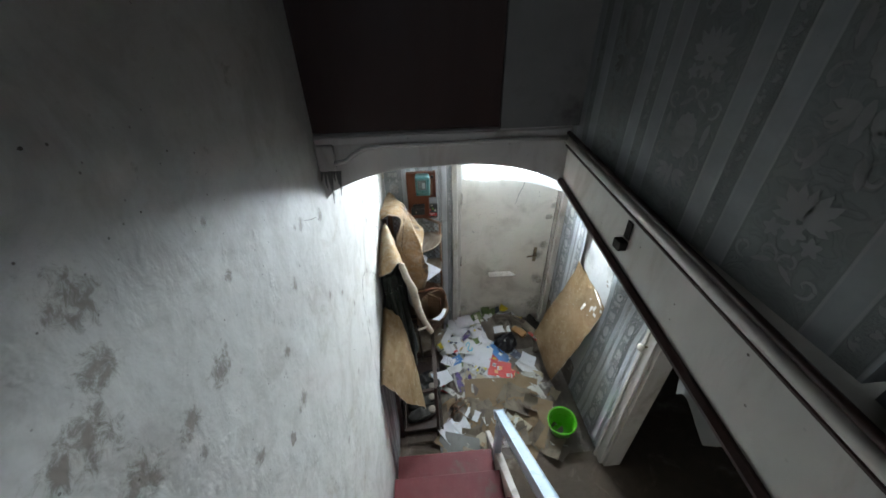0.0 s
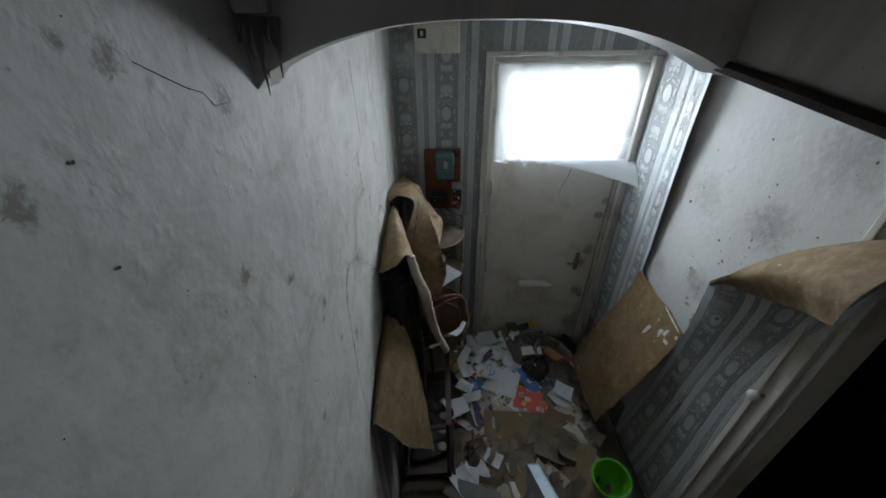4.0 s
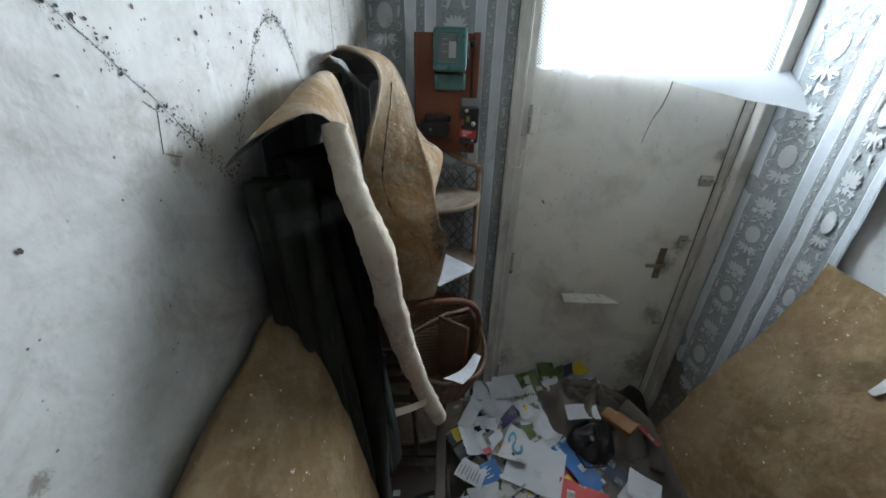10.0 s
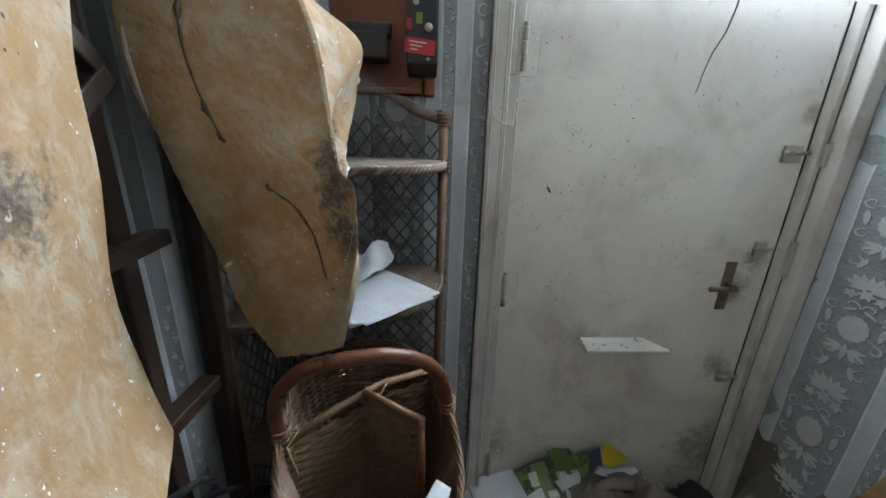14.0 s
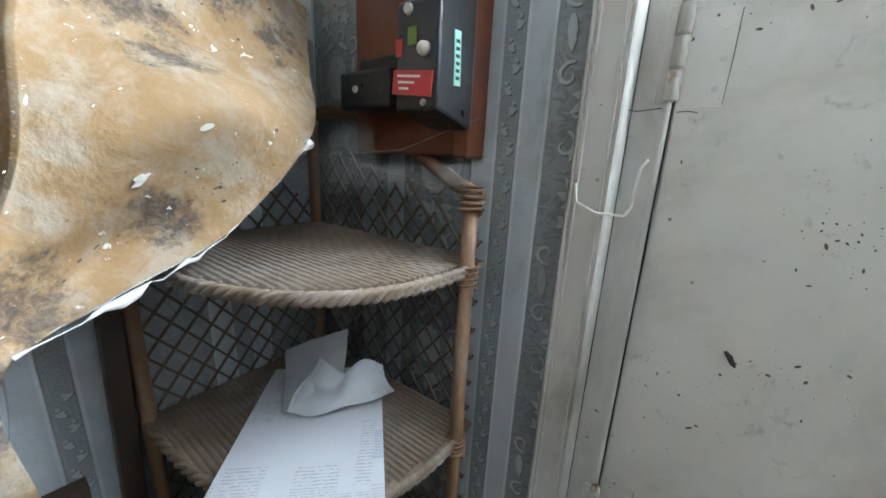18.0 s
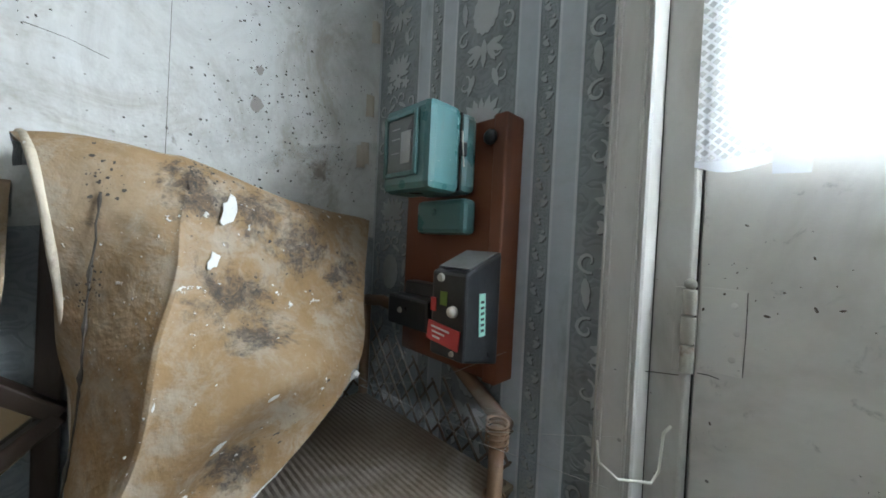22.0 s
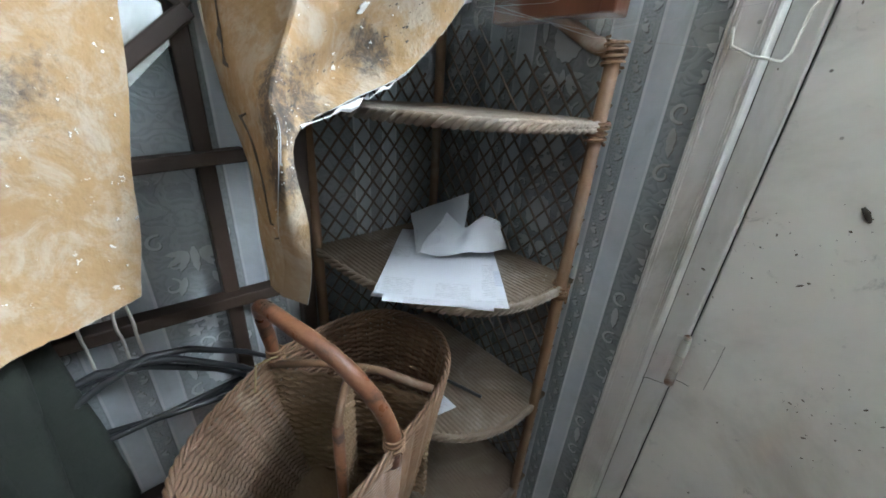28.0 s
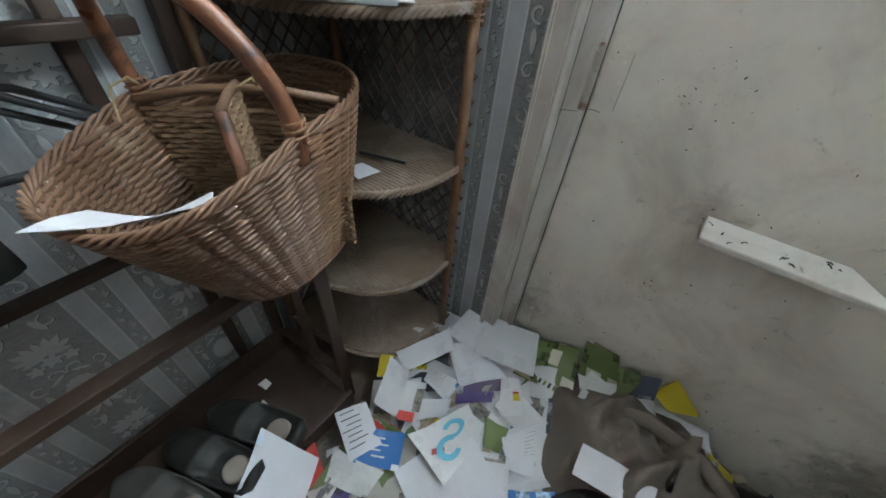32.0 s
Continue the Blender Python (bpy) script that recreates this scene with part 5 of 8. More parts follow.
# broad strip flopped over the coats, near edge rolled and crusted
net = [[(-0.594, -0.585, 1.575), (-0.594, -0.72, 1.560), (-0.594, -0.86, 1.530), (-0.592, -1.005, 1.498)],
       [(-0.565, -0.580, 1.614), (-0.545, -0.69, 1.618), (-0.530, -0.85, 1.598), (-0.515, -1.020, 1.555)],
       [(-0.540, -0.582, 1.550), (-0.515, -0.69, 1.555), (-0.488, -0.81, 1.558), (-0.460, -0.944, 1.553)],
       [(-0.522, -0.585, 1.450), (-0.490, -0.71, 1.440), (-0.452, -0.84, 1.420), (-0.412, -0.978, 1.400)],
       [(-0.510, -0.612, 1.270), (-0.472, -0.72, 1.260), (-0.432, -0.83, 1.240), (-0.394, -0.928, 1.215)],
       [(-0.500, -0.640, 1.100), (-0.458, -0.73, 1.085), (-0.410, -0.81, 1.070), (-0.367, -0.878, 1.054)],
       [(-0.462, -0.665, 1.005), (-0.425, -0.724, 0.998), (-0.375, -0.790, 0.992), (-0.314, -0.860, 0.895)]]
netD = net
peelD = hanging("peeled_wallpaper", "ochre back of a wide wallpaper strip flopped over the coats", net, (M_paper_uv, M_back), 36, 40, 0.007, 0.012, 5)
edge = [(-0.462, -0.945, 1.553), (-0.440, -0.968, 1.47), (-0.409, -0.985, 1.40), (-0.399, -0.965, 1.308), (-0.391, -0.920, 1.195), (-0.366, -0.882, 1.054), (-0.312, -0.862, 0.893)]
roll = part("rolled_edge", tube([curve_at(edge, k / 150) + Vector((0.004, -0.006, 0)) + Vector((0.002 * noise.noise((k * 0.12, 1, 1)), 0.003 * noise.noise((k * 0.12, 5, 1)), 0)) for k in range(151)],
                                lambda s: 0.015 + 0.008 * math.sin(math.pi * min(1.0, s * 0.85 + 0.06)), 22), M_roll, peelD, "rolled paper edge crusted with plaster", True)
for v in roll.data.vertices:
    v.co += v.normal * (0.0032 * noise.noise(v.co * 22) + 0.0030 * max(0.0, noise.noise(v.co * 75) - 0.15) * 2 + 0.0010 * noise.noise(v.co * 160))
part("torn_tab", sheet([[(-0.335, -0.905, 1.00), (-0.365, -0.93, 1.01), (-0.395, -0.96, 1.03)], [(-0.338, -0.91, 0.985), (-0.365, -0.935, 0.995), (-0.393, -0.965, 1.015)]], 6, 3, 0.001, 0.001), M_roll, peelD)


def blotches(net, spots, n, size, lift, seed):
    """Uneven mould spots clustered on a sheet round the given (a, b, spread) places."""
    rnd = random.Random(seed)
    bm = bmesh.new()
    for i in range(n):
        a, b, sp_ = rnd.choice(spots)
        a, b = min(max(rnd.gauss(a, sp_), 0.02), 0.98), min(max(rnd.gauss(b, sp_ * 0.6), 0.18), 0.98)
        p, du, dv = on_sheet(net, a, b, lift)
        r = size * (0.3 + 1.7 * rnd.random() ** 3)
        bm.faces.new([bm.verts.new(p + (du * math.cos(k * 0.785) * rnd.uniform(0.6, 1.3) + dv * math.sin(k * 0.785)) * r * rnd.uniform(0.6, 1.2)) for k in range(8)])
    return bm


ON = on_sheet
M_back_mould = backing("paper_backing_mouldy", (0.298, 0.190, 0.093), (0.215, 0.131, 0.061), (0.338, 0.278, 0.212),
                       [(tuple(on_sheet(netE, a, b, 0.0)[0]), r) for a, b, r in ((0.55, 0.25, 0.045), (0.63, 0.27, 0.06), (0.74, 0.27, 0.07), (0.84, 0.29, 0.07), (0.93, 0.33, 0.06), (0.76, 0.36, 0.065), (0.80, 0.42, 0.05),
                                                                                (0.62, 0.70, 0.06), (0.74, 0.66, 0.055), (0.86, 0.60, 0.05), (0.13, 0.30, 0.025), (0.40, 0.62, 0.04), (0.50, 0.80, 0.05))])
peelE.data.materials[0] = M_back_mould
mould_line(netE, cobmould, peelE)
tagged(part("mould", blotches(netE, [(0.66, 0.24, 0.05), (0.793, 0.26, 0.06), (0.88, 0.30, 0.05), (0.793, 0.36, 0.05), (0.867, 0.58, 0.06), (0.7, 0.66, 0.06), (0.133, 0.27, 0.025), (0.13, 0.36, 0.02), (0.70, 0.22, 0.09), (0.5, 0.24, 0.03)], 520, 0.0013, 0.006, 3), M_mould, peelE), kind="stuff")
tagged(part("mould", blotches(netD, [(0.35, 0.35, 0.10), (0.6, 0.5, 0.12), (0.3, 0.6, 0.05), (0.8, 0.4, 0.1)], 130, 0.0014, 0.007, 4), M_mould, peelD), kind="stuff")
tagged(part("plaster_dust", blotches(netE, [(0.5, 0.5, 0.2), (0.3, 0.4, 0.1), (0.633, 0.75, 0.1)], 190, 0.0009, 0.005, 5), M_flake, peelE), kind="stuff")
tagged(part("plaster_dust", blotches(netD, [(0.8, 0.6, 0.15), (0.6, 0.8, 0.1)], 200, 0.0008, 0.005, 6), M_flake, peelD), kind="stuff")
bm = bmesh.new()
shape = [(-0.010, -0.105), (0.012, -0.085), (0.010, -0.062), (0.024, -0.040), (0.022, -0.022), (0.042, -0.002), (0.038, 0.012), (0.062, 0.030), (0.058, 0.046), (0.066, 0.062), (0.050, 0.062), (0.036, 0.068), (0.020, 0.064), (0.002, 0.068),
         (-0.018, 0.052), (-0.022, 0.036), (-0.040, 0.026), (-0.034, 0.010), (-0.014, 0.006), (-0.018, -0.012), (-0.006, -0.030), (-0.012, -0.052), (-0.004, -0.072)]
mid = bm.verts.new(on_sheet(netD, 0.545, 0.600, 0.0022)[0])
inner = [bm.verts.new(on_sheet(netD, 0.545 + a * 1.15, 0.600 + b * 0.32, 0.0016)[0]) for a, b in shape]
outer = [bm.verts.new(on_sheet(netD, 0.545 + a * 1.75, 0.600 + b * 0.50, 0.0010)[0]) for a, b in shape]
for i in range(len(shape)):
    j = (i + 1) % len(shape)
    bm.faces.new((mid, inner[i], inner[j])), bm.faces.new((inner[i], outer[i], outer[j], inner[j]))
part("torn_patch", bm, M_flake, peelD, "white torn patch")

# lower strip folded down nearest the stairs
net = [[(-0.5945, -0.995, 1.245), (-0.5945, -1.2, 1.195), (-0.5945, -1.42, 1.085)],
       [(-0.562, -0.998, 1.270), (-0.555, -1.2, 1.220), (-0.572, -1.41, 1.102)],
       [(-0.495, -1.012, 1.175), (-0.475, -1.18, 1.010), (-0.482, -1.345, 0.830)],
       [(-0.445, -0.985, 0.84), (-0.420, -1.09, 0.70), (-0.390, -1.21, 0.55)],
       [(-0.435, -0.975, 0.74), (-0.408, -1.07, 0.61), (-0.380, -1.18, 0.47)]]
hanging("peeled_wallpaper", "brown back of wallpaper folded down low on the wall", net, (M_paper_uv, M_back_dark), 26, 30, 0.007, 0.02, 9)

# right wall: strip leaning out, and the strip that hangs over the doorway
net = [[(0.856, -0.49, 1.145), (0.846, -0.66, 1.13), (0.836, -0.83, 1.135), (0.826, -0.99, 1.115)],
       [(0.80, -0.47, 0.90), (0.785, -0.63, 0.88), (0.775, -0.80, 0.86), (0.765, -0.97, 0.84)],
       [(0.715, -0.42, 0.58), (0.705, -0.58, 0.55), (0.70, -0.75, 0.52), (0.695, -0.92, 0.50)],
       [(0.650, -0.375, 0.24), (0.645, -0.54, 0.22), (0.645, -0.70, 0.20), (0.650, -0.855, 0.19)]]
peelA = hanging("peeled_wallpaper", "fallen brown-backed wallpaper strip leaning against the bare plaster", net, (M_back_dark, M_paper_uv), 26, 34, 0.009, 0.018, 4)
netA = net
part("plaster_rim", tube([(0.835 - 0.004 * k, -0.80 - 0.02 * k, 1.127 + 0.004 * noise.noise((k, 1, 1))) for k in range(10)], lambda s: 0.002 + 0.004 * abs(noise.noise((s * 8, 1, 4))), 5), M_flake, peelA)
net = [[(0.757, -1.062, 1.474), (0.730, -1.190, 1.560), (0.650, -1.384, 1.668), (0.600, -1.500, 1.735), (0.530, -1.620, 1.800)],
       [(0.750, -1.064, 1.486), (0.680, -1.195, 1.602), (0.600, -1.365, 1.752), (0.560, -1.500, 1.850), (0.520, -1.640, 1.920)],
       [(0.754, -1.058, 1.488), (0.672, -1.205, 1.628), (0.690, -1.300, 1.760), (0.735, -1.430, 1.890), (0.760, -1.580, 1.990)],
       [(0.768, -1.042, 1.420), (0.770, -1.165, 1.470), (0.795, -1.250, 1.510), (0.828, -1.335, 1.550), (0.846, -1.420, 1.590)],
       [(0.798, -1.012, 1.130), (0.818, -1.095, 1.130), (0.832, -1.180, 1.130), (0.842, -1.262, 1.130), (0.848, -1.343, 1.130)],
       [(0.846, -0.905, 0.600), (0.850, -1.010, 0.600), (0.853, -1.120, 0.600), (0.855, -1.230, 0.600), (0.856, -1.343, 0.600)],
       [(0.850, -0.800, 0.030), (0.853, -0.935, 0.030), (0.856, -1.070, 0.030), (0.858, -1.205, 0.030), (0.858, -1.343, 0.030)]]
flop = hanging("peeled_wallpaper", "blue-grey wallpaper leaning off the wall, its brown back folded over", net, (M_paper_uv, M_back_dark), 34, 66, 0.004, 0.004, 6, (0.52, 2.10))
FLOP = net
ornaments(0.01, 0.51, 0.02, 1.30, 0.0, lambda u, v, l: tuple(on_sheet(FLOP, u / 0.52, 1 - v / 2.10, -0.0040 - l)[0]), flop)
tagged(part("torn_paper", sheet([[(0.13, -2.18, 2.24), (0.14, -2.24, 2.20), (0.13, -2.32, 2.18)], [(0.16, -2.16, 2.17), (0.155, -2.23, 2.16), (0.15, -2.30, 2.13)], [(0.15, -2.19, 2.11), (0.14, -2.22, 2.14), (0.14, -2.28, 2.10)]], 16, 12, 0.001, 0.010, 0.05, 3), M_greypaper),
       "ragged scrap of paper hanging under the stair beam", "paper")

def flake_on(net, a, b, da, db, parent, seed, lift=0.0012):
    """A ragged flake of plaster stuck to a sheet."""
    rf = random.Random(seed)
    bm = bmesh.new()
    rim_ = []
    for k in range(11):
        r = rf.uniform(0.55, 1.2)
        p = on_sheet(net, a + da * r * math.cos(k * 0.571), b + db * r * math.sin(k * 0.571), lift)[0]
        rim_.append((bm.verts.new(p), bm.verts.new(on_sheet(net, a + da * r * math.cos(k * 0.571), b + db * r * math.sin(k * 0.571), 0.0)[0])))
    top = bm.verts.new(on_sheet(net, a, b, lift * 1.4)[0])
    for k in range(11):
        p, q = rim_[k], rim_[(k + 1) % 11]
        bm.faces.new((top, p[0], q[0])), bm.faces.new((p[0], p[1], q[1], q[0]))
    bmesh.ops.recalc_face_normals(bm, faces=list(bm.faces))
    return part("plaster_flake", bm, M_flake, parent)


for a, b, da, db in ((0.70, 0.275, 0.013, 0.020), (0.70, 0.330, 0.012, 0.010), (0.82, 0.52, 0.012, 0.006), (0.78, 0.56, 0.008, 0.006), (0.62, 0.47, 0.010, 0.005)):
    flake_on(netE, a, b, da, db, peelE, int(a * 1000 + b * 100))
for a, b, da, db in ((0.62, 0.235, 0.028, 0.045), (0.765, 0.165, 0.022, 0.035), (0.81, 0.135, 0.020, 0.035), (0.87, 0.165, 0.040, 0.015), (0.66, 0.13, 0.010, 0.010), (0.78, 0.23, 0.007, 0.008), (0.935, 0.08, 0.03, 0.02)):
    flake_on(netA, a, b, da, db, peelA, int(a * 1000 + b * 100), -0.0018)

# ---- marks on the walls ----
def specks(path, n, spread, size, x, out, seed):
    """Many small uneven spots, in clumps, along a line (y, z) on a side wall."""
    rnd = random.Random(seed)
    clumps = [rnd.random() for _ in range(30)]
    bm = bmesh.new()
    for i in range(n):
        t = min(max((rnd.choice(clumps) + rnd.gauss(0, 0.010)), 0.0), 1.0) if rnd.random() < 0.7 else rnd.random()
        p = curve_at([(0, *q) for q in path], t)
        y, z = p.y + rnd.gauss(0, spread), p.z + rnd.gauss(0, spread)
        r = size * (0.35 + rnd.random() ** 3 * 1.6)
        a, s = rnd.uniform(0, 3.14), rnd.uniform(0.8, 1.5)
        vs = []
        for k in range(7):
            b = k * 0.8976
            q = r * rnd.uniform(0.6, 1.2)
            vs.append(bm.verts.new((x + out, y + (math.cos(a) * math.cos(b) * s - math.sin(a) * math.sin(b)) * q, z + (math.sin(a) * math.cos(b) * s + math.cos(a) * math.sin(b)) * q)))
        bm.faces.new(vs if out < 0 else vs)
    return bm


arcs = [([(-1.41, 1.12), (-1.425, 1.40), (-1.405, 1.66), (-1.37, 1.755), (-1.30, 1.765), (-1.18, 1.69), (-1.06, 1.58), (-0.965, 1.48)], 1700, 0.0072, 0.0010),
        ([(-0.955, 1.50), (-0.88, 1.60), (-0.82, 1.672), (-0.76, 1.695), (-0.71, 1.66), (-0.665, 1.585)], 640, 0.0055, 0.0011),
        ([(-1.02, 1.60), (-0.80, 1.78), (-0.62, 1.86)], 200, 0.055, 0.0015),
        ([(-0.40, 1.70), (-0.25, 1.80), (-0.12, 1.72)], 420, 0.060, 0.0012),
        ([(-0.34, 1.95), (-0.22, 1.85)], 90, 0.06, 0.0014),
        ([(-2.3, 2.2), (-1.6, 1.9), (-0.9, 2.0)], 160, 0.30, 0.0012),
        ([(-2.9, 2.4), (-2.2, 1.7), (-1.6, 1.2)], 140, 0.28, 0.0014)]
for path, *_ in arcs[:2]:
    part("mould_line", tube([curve_at([(XL + 0.0003, *q) for q in path], k / 120) + Vector((0, 0.004 * noise.noise((k * 0.35, 3, 1)), 0.004 * noise.noise((k * 0.35, 8, 1)))) for k in range(121)],
                            lambda s: 0.0002 + 0.0009 * max(0.0, noise.noise((s * 40, 2, 1))), 5, flat=0.6), M_mould, wall_left, "dark tide line of mould")
for i, (path, n_, sp_, sz) in enumerate(arcs):
    tagged(part("mould", specks(path, n_, sp_, sz, XL, 0.0012, 20 + i), M_mould, wall_left), kind="stuff")
tagged(part("mould", specks([(-0.62, 1.9), (-0.9, 1.5), (-1.2, 1.9)], 90, 0.16, 0.0038, XR, -0.0012, 40), M_mould, wall_right), kind="stuff")
M_stain = surf("brown_stain", (0.37, 0.31, 0.23), (0.46, 0.41, 0.34), 18, 0.85, bump=0.5)
M_greypatch = surf("bare_plaster_patch", (0.26, 0.23, 0.20), (0.34, 0.31, 0.28), 18, 0.9, bump=0.8)


def patch(x, out, y, z, w, h, material, parent, seed, name="bare_patch"):
    rnd = random.Random(seed)
    bm = bmesh.new()
    vs = [bm.verts.new((x + out, y + math.cos(k * 0.449) * w * rnd.uniform(0.6, 1.15), z + math.sin(k * 0.449) * h * rnd.uniform(0.6, 1.15))) for k in range(14)]
    bm.faces.new(vs)
    return part(name, bm, material, parent)


for i, (y, z, w, h, mm) in enumerate(((-0.312, 1.797, 0.011, 0.015, M_greypatch), (-0.309, 1.857, 0.008, 0.010, M_greypatch), (-2.18, 2.048, 0.012, 0.020, M_greypatch))):
    patch(XL, 0.0010, y, z, w, h, mm, wall_left, i)
for i, (y, z, w, h) in enumerate(((-0.827, 1.367, 0.024, 0.030), (-0.877, 1.215, 0.018, 0.010), (-0.865, 1.24, 0.012, 0.010), (-0.939, 1.194, 0.012, 0.014), (-0.94, 1.16, 0.010, 0.018), (-0.896, 1.325, 0.007, 0.012),
                                  (-0.905, 1.30, 0.010, 0.005), (-1.023, 1.662, 0.006, 0.010), (-1.03, 1.63, 0.005, 0.008), (-1.06, 1.75, 0.009, 0.004), (-0.94, 1.494, 0.012, 0.004))):
    patch(XR, -0.0010, y, z, w, h, M_stain if i in (0, 3) else M_greypatch, wall_right, 50 + i)
for pts in ([(-1.82, 2.333), (-1.79, 2.318), (-1.76, 2.304), (-1.735, 2.296), (-1.72, 2.279), (-1.69, 2.278)], [(-0.985, 2.28), (-0.975, 2.16), (-0.968, 2.05)],
            [(-0.72, 2.30), (-0.715, 2.20), (-0.71, 2.12)], [(-0.436, 2.45), (-0.434, 2.0), (-0.437, 1.67)], [(-0.579, 1.816), (-0.54, 1.812), (-0.501, 1.801)], [(-1.05, 1.527), (-1.075, 1.535), (-1.066, 1.575), (-1.08, 1.585)]):
    part("paint_crack", tube([(XL + 0.0004, *q) for q in pts], lambda s: 0.0003 + 0.0007 * abs(noise.noise((s * 9, 1.5, 2.5))), 5), M_mould, wall_left)
for pts in ([(-1.045, 2.023), (-1.046, 2.0), (-1.045, 1.974)], [(-1.04, 1.953), (-1.036, 1.92), (-1.033, 1.878)], [(-0.761, 1.981), (-0.745, 1.94), (-0.742, 1.92), (-0.725, 1.883)], [(-0.755, 1.975), (-0.75, 1.935)],
            [(-0.946, 1.833), (-0.944, 1.79), (-0.94, 1.739)], [(-0.83, 2.10), (-0.828, 2.06)], [(-0.70, 1.96), (-0.68, 1.90)]):
    part("paint_crack", tube([curve_at([(XL + 0.0004, *q) for q in pts], k / 12) for k in range(13)], lambda s: 0.0004 + 0.0020 * max(0.0, noise.noise((s * 5, pts[0][0] * 7, 2.5))), 5, flat=0.6), M_mould, wall_left)
# loose curling flakes of paint near the corner
for i in range(7):
    y, z = random.uniform(-0.10, -0.06), random.uniform(1.65, 2.2)
    part("paint_flake", sheet([[(XL + 0.001, y - 0.02, z), (XL + 0.006, y - 0.01, z), (XL + 0.002, y, z)], [(XL + 0.001, y - 0.02, z - 0.05), (XL + 0.012, y - 0.008, z - 0.05), (XL + 0.004, y, z - 0.05)]], 4, 4, 0.001, 0.002, 0.1, i), M_stain, wall_left)

# ---- corner shelf ----
shelf = thing("corner_shelf")
tagged(shelf, "dusty cane corner shelf with five woven tiers and lattice back", "shelf")
CX, CY = -0.580, -0.078


def tier(th, grow=1.0):
    c, s = max(math.cos(th), 0.0) ** 0.72, max(math.sin(th), 0.0) ** 0.72
    return CX + 0.395 * c * grow, CY - 0.05 - 0.265 * s * grow


for z in (1.228, 0.958, 0.675, 0.398, 0.118):
    bm = bmesh.new()
    outl = [tier(math.pi / 2 * k / 24) for k in range(25)] + [(CX, CY)] + [(CX + 0.395, CY)]
    lo = [bm.verts.new((x, y, z - 0.008)) for x, y in outl]
    hi = [bm.verts.new((x, y, z)) for x, y in outl]
    bm.faces.new(hi[::-1]), bm.faces.new(lo)
    for k in range(len(outl)):
        j = (k + 1) % len(outl)
        bm.faces.new((lo[k], lo[j], hi[j], hi[k]))
    bmesh.ops.recalc_face_normals(bm, faces=list(bm.faces))
    tr = part("tier", bm, M_weave, shelf)
    # woven reeds over the tier
    bm = bmesh.new()
    for r in range(36):
        y = CY - 0.010 - 0.0088 * r
        ends = [x for x in [CX + 0.004 + 0.008 * k for k in range(50)] if ((x - CX) / 0.395) ** 2.78 + (max(CY - 0.05 - y, 0) / 0.265) ** 2.78 < 0.97]
        if len(ends) < 4:
            continue
        tube([(x, y, z + 0.0016 + 0.0004 * math.sin((x - CX) * 210 + r * math.pi)) for x in ends], 0.0047, 5, True, bm, 0.28)
    tagged(part("woven_reeds", bm, M_weave, tr), kind="stuff")
    # bound front edge
    e = [tier(math.pi / 2 * k / 40, 1.005) for k in range(41)]
    bm = bmesh.new()
    for ply in range(3):
        turn = [(s * 75 + ply * 2.094, p) for s, p in ((k / 150, curve_at([(*q, z - 0.004) for q in e], k / 150)) for k in range(151))]
        tube([(p.x, p.y - 0.0030 * math.sin(a), p.z + 0.0050 * math.cos(a)) for a, p in turn], 0.0044, 6, True, bm)
    part("bound_edge", bm, M_weave, tr, "plaited cane edge", True)
for x, y, top_ in ((-0.186, -0.122, 1.325), (-0.568, -0.392, 1.36), (-0.574, -0.086, 1.44)):
    part("post", tube([(x, y, 0.0), (x, y, top_ * 0.5), (x, y, top_)], 0.0105, 10), M_cane, shelf, smooth=True)
bm = bmesh.new()
for d in (1, -1):
    for k in range(40):
        c = -0.45 + 0.046 * k
        pts = []
        for q in range(14):
            x = -0.565 + 0.37 * q / 13
            z = c + d * (x + 0.565) * 1.25 + (0.46 if d < 0 else 0)
            if 0.03 < z < 1.30 + 0.10 * (-0.19 - x) / 0.37:
                pts.append((x, -0.074 + 0.002 * d, z))
        if len(pts) > 1:
            tube(pts, 0.0025, 5, True, bm, 0.5)
tagged(part("lattice", bm, M_lattice, shelf), kind="stuff")
bm = bmesh.new()
for d in (1, -1):
    for k in range(40):
        c = -0.38 + 0.046 * k
        pts = []
        for q in range(12):
            y = -0.385 + 0.295 * q / 11
            z = c + d * (y + 0.385) * 1.25 + (0.38 if d < 0 else 0)
            if 0.03 < z < 1.32:
                pts.append((-0.586 + 0.002 * d, y, z))
        if len(pts) > 1:
            tube(pts, 0.0025, 5, True, bm, 0.5)
tagged(part("lattice", bm, M_lattice, shelf), kind="stuff")
part("top_rail", tube([(-0.186, -0.10, 1.318), (-0.24, -0.085, 1.335), (-0.32, -0.08, 1.38), (-0.42, -0.08, 1.43), (-0.52, -0.08, 1.44), (-0.574, -0.086, 1.435)], 0.012, 8), M_cane, shelf, smooth=True)
part("top_rail", tube([(-0.574, -0.09, 1.435), (-0.578, -0.2, 1.43), (-0.576, -0.31, 1.38), (-0.568, -0.392, 1.35)], 0.012, 8), M_cane, shelf, smooth=True)
for z in (1.30, 1.20, 0.93):
    part("cane_binding", tube([(-0.186 + 0.0145 * math.cos(a), -0.122 + 0.0145 * math.sin(a), z + 0.0012 * a) for a in [k * 0.5 for k in range(60)]], 0.0022, 5), M_cane, shelf)

# ---- hall stand ----
stand = thing("hall_stand")
tagged(stand, "dark wooden hall stand with rails, mirror frame and a low tray", "hall stand")


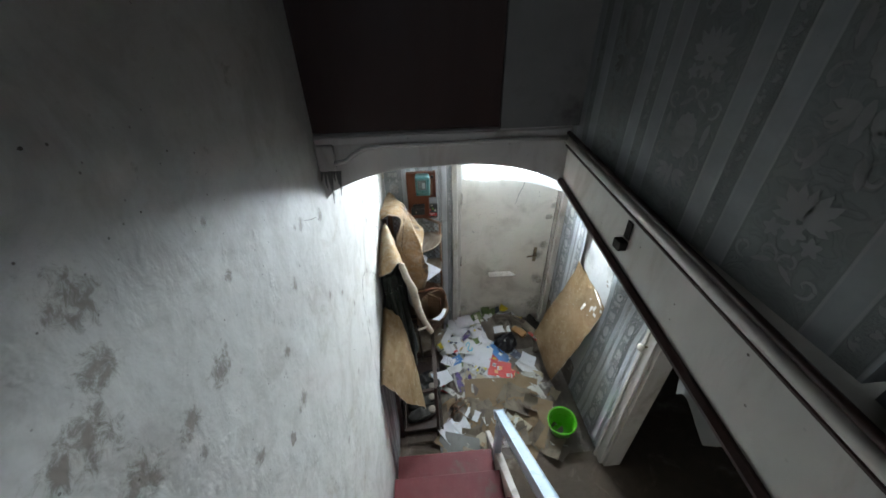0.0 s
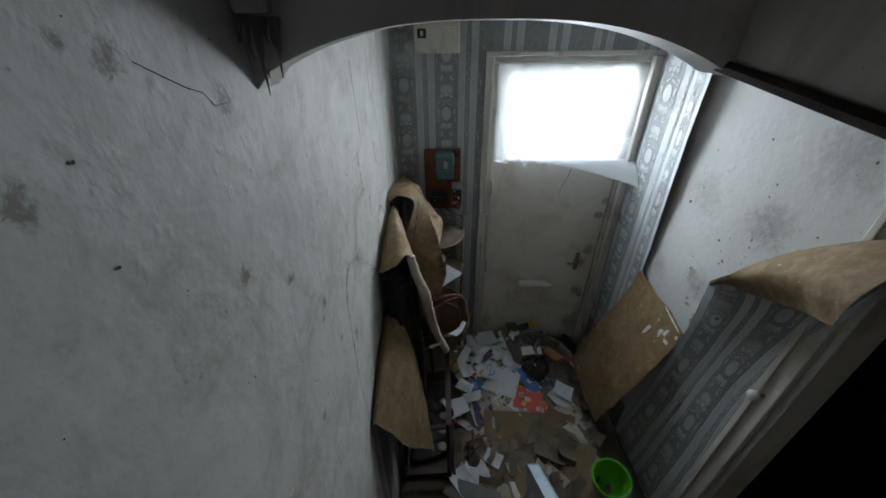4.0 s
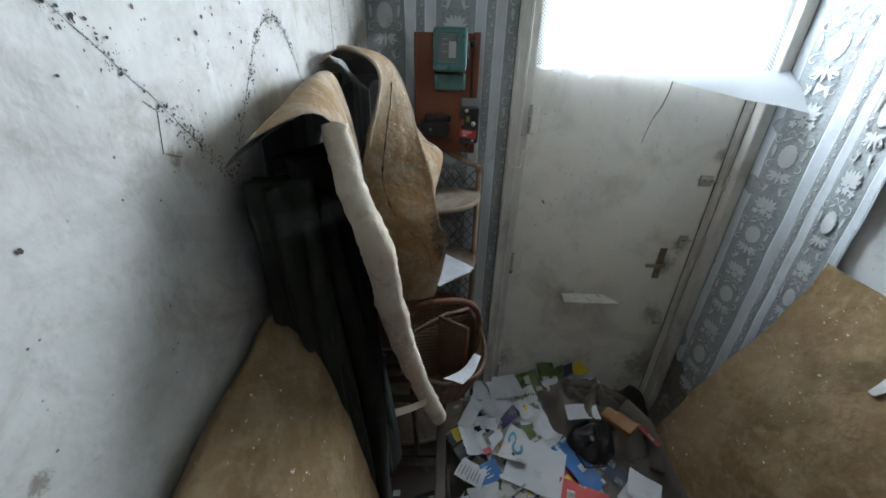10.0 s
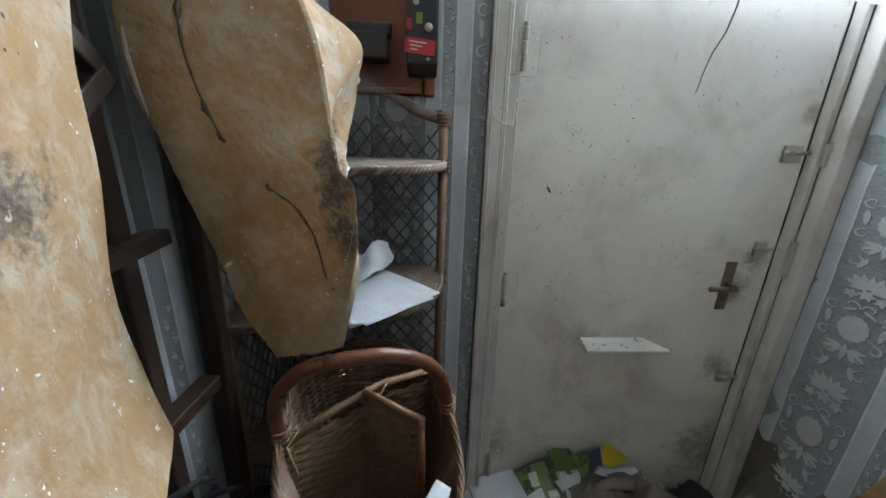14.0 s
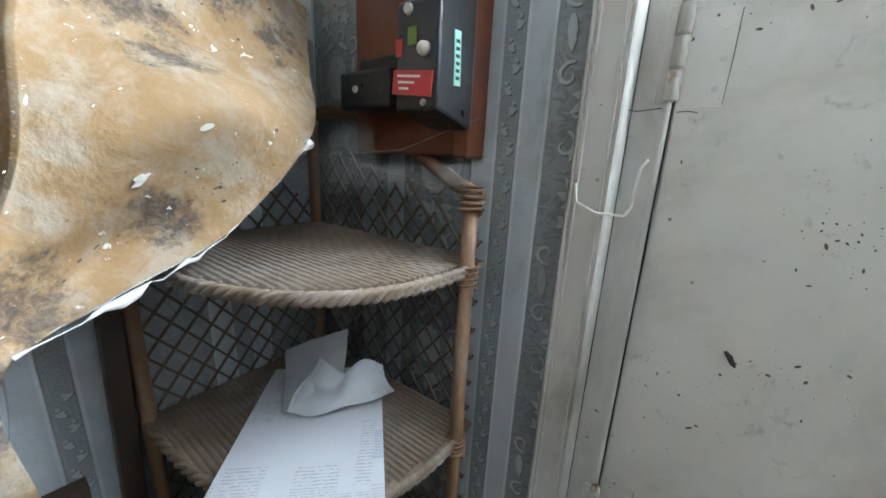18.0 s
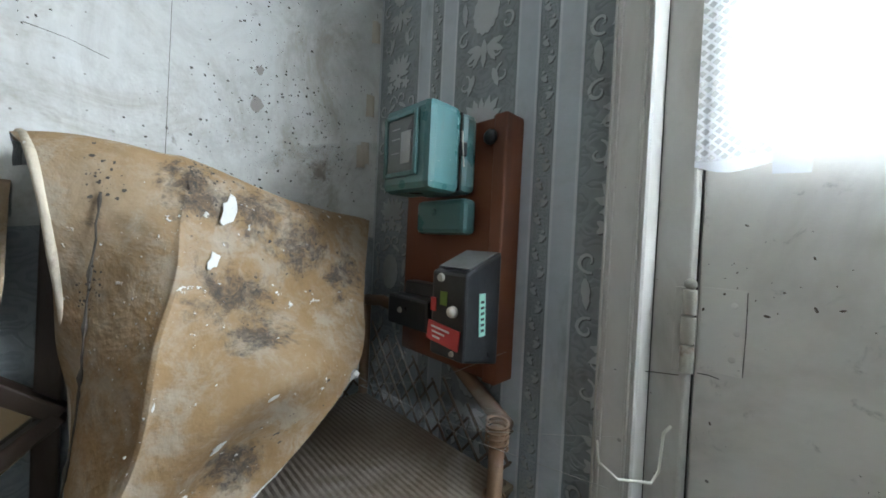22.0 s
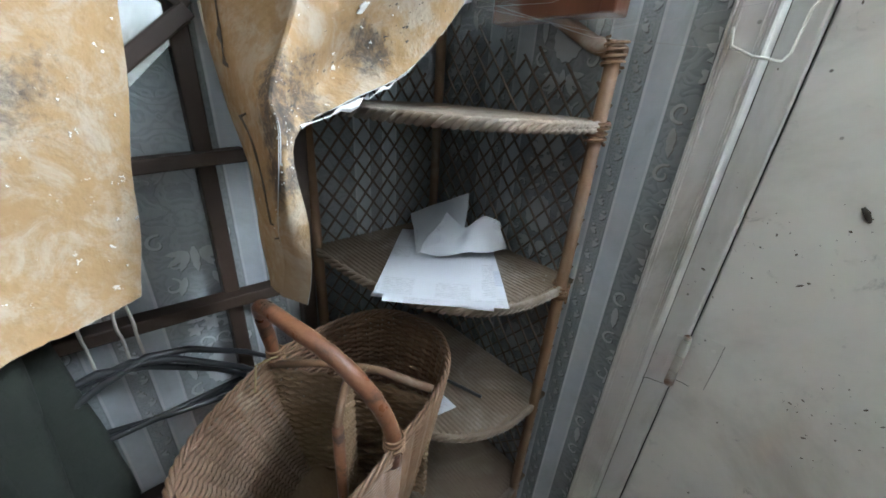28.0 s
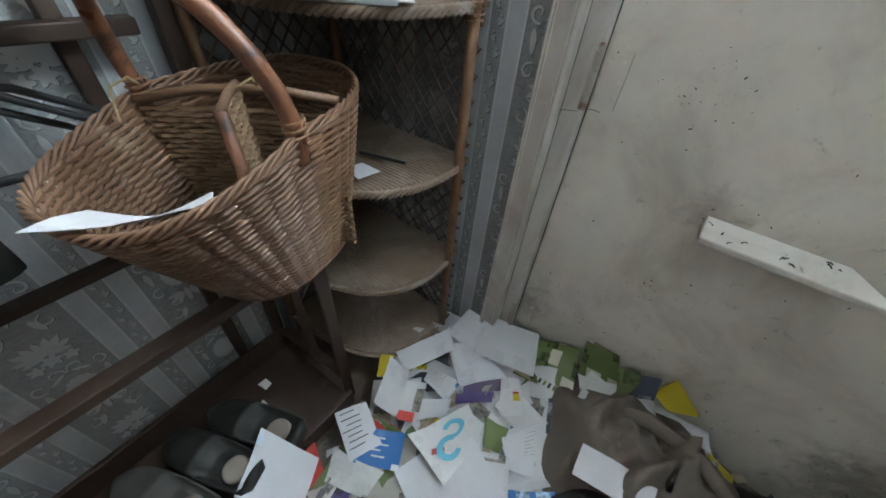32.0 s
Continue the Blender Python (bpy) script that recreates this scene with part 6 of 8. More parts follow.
def bar(name, p, q, w, d, parent, material=M_oak):
    """A squared bar from p to q."""
    p, q = Vector(p), Vector(q)
    bm = box(-w / 2, w / 2, -d / 2, d / 2, 0, (q - p).length, min(w, d) * 0.12)
    ob = part(name, bm, material, parent)
    ob.matrix_basis = Matrix.Translation(p) @ (q - p).to_track_quat("Z", "Y").to_matrix().to_4x4()
    return ob


bar("back_post", (-0.565, -0.455, 0.0), (-0.565, -0.408, 1.30), 0.030, 0.026, stand)
bar("back_post", (-0.572, -0.560, 0.05), (-0.572, -0.545, 1.62), 0.028, 0.024, stand)
bar("back_post", (-0.572, -1.10, 0.0), (-0.572, -1.09, 1.18), 0.030, 0.026, stand)
bar("peg_rail", (-0.556, -1.08, 0.925), (-0.552, -0.468, 0.908), 0.030, 0.022, stand)
bar("cross_rail", (-0.558, -0.665, 1.140), (-0.558, -0.497, 1.150), 0.028, 0.020, stand)
bar("mirror_brace", (-0.556, -0.536, 1.331), (-0.556, -0.66, 1.435), 0.028, 0.020, stand)
bar("mirror_brace", (-0.555, -0.536, 1.331), (-0.555, -0.70, 1.19), 0.028, 0.020, stand)
bar("back_rail", (-0.555, -1.08, 0.56), (-0.555, -0.45, 0.56), 0.026, 0.020, stand)
bar("front_rail", (-0.300, -1.09, 0.575), (-0.300, -0.435, 0.575), 0.030, 0.020, stand)
for y in (-0.425, -1.10):
    bar("front_leg", (-0.292, y - 0.004, 0.0), (-0.302, y, 0.60), 0.026, 0.022, stand)
    bar("side_rail", (-0.552, y - 0.012, 0.545), (-0.315, y - 0.004, 0.575), 0.024, 0.018, stand)
    bar("low_rail", (-0.552, y - 0.015, 0.105), (-0.305, y - 0.004, 0.105), 0.024, 0.018, stand)
bar("inner_strut", (-0.40, -0.440, 0.115), (-0.42, -0.436, 0.55), 0.018, 0.016, stand)
for y in (-0.41, -0.56):
    bar("seat_slat", (-0.552, y, 0.597), (-0.285, y, 0.597), 0.022, 0.014, stand)
part("tray", box(-0.545, -0.272, -1.085, -0.447, 0.035, 0.045, 0.002), M_oak, stand)
part("tray_front", box(-0.271, -0.256, -1.10, -0.44, 0.012, 0.078, 0.003), M_oak, stand)
part("tray_back", box(-0.560, -0.546, -1.10, -0.44, 0.012, 0.12, 0.003), M_oak, stand)
M_mirror = surf("spotted_mirror", (0.62, 0.62, 0.60), (0.55, 0.55, 0.52), 9, 0.16, (0.2, 0.17, 0.13), 6, 0.58, 0.75, metal=1.0, bump=0.02)
bm = bmesh.new()
add_box(bm, -0.002, 0.002, -0.085, 0.085, -0.085, 0.085)
mir = part("mirror", bm, M_mirror, stand, "spotted old mirror glass")
mir.matrix_basis = pose(-0.566, -0.652, 1.318, 45, 0, 0)

for y, z, tw in ((-0.682, 0.93, 10), (-0.70, 0.93, -6), (-0.735, 0.93, 4)):
    hg = thing("clothes_hanger", (-0.515, y, z), (0, 0, tw))
    tagged(hg, "black plastic clothes hanger on the hall stand rail", "hanger", group="hangers on the hall stand")
    part("hook", tube([(-0.022 + 0.022 * math.cos(a), 0, 0.008 + 0.022 * math.sin(a)) for a in [2.6 - k * 0.35 for k in range(11)]] + [(-0.01, 0.0, -0.022), (-0.005, 0, -0.05)], 0.0022, 6), M_iron, hg, smooth=True)
    part("shoulder", tube([(0, -0.20, -0.135), (0, -0.14, -0.105), (0, -0.05, -0.065), (0, 0, -0.052), (0, 0.05, -0.068), (0, 0.13, -0.125), (0, 0.17, -0.165)], lambda s: 0.0062 - 0.002 * abs(2 * s - 1), 8), M_black, hg, smooth=True)
    part("trouser_bar", tube([(0.002, -0.185, -0.142), (0.002, 0.0, -0.165), (0.002, 0.165, -0.178)], 0.005, 8), M_black, hg, smooth=True)


# ---- coats ----
def coat(name, label, material, cx, cy, top_, low_, rx, ry, seed, folds=9, lean=0.0):
    """A hanging garment: shoulders, falling folds, hollow hem, sleeve and collar."""
    ob = thing(name, (cx, cy, 0))
    tagged(ob, label, "coat", group="coats on the hall stand")
    bm = bmesh.new()
    n, m = 64, 34
    rings = []
    for j in range(m + 1):
        b = j / m
        z = top_ + (low_ - top_) * b
        w = 0.92 + 0.10 * min(1.0, b * 2.5) + 0.10 * b
        ring = []
        for i in range(n):
            a = 2 * math.pi * i / n
            f = 1 + (0.16 + 0.18 * b) * math.sin(a * folds + 1.7 * math.sin(b * 3 + seed) + seed) + 0.07 * noise.noise((math.cos(a) * 2 + seed, math.sin(a) * 2, b * 4))
            ring.append(bm.verts.new((rx * w * f * math.cos(a) + lean * b, ry * w * f * math.sin(a), z + 0.012 * noise.noise((a, b * 5, seed)))))
        rings.append(ring)
    for p, q in zip(rings, rings[1:]):
        for i in range(n):
            bm.faces.new((p[i], q[i], q[(i + 1) % n], p[(i + 1) % n]))
    bm.faces.new(rings[0])
    part("body", bm, material, ob, smooth=True)
    for i in range(3):
        y0 = ry * (-0.7 + 0.6 * i)
        part("fold", tube([(rx * 0.80 + lean * b_ + 0.006 * math.sin(b_ * 9 + i + seed), y0 + 0.014 * math.sin(b_ * 5 + 2 * i + seed), top_ - 0.05 + (low_ + 0.04 - top_ + 0.05) * b_) for b_ in [k / 20 for k in range(21)]],
                          lambda s: 0.006 + 0.016 * math.sin(math.pi * (0.08 + 0.84 * s)), 12, flat=0.7), material, ob, smooth=True)
    return ob


coat("coat", "dark green waxed coat hanging under the peeled paper", M_green, -0.540, -0.955, 1.48, 0.60, 0.044, 0.056, 1.3, 6, 0.035)
coat("coat", "black wool coat hanging from the hall stand rail", M_coat, -0.525, -0.865, 1.50, 0.66, 0.050, 0.085, 4.1, 5, 0.05)

# ---- wicker basket ----
basket = thing("basket", (-0.305, -0.500, 0.612), (0, 0, 13))
tagged(basket, "large brown wicker shopping basket with a cane handle and divider", "basket")
H = 0.250


def oval(a, b):
    """Point of the basket's side at angle a and height share b."""
    c, s = math.cos(a), math.sin(a)
    e = 0.78
    ex, ey = 0.086 + 0.041 * b ** 0.85, 0.112 + 0.085 * b ** 0.85
    y = math.copysign(abs(s) ** e, s) * ey
    # the rim sags towards the near end
    return Vector((math.copysign(abs(c) ** e, c) * ex, y + 0.028 * (1 - b), H * b + 0.010 * b * s * s + 0.28 * b * min(0.0, y)))


def weft(path, lo, hi, rows, material, label):
    """A woven panel standing on a plan line, its rows of cane laid one over another."""
    bm = bmesh.new()
    step = (hi - lo) / rows
    for r in range(rows):
        tube([Vector((*curve_at([(*q, 0) for q in path], k / 30).xy, lo + step * r)) + Vector((0, 0.0026 * math.cos(k * 1.57 + r * math.pi), 0)) for k in range(31)], step * 0.47, 5, True, bm)
    return tagged(part("divider", bm, material, basket, label), kind="stuff")


NS = 36
for k in range(NS):
    a = 2 * math.pi * k / NS
    part("stake", tube([oval(a, b / 10) for b in range(11)], 0.0030, 6), M_wick, basket, smooth=True)
bm = bmesh.new()
for j in range(50):
    b = 0.012 + j * 0.0195
    pts = []
    for k in range(NS * 3 + 1):
        a = 2 * math.pi * k / (NS * 3)
        p = oval(a, b)
        d = Vector((p.x, p.y, 0)).normalized()
        pts.append(p + d * 0.0036 * math.cos(k * math.pi / 3 + j * math.pi))
    tube(pts, 0.0033, 5, False, bm)
tagged(part("weave", bm, M_wick), kind="stuff").parent = basket
bm = bmesh.new()
vs = [bm.verts.new(oval(2 * math.pi * k / 48, 0.0) * 0.99 + Vector((0, 0, 0.003))) for k in range(48)]
bm.faces.new(vs)
ws = [bm.verts.new(v.co - Vector((0, 0, 0.006))) for v in vs]
bm.faces.new(ws[::-1])
for k in range(48):
    bm.faces.new((vs[k], ws[k], ws[(k + 1) % 48], vs[(k + 1) % 48]))
part("base", bm, M_wick_in, basket)
for s in range(4):
    part("rim_braid", tube([oval(a, 1.0) + Vector((math.cos(a) * math.cos(a * 17 + s * 1.571), math.sin(a) * math.cos(a * 17 + s * 1.571), 0)) * 0.0033 + Vector((0, 0, 0.0052 * math.sin(a * 17 + s * 1.571)))
                            for a in [2 * math.pi * k / 260 for k in range(261)]], 0.0025, 6, False), M_wick, basket, smooth=True)
part("foot_ring", tube([oval(2 * math.pi * k / 90, 0.0) * 1.02 for k in range(91)], 0.0050, 6, False), M_wick, basket, smooth=True)
hp = [(-0.122, -0.006, 0.215), (-0.127, -0.008, 0.270), (-0.120, -0.018, 0.328), (-0.078, -0.036, 0.378), (0.0, -0.046, 0.392), (0.066, -0.036, 0.372), (0.106, -0.020, 0.325), (0.122, -0.008, 0.270), (0.122, -0.006, 0.215)]
arm = part("handle", tube([curve_at(hp, k / 48) for k in range(49)], lambda s: 0.0098 + 0.0012 * noise.noise((s * 14, 3, 2)) + 0.0012 * max(0.0, math.sin(s * 44)) ** 8, 14), M_handle, basket, "polished red-brown cane handle", True)
for sx in (-1, 1):
    part("handle_wrap", tube([Vector((sx * 0.1235, -0.006, 0.242)) + Vector((0.0125 * math.cos(q), 0.0125 * math.sin(q), 0.0013 * q)) for q in [k * 0.5 for k in range(40)]], 0.0019, 5), M_cane, arm)
line = [(-0.118, -0.016), (-0.05, 0.022), (0.03, 0.062), (0.112, 0.086)]
dv = weft(line, 0.015, 0.240, 30, M_wick_in, "woven divider panel")
part("divider_bar", tube([(-0.120, -0.016, 0.243), (-0.05, 0.022, 0.258), (0.03, 0.062, 0.262), (0.113, 0.087, 0.256)], 0.0062, 8), M_wick, dv, smooth=True)
dv2 = weft([(0.070, -0.046), (0.045, -0.020), (0.020, 0.010), (-0.004, 0.040)], 0.015, 0.272, 34, M_wick_in, "woven divider panel")
part("divider_bar", tube([(0.070, -0.050, 0.010), (0.073, -0.048, 0.14), (0.071, -0.046, 0.278)], 0.0070, 8), M_handle, dv2, smooth=True)
part("divider_rail", tube([(0.070, -0.047, 0.276), (0.033, -0.005, 0.274), (-0.004, 0.040, 0.268)], 0.0055, 8), M_wick, dv2, smooth=True)
for i, (x, y, z) in enumerate(((0.020, 0.050, 0.268), (-0.108, -0.012, 0.262))):
    part("raffia_tie", tube([(x, y, z), (x + 0.012, y - 0.015, z + 0.014), (x - 0.002, y - 0.032, z + 0.004), (x + 0.010 * (i % 2), y - 0.045, z - 0.03)], 0.0015, 5), M_straw, basket)

# ---- cobwebs ----
M_web_thin = clear_mix("thin_cobweb", (0.50, 0.50, 0.48), 0.07, None, 0.4)


def cobweb(net, seed, material=None):
    bm = sheet(net, 18, 8, 0.0, 0.005, 0.0, seed, (1.0, 1.0))
    return tagged(part("cobweb", bm, material or M_web), "dusty grey cobweb strung across the corner", "cobweb", group="cobwebs")


cobweb([[(-0.345, -0.240, 1.376), (-0.27, -0.20, 1.352), (-0.17, -0.14, 1.366), (-0.074, -0.095, 1.388)], [(-0.358, -0.255, 1.352), (-0.27, -0.21, 1.338), (-0.17, -0.15, 1.354), (-0.074, -0.097, 1.376)],
        [(-0.385, -0.280, 1.318), (-0.28, -0.22, 1.322), (-0.17, -0.155, 1.342), (-0.074, -0.099, 1.362)]], 1)
cobweb([[(-0.40, -0.10, 1.45), (-0.36, -0.13, 1.43), (-0.33, -0.15, 1.40)], [(-0.41, -0.16, 1.40), (-0.36, -0.18, 1.38), (-0.31, -0.17, 1.36)], [(-0.40, -0.22, 1.36), (-0.35, -0.22, 1.35), (-0.29, -0.19, 1.345)]], 2)
cobweb([[(-0.59, -0.30, 1.72), (-0.50, -0.18, 1.745), (-0.42, -0.08, 1.75)], [(-0.59, -0.33, 1.69), (-0.50, -0.2, 1.715), (-0.42, -0.09, 1.72)], [(-0.585, -0.36, 1.66), (-0.5, -0.22, 1.69), (-0.42, -0.1, 1.70)]], 3)
cobweb([[(-0.594, -1.09, 1.475), (-0.52, -1.05, 1.462), (-0.44, -0.995, 1.465)], [(-0.594, -1.10, 1.462), (-0.52, -1.06, 1.448), (-0.44, -1.0, 1.452)], [(-0.594, -1.11, 1.452), (-0.52, -1.07, 1.438), (-0.44, -1.005, 1.442)]], 4, M_web_thin)
cobweb([[(-0.59, -0.45, 2.36), (-0.45, -0.30, 2.33), (-0.30, -0.15, 2.36)], [(-0.59, -0.5, 2.28), (-0.45, -0.33, 2.25), (-0.28, -0.15, 2.30)], [(-0.59, -0.53, 2.2), (-0.45, -0.36, 2.18), (-0.25, -0.14, 2.24)]], 5)
M_strand = surf("grey_web_strand", (0.42, 0.41, 0.39), (0.32, 0.31, 0.29), 30, 0.9)
strands = thing("cobweb_strands", (-0.345, -0.238, 1.378))
tagged(strands, "dusty cobweb strands from the peeled paper to the door frame", "cobweb", group="cobwebs")
rw = random.Random(77)
for k in range(4):
    p = Vector((rw.uniform(0.0, 0.012), rw.uniform(-0.004, 0.004), rw.uniform(-0.02, 0.0)))
    q = Vector((rw.choice((0.155, 0.165, 0.30, 0.31)) + rw.uniform(-0.02, 0.02), rw.uniform(0.115, 0.145), rw.uniform(-0.07, 0.04)))
    part("strand", tube([p, (p + q) / 2 + Vector((0, 0, -0.012 - 0.02 * rw.random())), q], rw.uniform(0.0002, 0.0004), 4), M_strand, strands)

# ---- litter in the hall ----
def heap(x, y):
    """Height of the drift of post and rubbish on the hall floor."""
    d = max(0.0, 1 - ((x - 0.22) / 0.62) ** 2) * max(0.0, min(1.0, (y + 0.80) / 0.78))
    e = 0.03 * max(0.0, 1 - ((x - 0.2) / 0.75) ** 2) * max(0.0, min(1.0, (y + 1.30) / 0.3))
    return 0.010 + 0.125 * d + e * 0.6 + 0.010 * noise.noise((x * 7, y * 7, 2.0)) * (1 if y > -1.28 else 0.2)


M_drift = surf("trodden_paper_and_dust", (0.17, 0.15, 0.125), (0.09, 0.078, 0.065), 14, 0.95, (0.33, 0.30, 0.26), 7, 0.55, 0.75, (0.02, 0.02, 0.018), 40, 0.2, 0.9, 60)
bm = bmesh.new()
nx, ny = 70, 66
g = [[None] * (nx + 1) for _ in range(ny + 1)]
for j in range(ny + 1):
    for i in range(nx + 1):
        x, y = XL + 0.35 + (XR - 0.012 - XL - 0.35) * i / nx, -1.335 + 1.325 * j / ny
        y = min(y, -0.004)
        rim = min(i, nx - i, j) / 4
        z = heap(x, y) * min(1.0, rim) + 0.001 + 0.006 * noise.noise((x * 30, y * 30, 0)) * min(1.0, rim)
        g[j][i] = bm.verts.new((x, y, max(z, 0.0006)))
for j in range(ny):
    for i in range(nx):
        f = bm.faces.new((g[j][i], g[j][i + 1], g[j + 1][i + 1], g[j + 1][i]))
        f.smooth = True
tagged(part("rubbish_drift", bm, M_drift), "drift of dirt and shredded paper on the hall floor", "rubbish", kind="stuff")


def printed(name, base, ink, hue, photos=0.5, lines=0.4, dirt=0.35, cell=24.0, ink_from=0.90):
    """Printed paper: blocks of colour, photographs and lines of unreadable text."""
    k = Mat(name, 0.55, 0.0, 0.4, "UV")
    x, y, z = k.xyz()
    n = k.nt.nodes.new("ShaderNodeTexVoronoi")
    n.distance = "CHEBYCHEV"
    n.inputs["Scale"].default_value = cell
    n.inputs["Randomness"].default_value = 0.75
    k.nt.links.new(k.vec, n.inputs["Vector"])
    sep = k.nt.nodes.new("ShaderNodeSeparateColor")
    k.nt.links.new(n.outputs["Color"], sep.inputs[0])
    r, g_, b_ = (Sock(k.nt, o) for o in sep.outputs)
    dist = Sock(k.nt, n.outputs["Distance"])
    block = dist.ramp(0.34, 0.36, 1.0, 0.0)
    photo = k.mix(k.noise(55, 5, 0.7).ramp(0.35, 0.65), tuple(min(1.5 * c, 0.8) for c in hue), tuple(0.30 * c for c in hue))
    col = k.mix(r.ramp(1 - photos, 1 - photos + 0.01) * block, base, photo)
    col = k.mix(g_.ramp(ink_from, ink_from + 0.01) * block, col, ink)
    text = ((y * 210.0).fract()).ramp(0.55, 0.65) * b_.ramp(1 - lines, 1 - lines + 0.01) * block * k.noise(240, 2, stretch=(1, 3, 1)).ramp(0.40, 0.55)
    col = k.mix(text * 0.45, col, (0.12, 0.12, 0.14))
    col = k.mix(k.noise(6, 5, shift=4.0).ramp(0.45, 0.75) * dirt, col, (0.27, 0.235, 0.19))
    return k.done(col, k.noise(14, 4), 0.25, 0.004)


P_white = printed("plain_letter", (0.55, 0.565, 0.585), (0.52, 0.63, 0.70), (0.70, 0.71, 0.73), 0.0, 0.15, 0.16, 24.0, 0.985)
P_letter = printed("typed_letter", (0.57, 0.58, 0.605), (0.40, 0.45, 0.58), (0.66, 0.68, 0.72), 0.0, 0.75, 0.14, 14.0, 0.975)
P_mixed = printed("leaflet_mixed", (0.54, 0.55, 0.555), (0.50, 0.06, 0.05), (0.20, 0.19, 0.16), 0.24, 0.7, 0.22, 13.0)
P_blue = printed("leaflet_blue", (0.035, 0.15, 0.40), (0.65, 0.66, 0.68), (0.30, 0.42, 0.55), 0.25, 0.3)
P_green = printed("magazine_green", (0.13, 0.18, 0.06), (0.55, 0.55, 0.45), (0.07, 0.11, 0.03), 0.45, 0.2, 0.25, 18.0)
P_red = printed("magazine_red", (0.50, 0.045, 0.04), (0.62, 0.30, 0.12), (0.60, 0.55, 0.50), 0.2, 0.3)
P_yellow = printed("catalogue_yellow", (0.58, 0.46, 0.03), (0.05, 0.05, 0.05), (0.16, 0.12, 0.08), 0.35, 0.2)
P_purple = printed("leaflet_purple", (0.06, 0.035, 0.15), (0.55, 0.55, 0.6), (0.04, 0.03, 0.08), 0.3, 0.3)
P_news = printed("newsprint", (0.38, 0.37, 0.33), (0.10, 0.10, 0.10), (0.22, 0.21, 0.19), 0.4, 0.9)
P_dark = printed("leaflet_dark", (0.05, 0.06, 0.09), (0.55, 0.08, 0.06), (0.25, 0.3, 0.35), 0.35, 0.3)
P_cream = printed("old_card", (0.34, 0.29, 0.20), (0.3, 0.2, 0.1), (0.33, 0.28, 0.2), 0.2, 0.3)


def leaflet(label, material, x, y, w, h, turn, lift=0.0, curl=0.02, tip=(0, 0), seed=0, group="post and leaflets on the floor", thick=0.0010, category="paper", name="leaflet", torn=0.0):
    """One sheet or booklet lying on the drift, bent to it."""
    c, s = math.cos(radians(turn)), math.sin(radians(turn))
    rnd = random.Random(seed)
    k1, k2 = rnd.uniform(-1, 1) * curl, rnd.uniform(0.2, 1) * curl
    net = []
    for b in (0.5, 0.17, -0.17, -0.5):
        row = []
        for a in (-0.5, -0.17, 0.17, 0.5):
            px, py = x + (a * w * c - b * h * s), y + (a * w * s + b * h * c)
            zz = max(heap(px, min(py, 0.0)), heap(x, min(y, 0.0)) * 0.6) + 0.004 + lift + k1 * (4 * a * a) + k2 * (b + 0.5) ** 2 + tip[0] * (a + 0.5) + tip[1] * (b + 0.5)
            row.append((px, min(py, -0.006 - 0.0004 * (seed % 9)), max(zz, 0.004)))
        net.append(row)
    bm = sheet(net, 14 if torn else 8, 14 if torn else 8, thick, 0.002 + torn * 0.06, torn, seed, (w, h), 14.0)
    return tagged(part(name, bm, (material, material)), label, category, group=group)


# the pieces that can be told apart
leaflet("red holiday magazine lying open", P_red, 0.285, -0.615, 0.20, 0.15, -16, 0.020, 0.01, seed=17, thick=0.006, category="magazine", name="magazine")
leaflet("pink and red leaflet", P_red, 0.385, -0.68, 0.14, 0.11, -34, 0.006, 0.01, seed=18)
leaflet("large white letter with a folded corner", P_white, 0.115, -0.475, 0.24, 0.19, -22, 0.018, 0.02, seed=19)
leaflet("dark blue catalogue with a white rim", P_blue, 0.305, -0.46, 0.10, 0.22, 34, 0.016, 0.012, seed=20, thick=0.004)
leaflet("white leaflet with small pictures", P_mixed, 0.055, -0.375, 0.15, 0.20, -6, 0.014, 0.01, seed=21)
leaflet("small white card on the rubbish", P_white, -0.125, -1.075, 0.13, 0.15, 20, 0.020, 0.008, seed=22)
leaflet("small white square card", P_white, -0.015, -1.005, 0.11, 0.08, -32, 0.022, 0.008, seed=23)
leaflet("torn white paper by the stair wall", P_white, -0.215, -1.13, 0.12, 0.14, 40, 0.014, 0.03, seed=24)
leaflet("white leaflet edge under the leaning paper", P_mixed, 0.545, -0.60, 0.14, 0.18, 40, 0.010, 0.02, seed=25)
leaflet("white envelope by the coat", P_white, 0.56, -0.55, 0.12, 0.13, 62, 0.020, 0.03, seed=26)
def paper(label, material, corners, lift=0.0, curl=0.006, seed=0, thick=0.0010, category="paper", name="leaflet", rough=0.002):
    """One sheet by its corners: near left, far left, far right, near right."""
    bl, tl, tr, br = (Vector(q) for q in corners)
    rn = random.Random(900 + seed)
    k1, k2 = rn.uniform(-1, 1) * curl, rn.uniform(0.2, 1) * curl
    net = []
    for b in (1.0, 0.66, 0.33, 0.0):
        row = []
        for a in (0.0, 0.33, 0.66, 1.0):
            p = (bl * (1 - a) + br * a) * (1 - b) + (tl * (1 - a) + tr * a) * b
            p.z = max(p.z + lift + k1 * (2 * a - 1) ** 2 + k2 * b * b, heap(p.x, p.y) + 0.004)
            row.append(p)
        net.append(row)
    size = ((br - bl).length, (tl - bl).length)
    ob = tagged(part(name, sheet(net, 10, 10, thick, rough, 0.0, seed, size, 14.0), (material, material)), label, category, group="post and leaflets on the floor")
    return ob, net


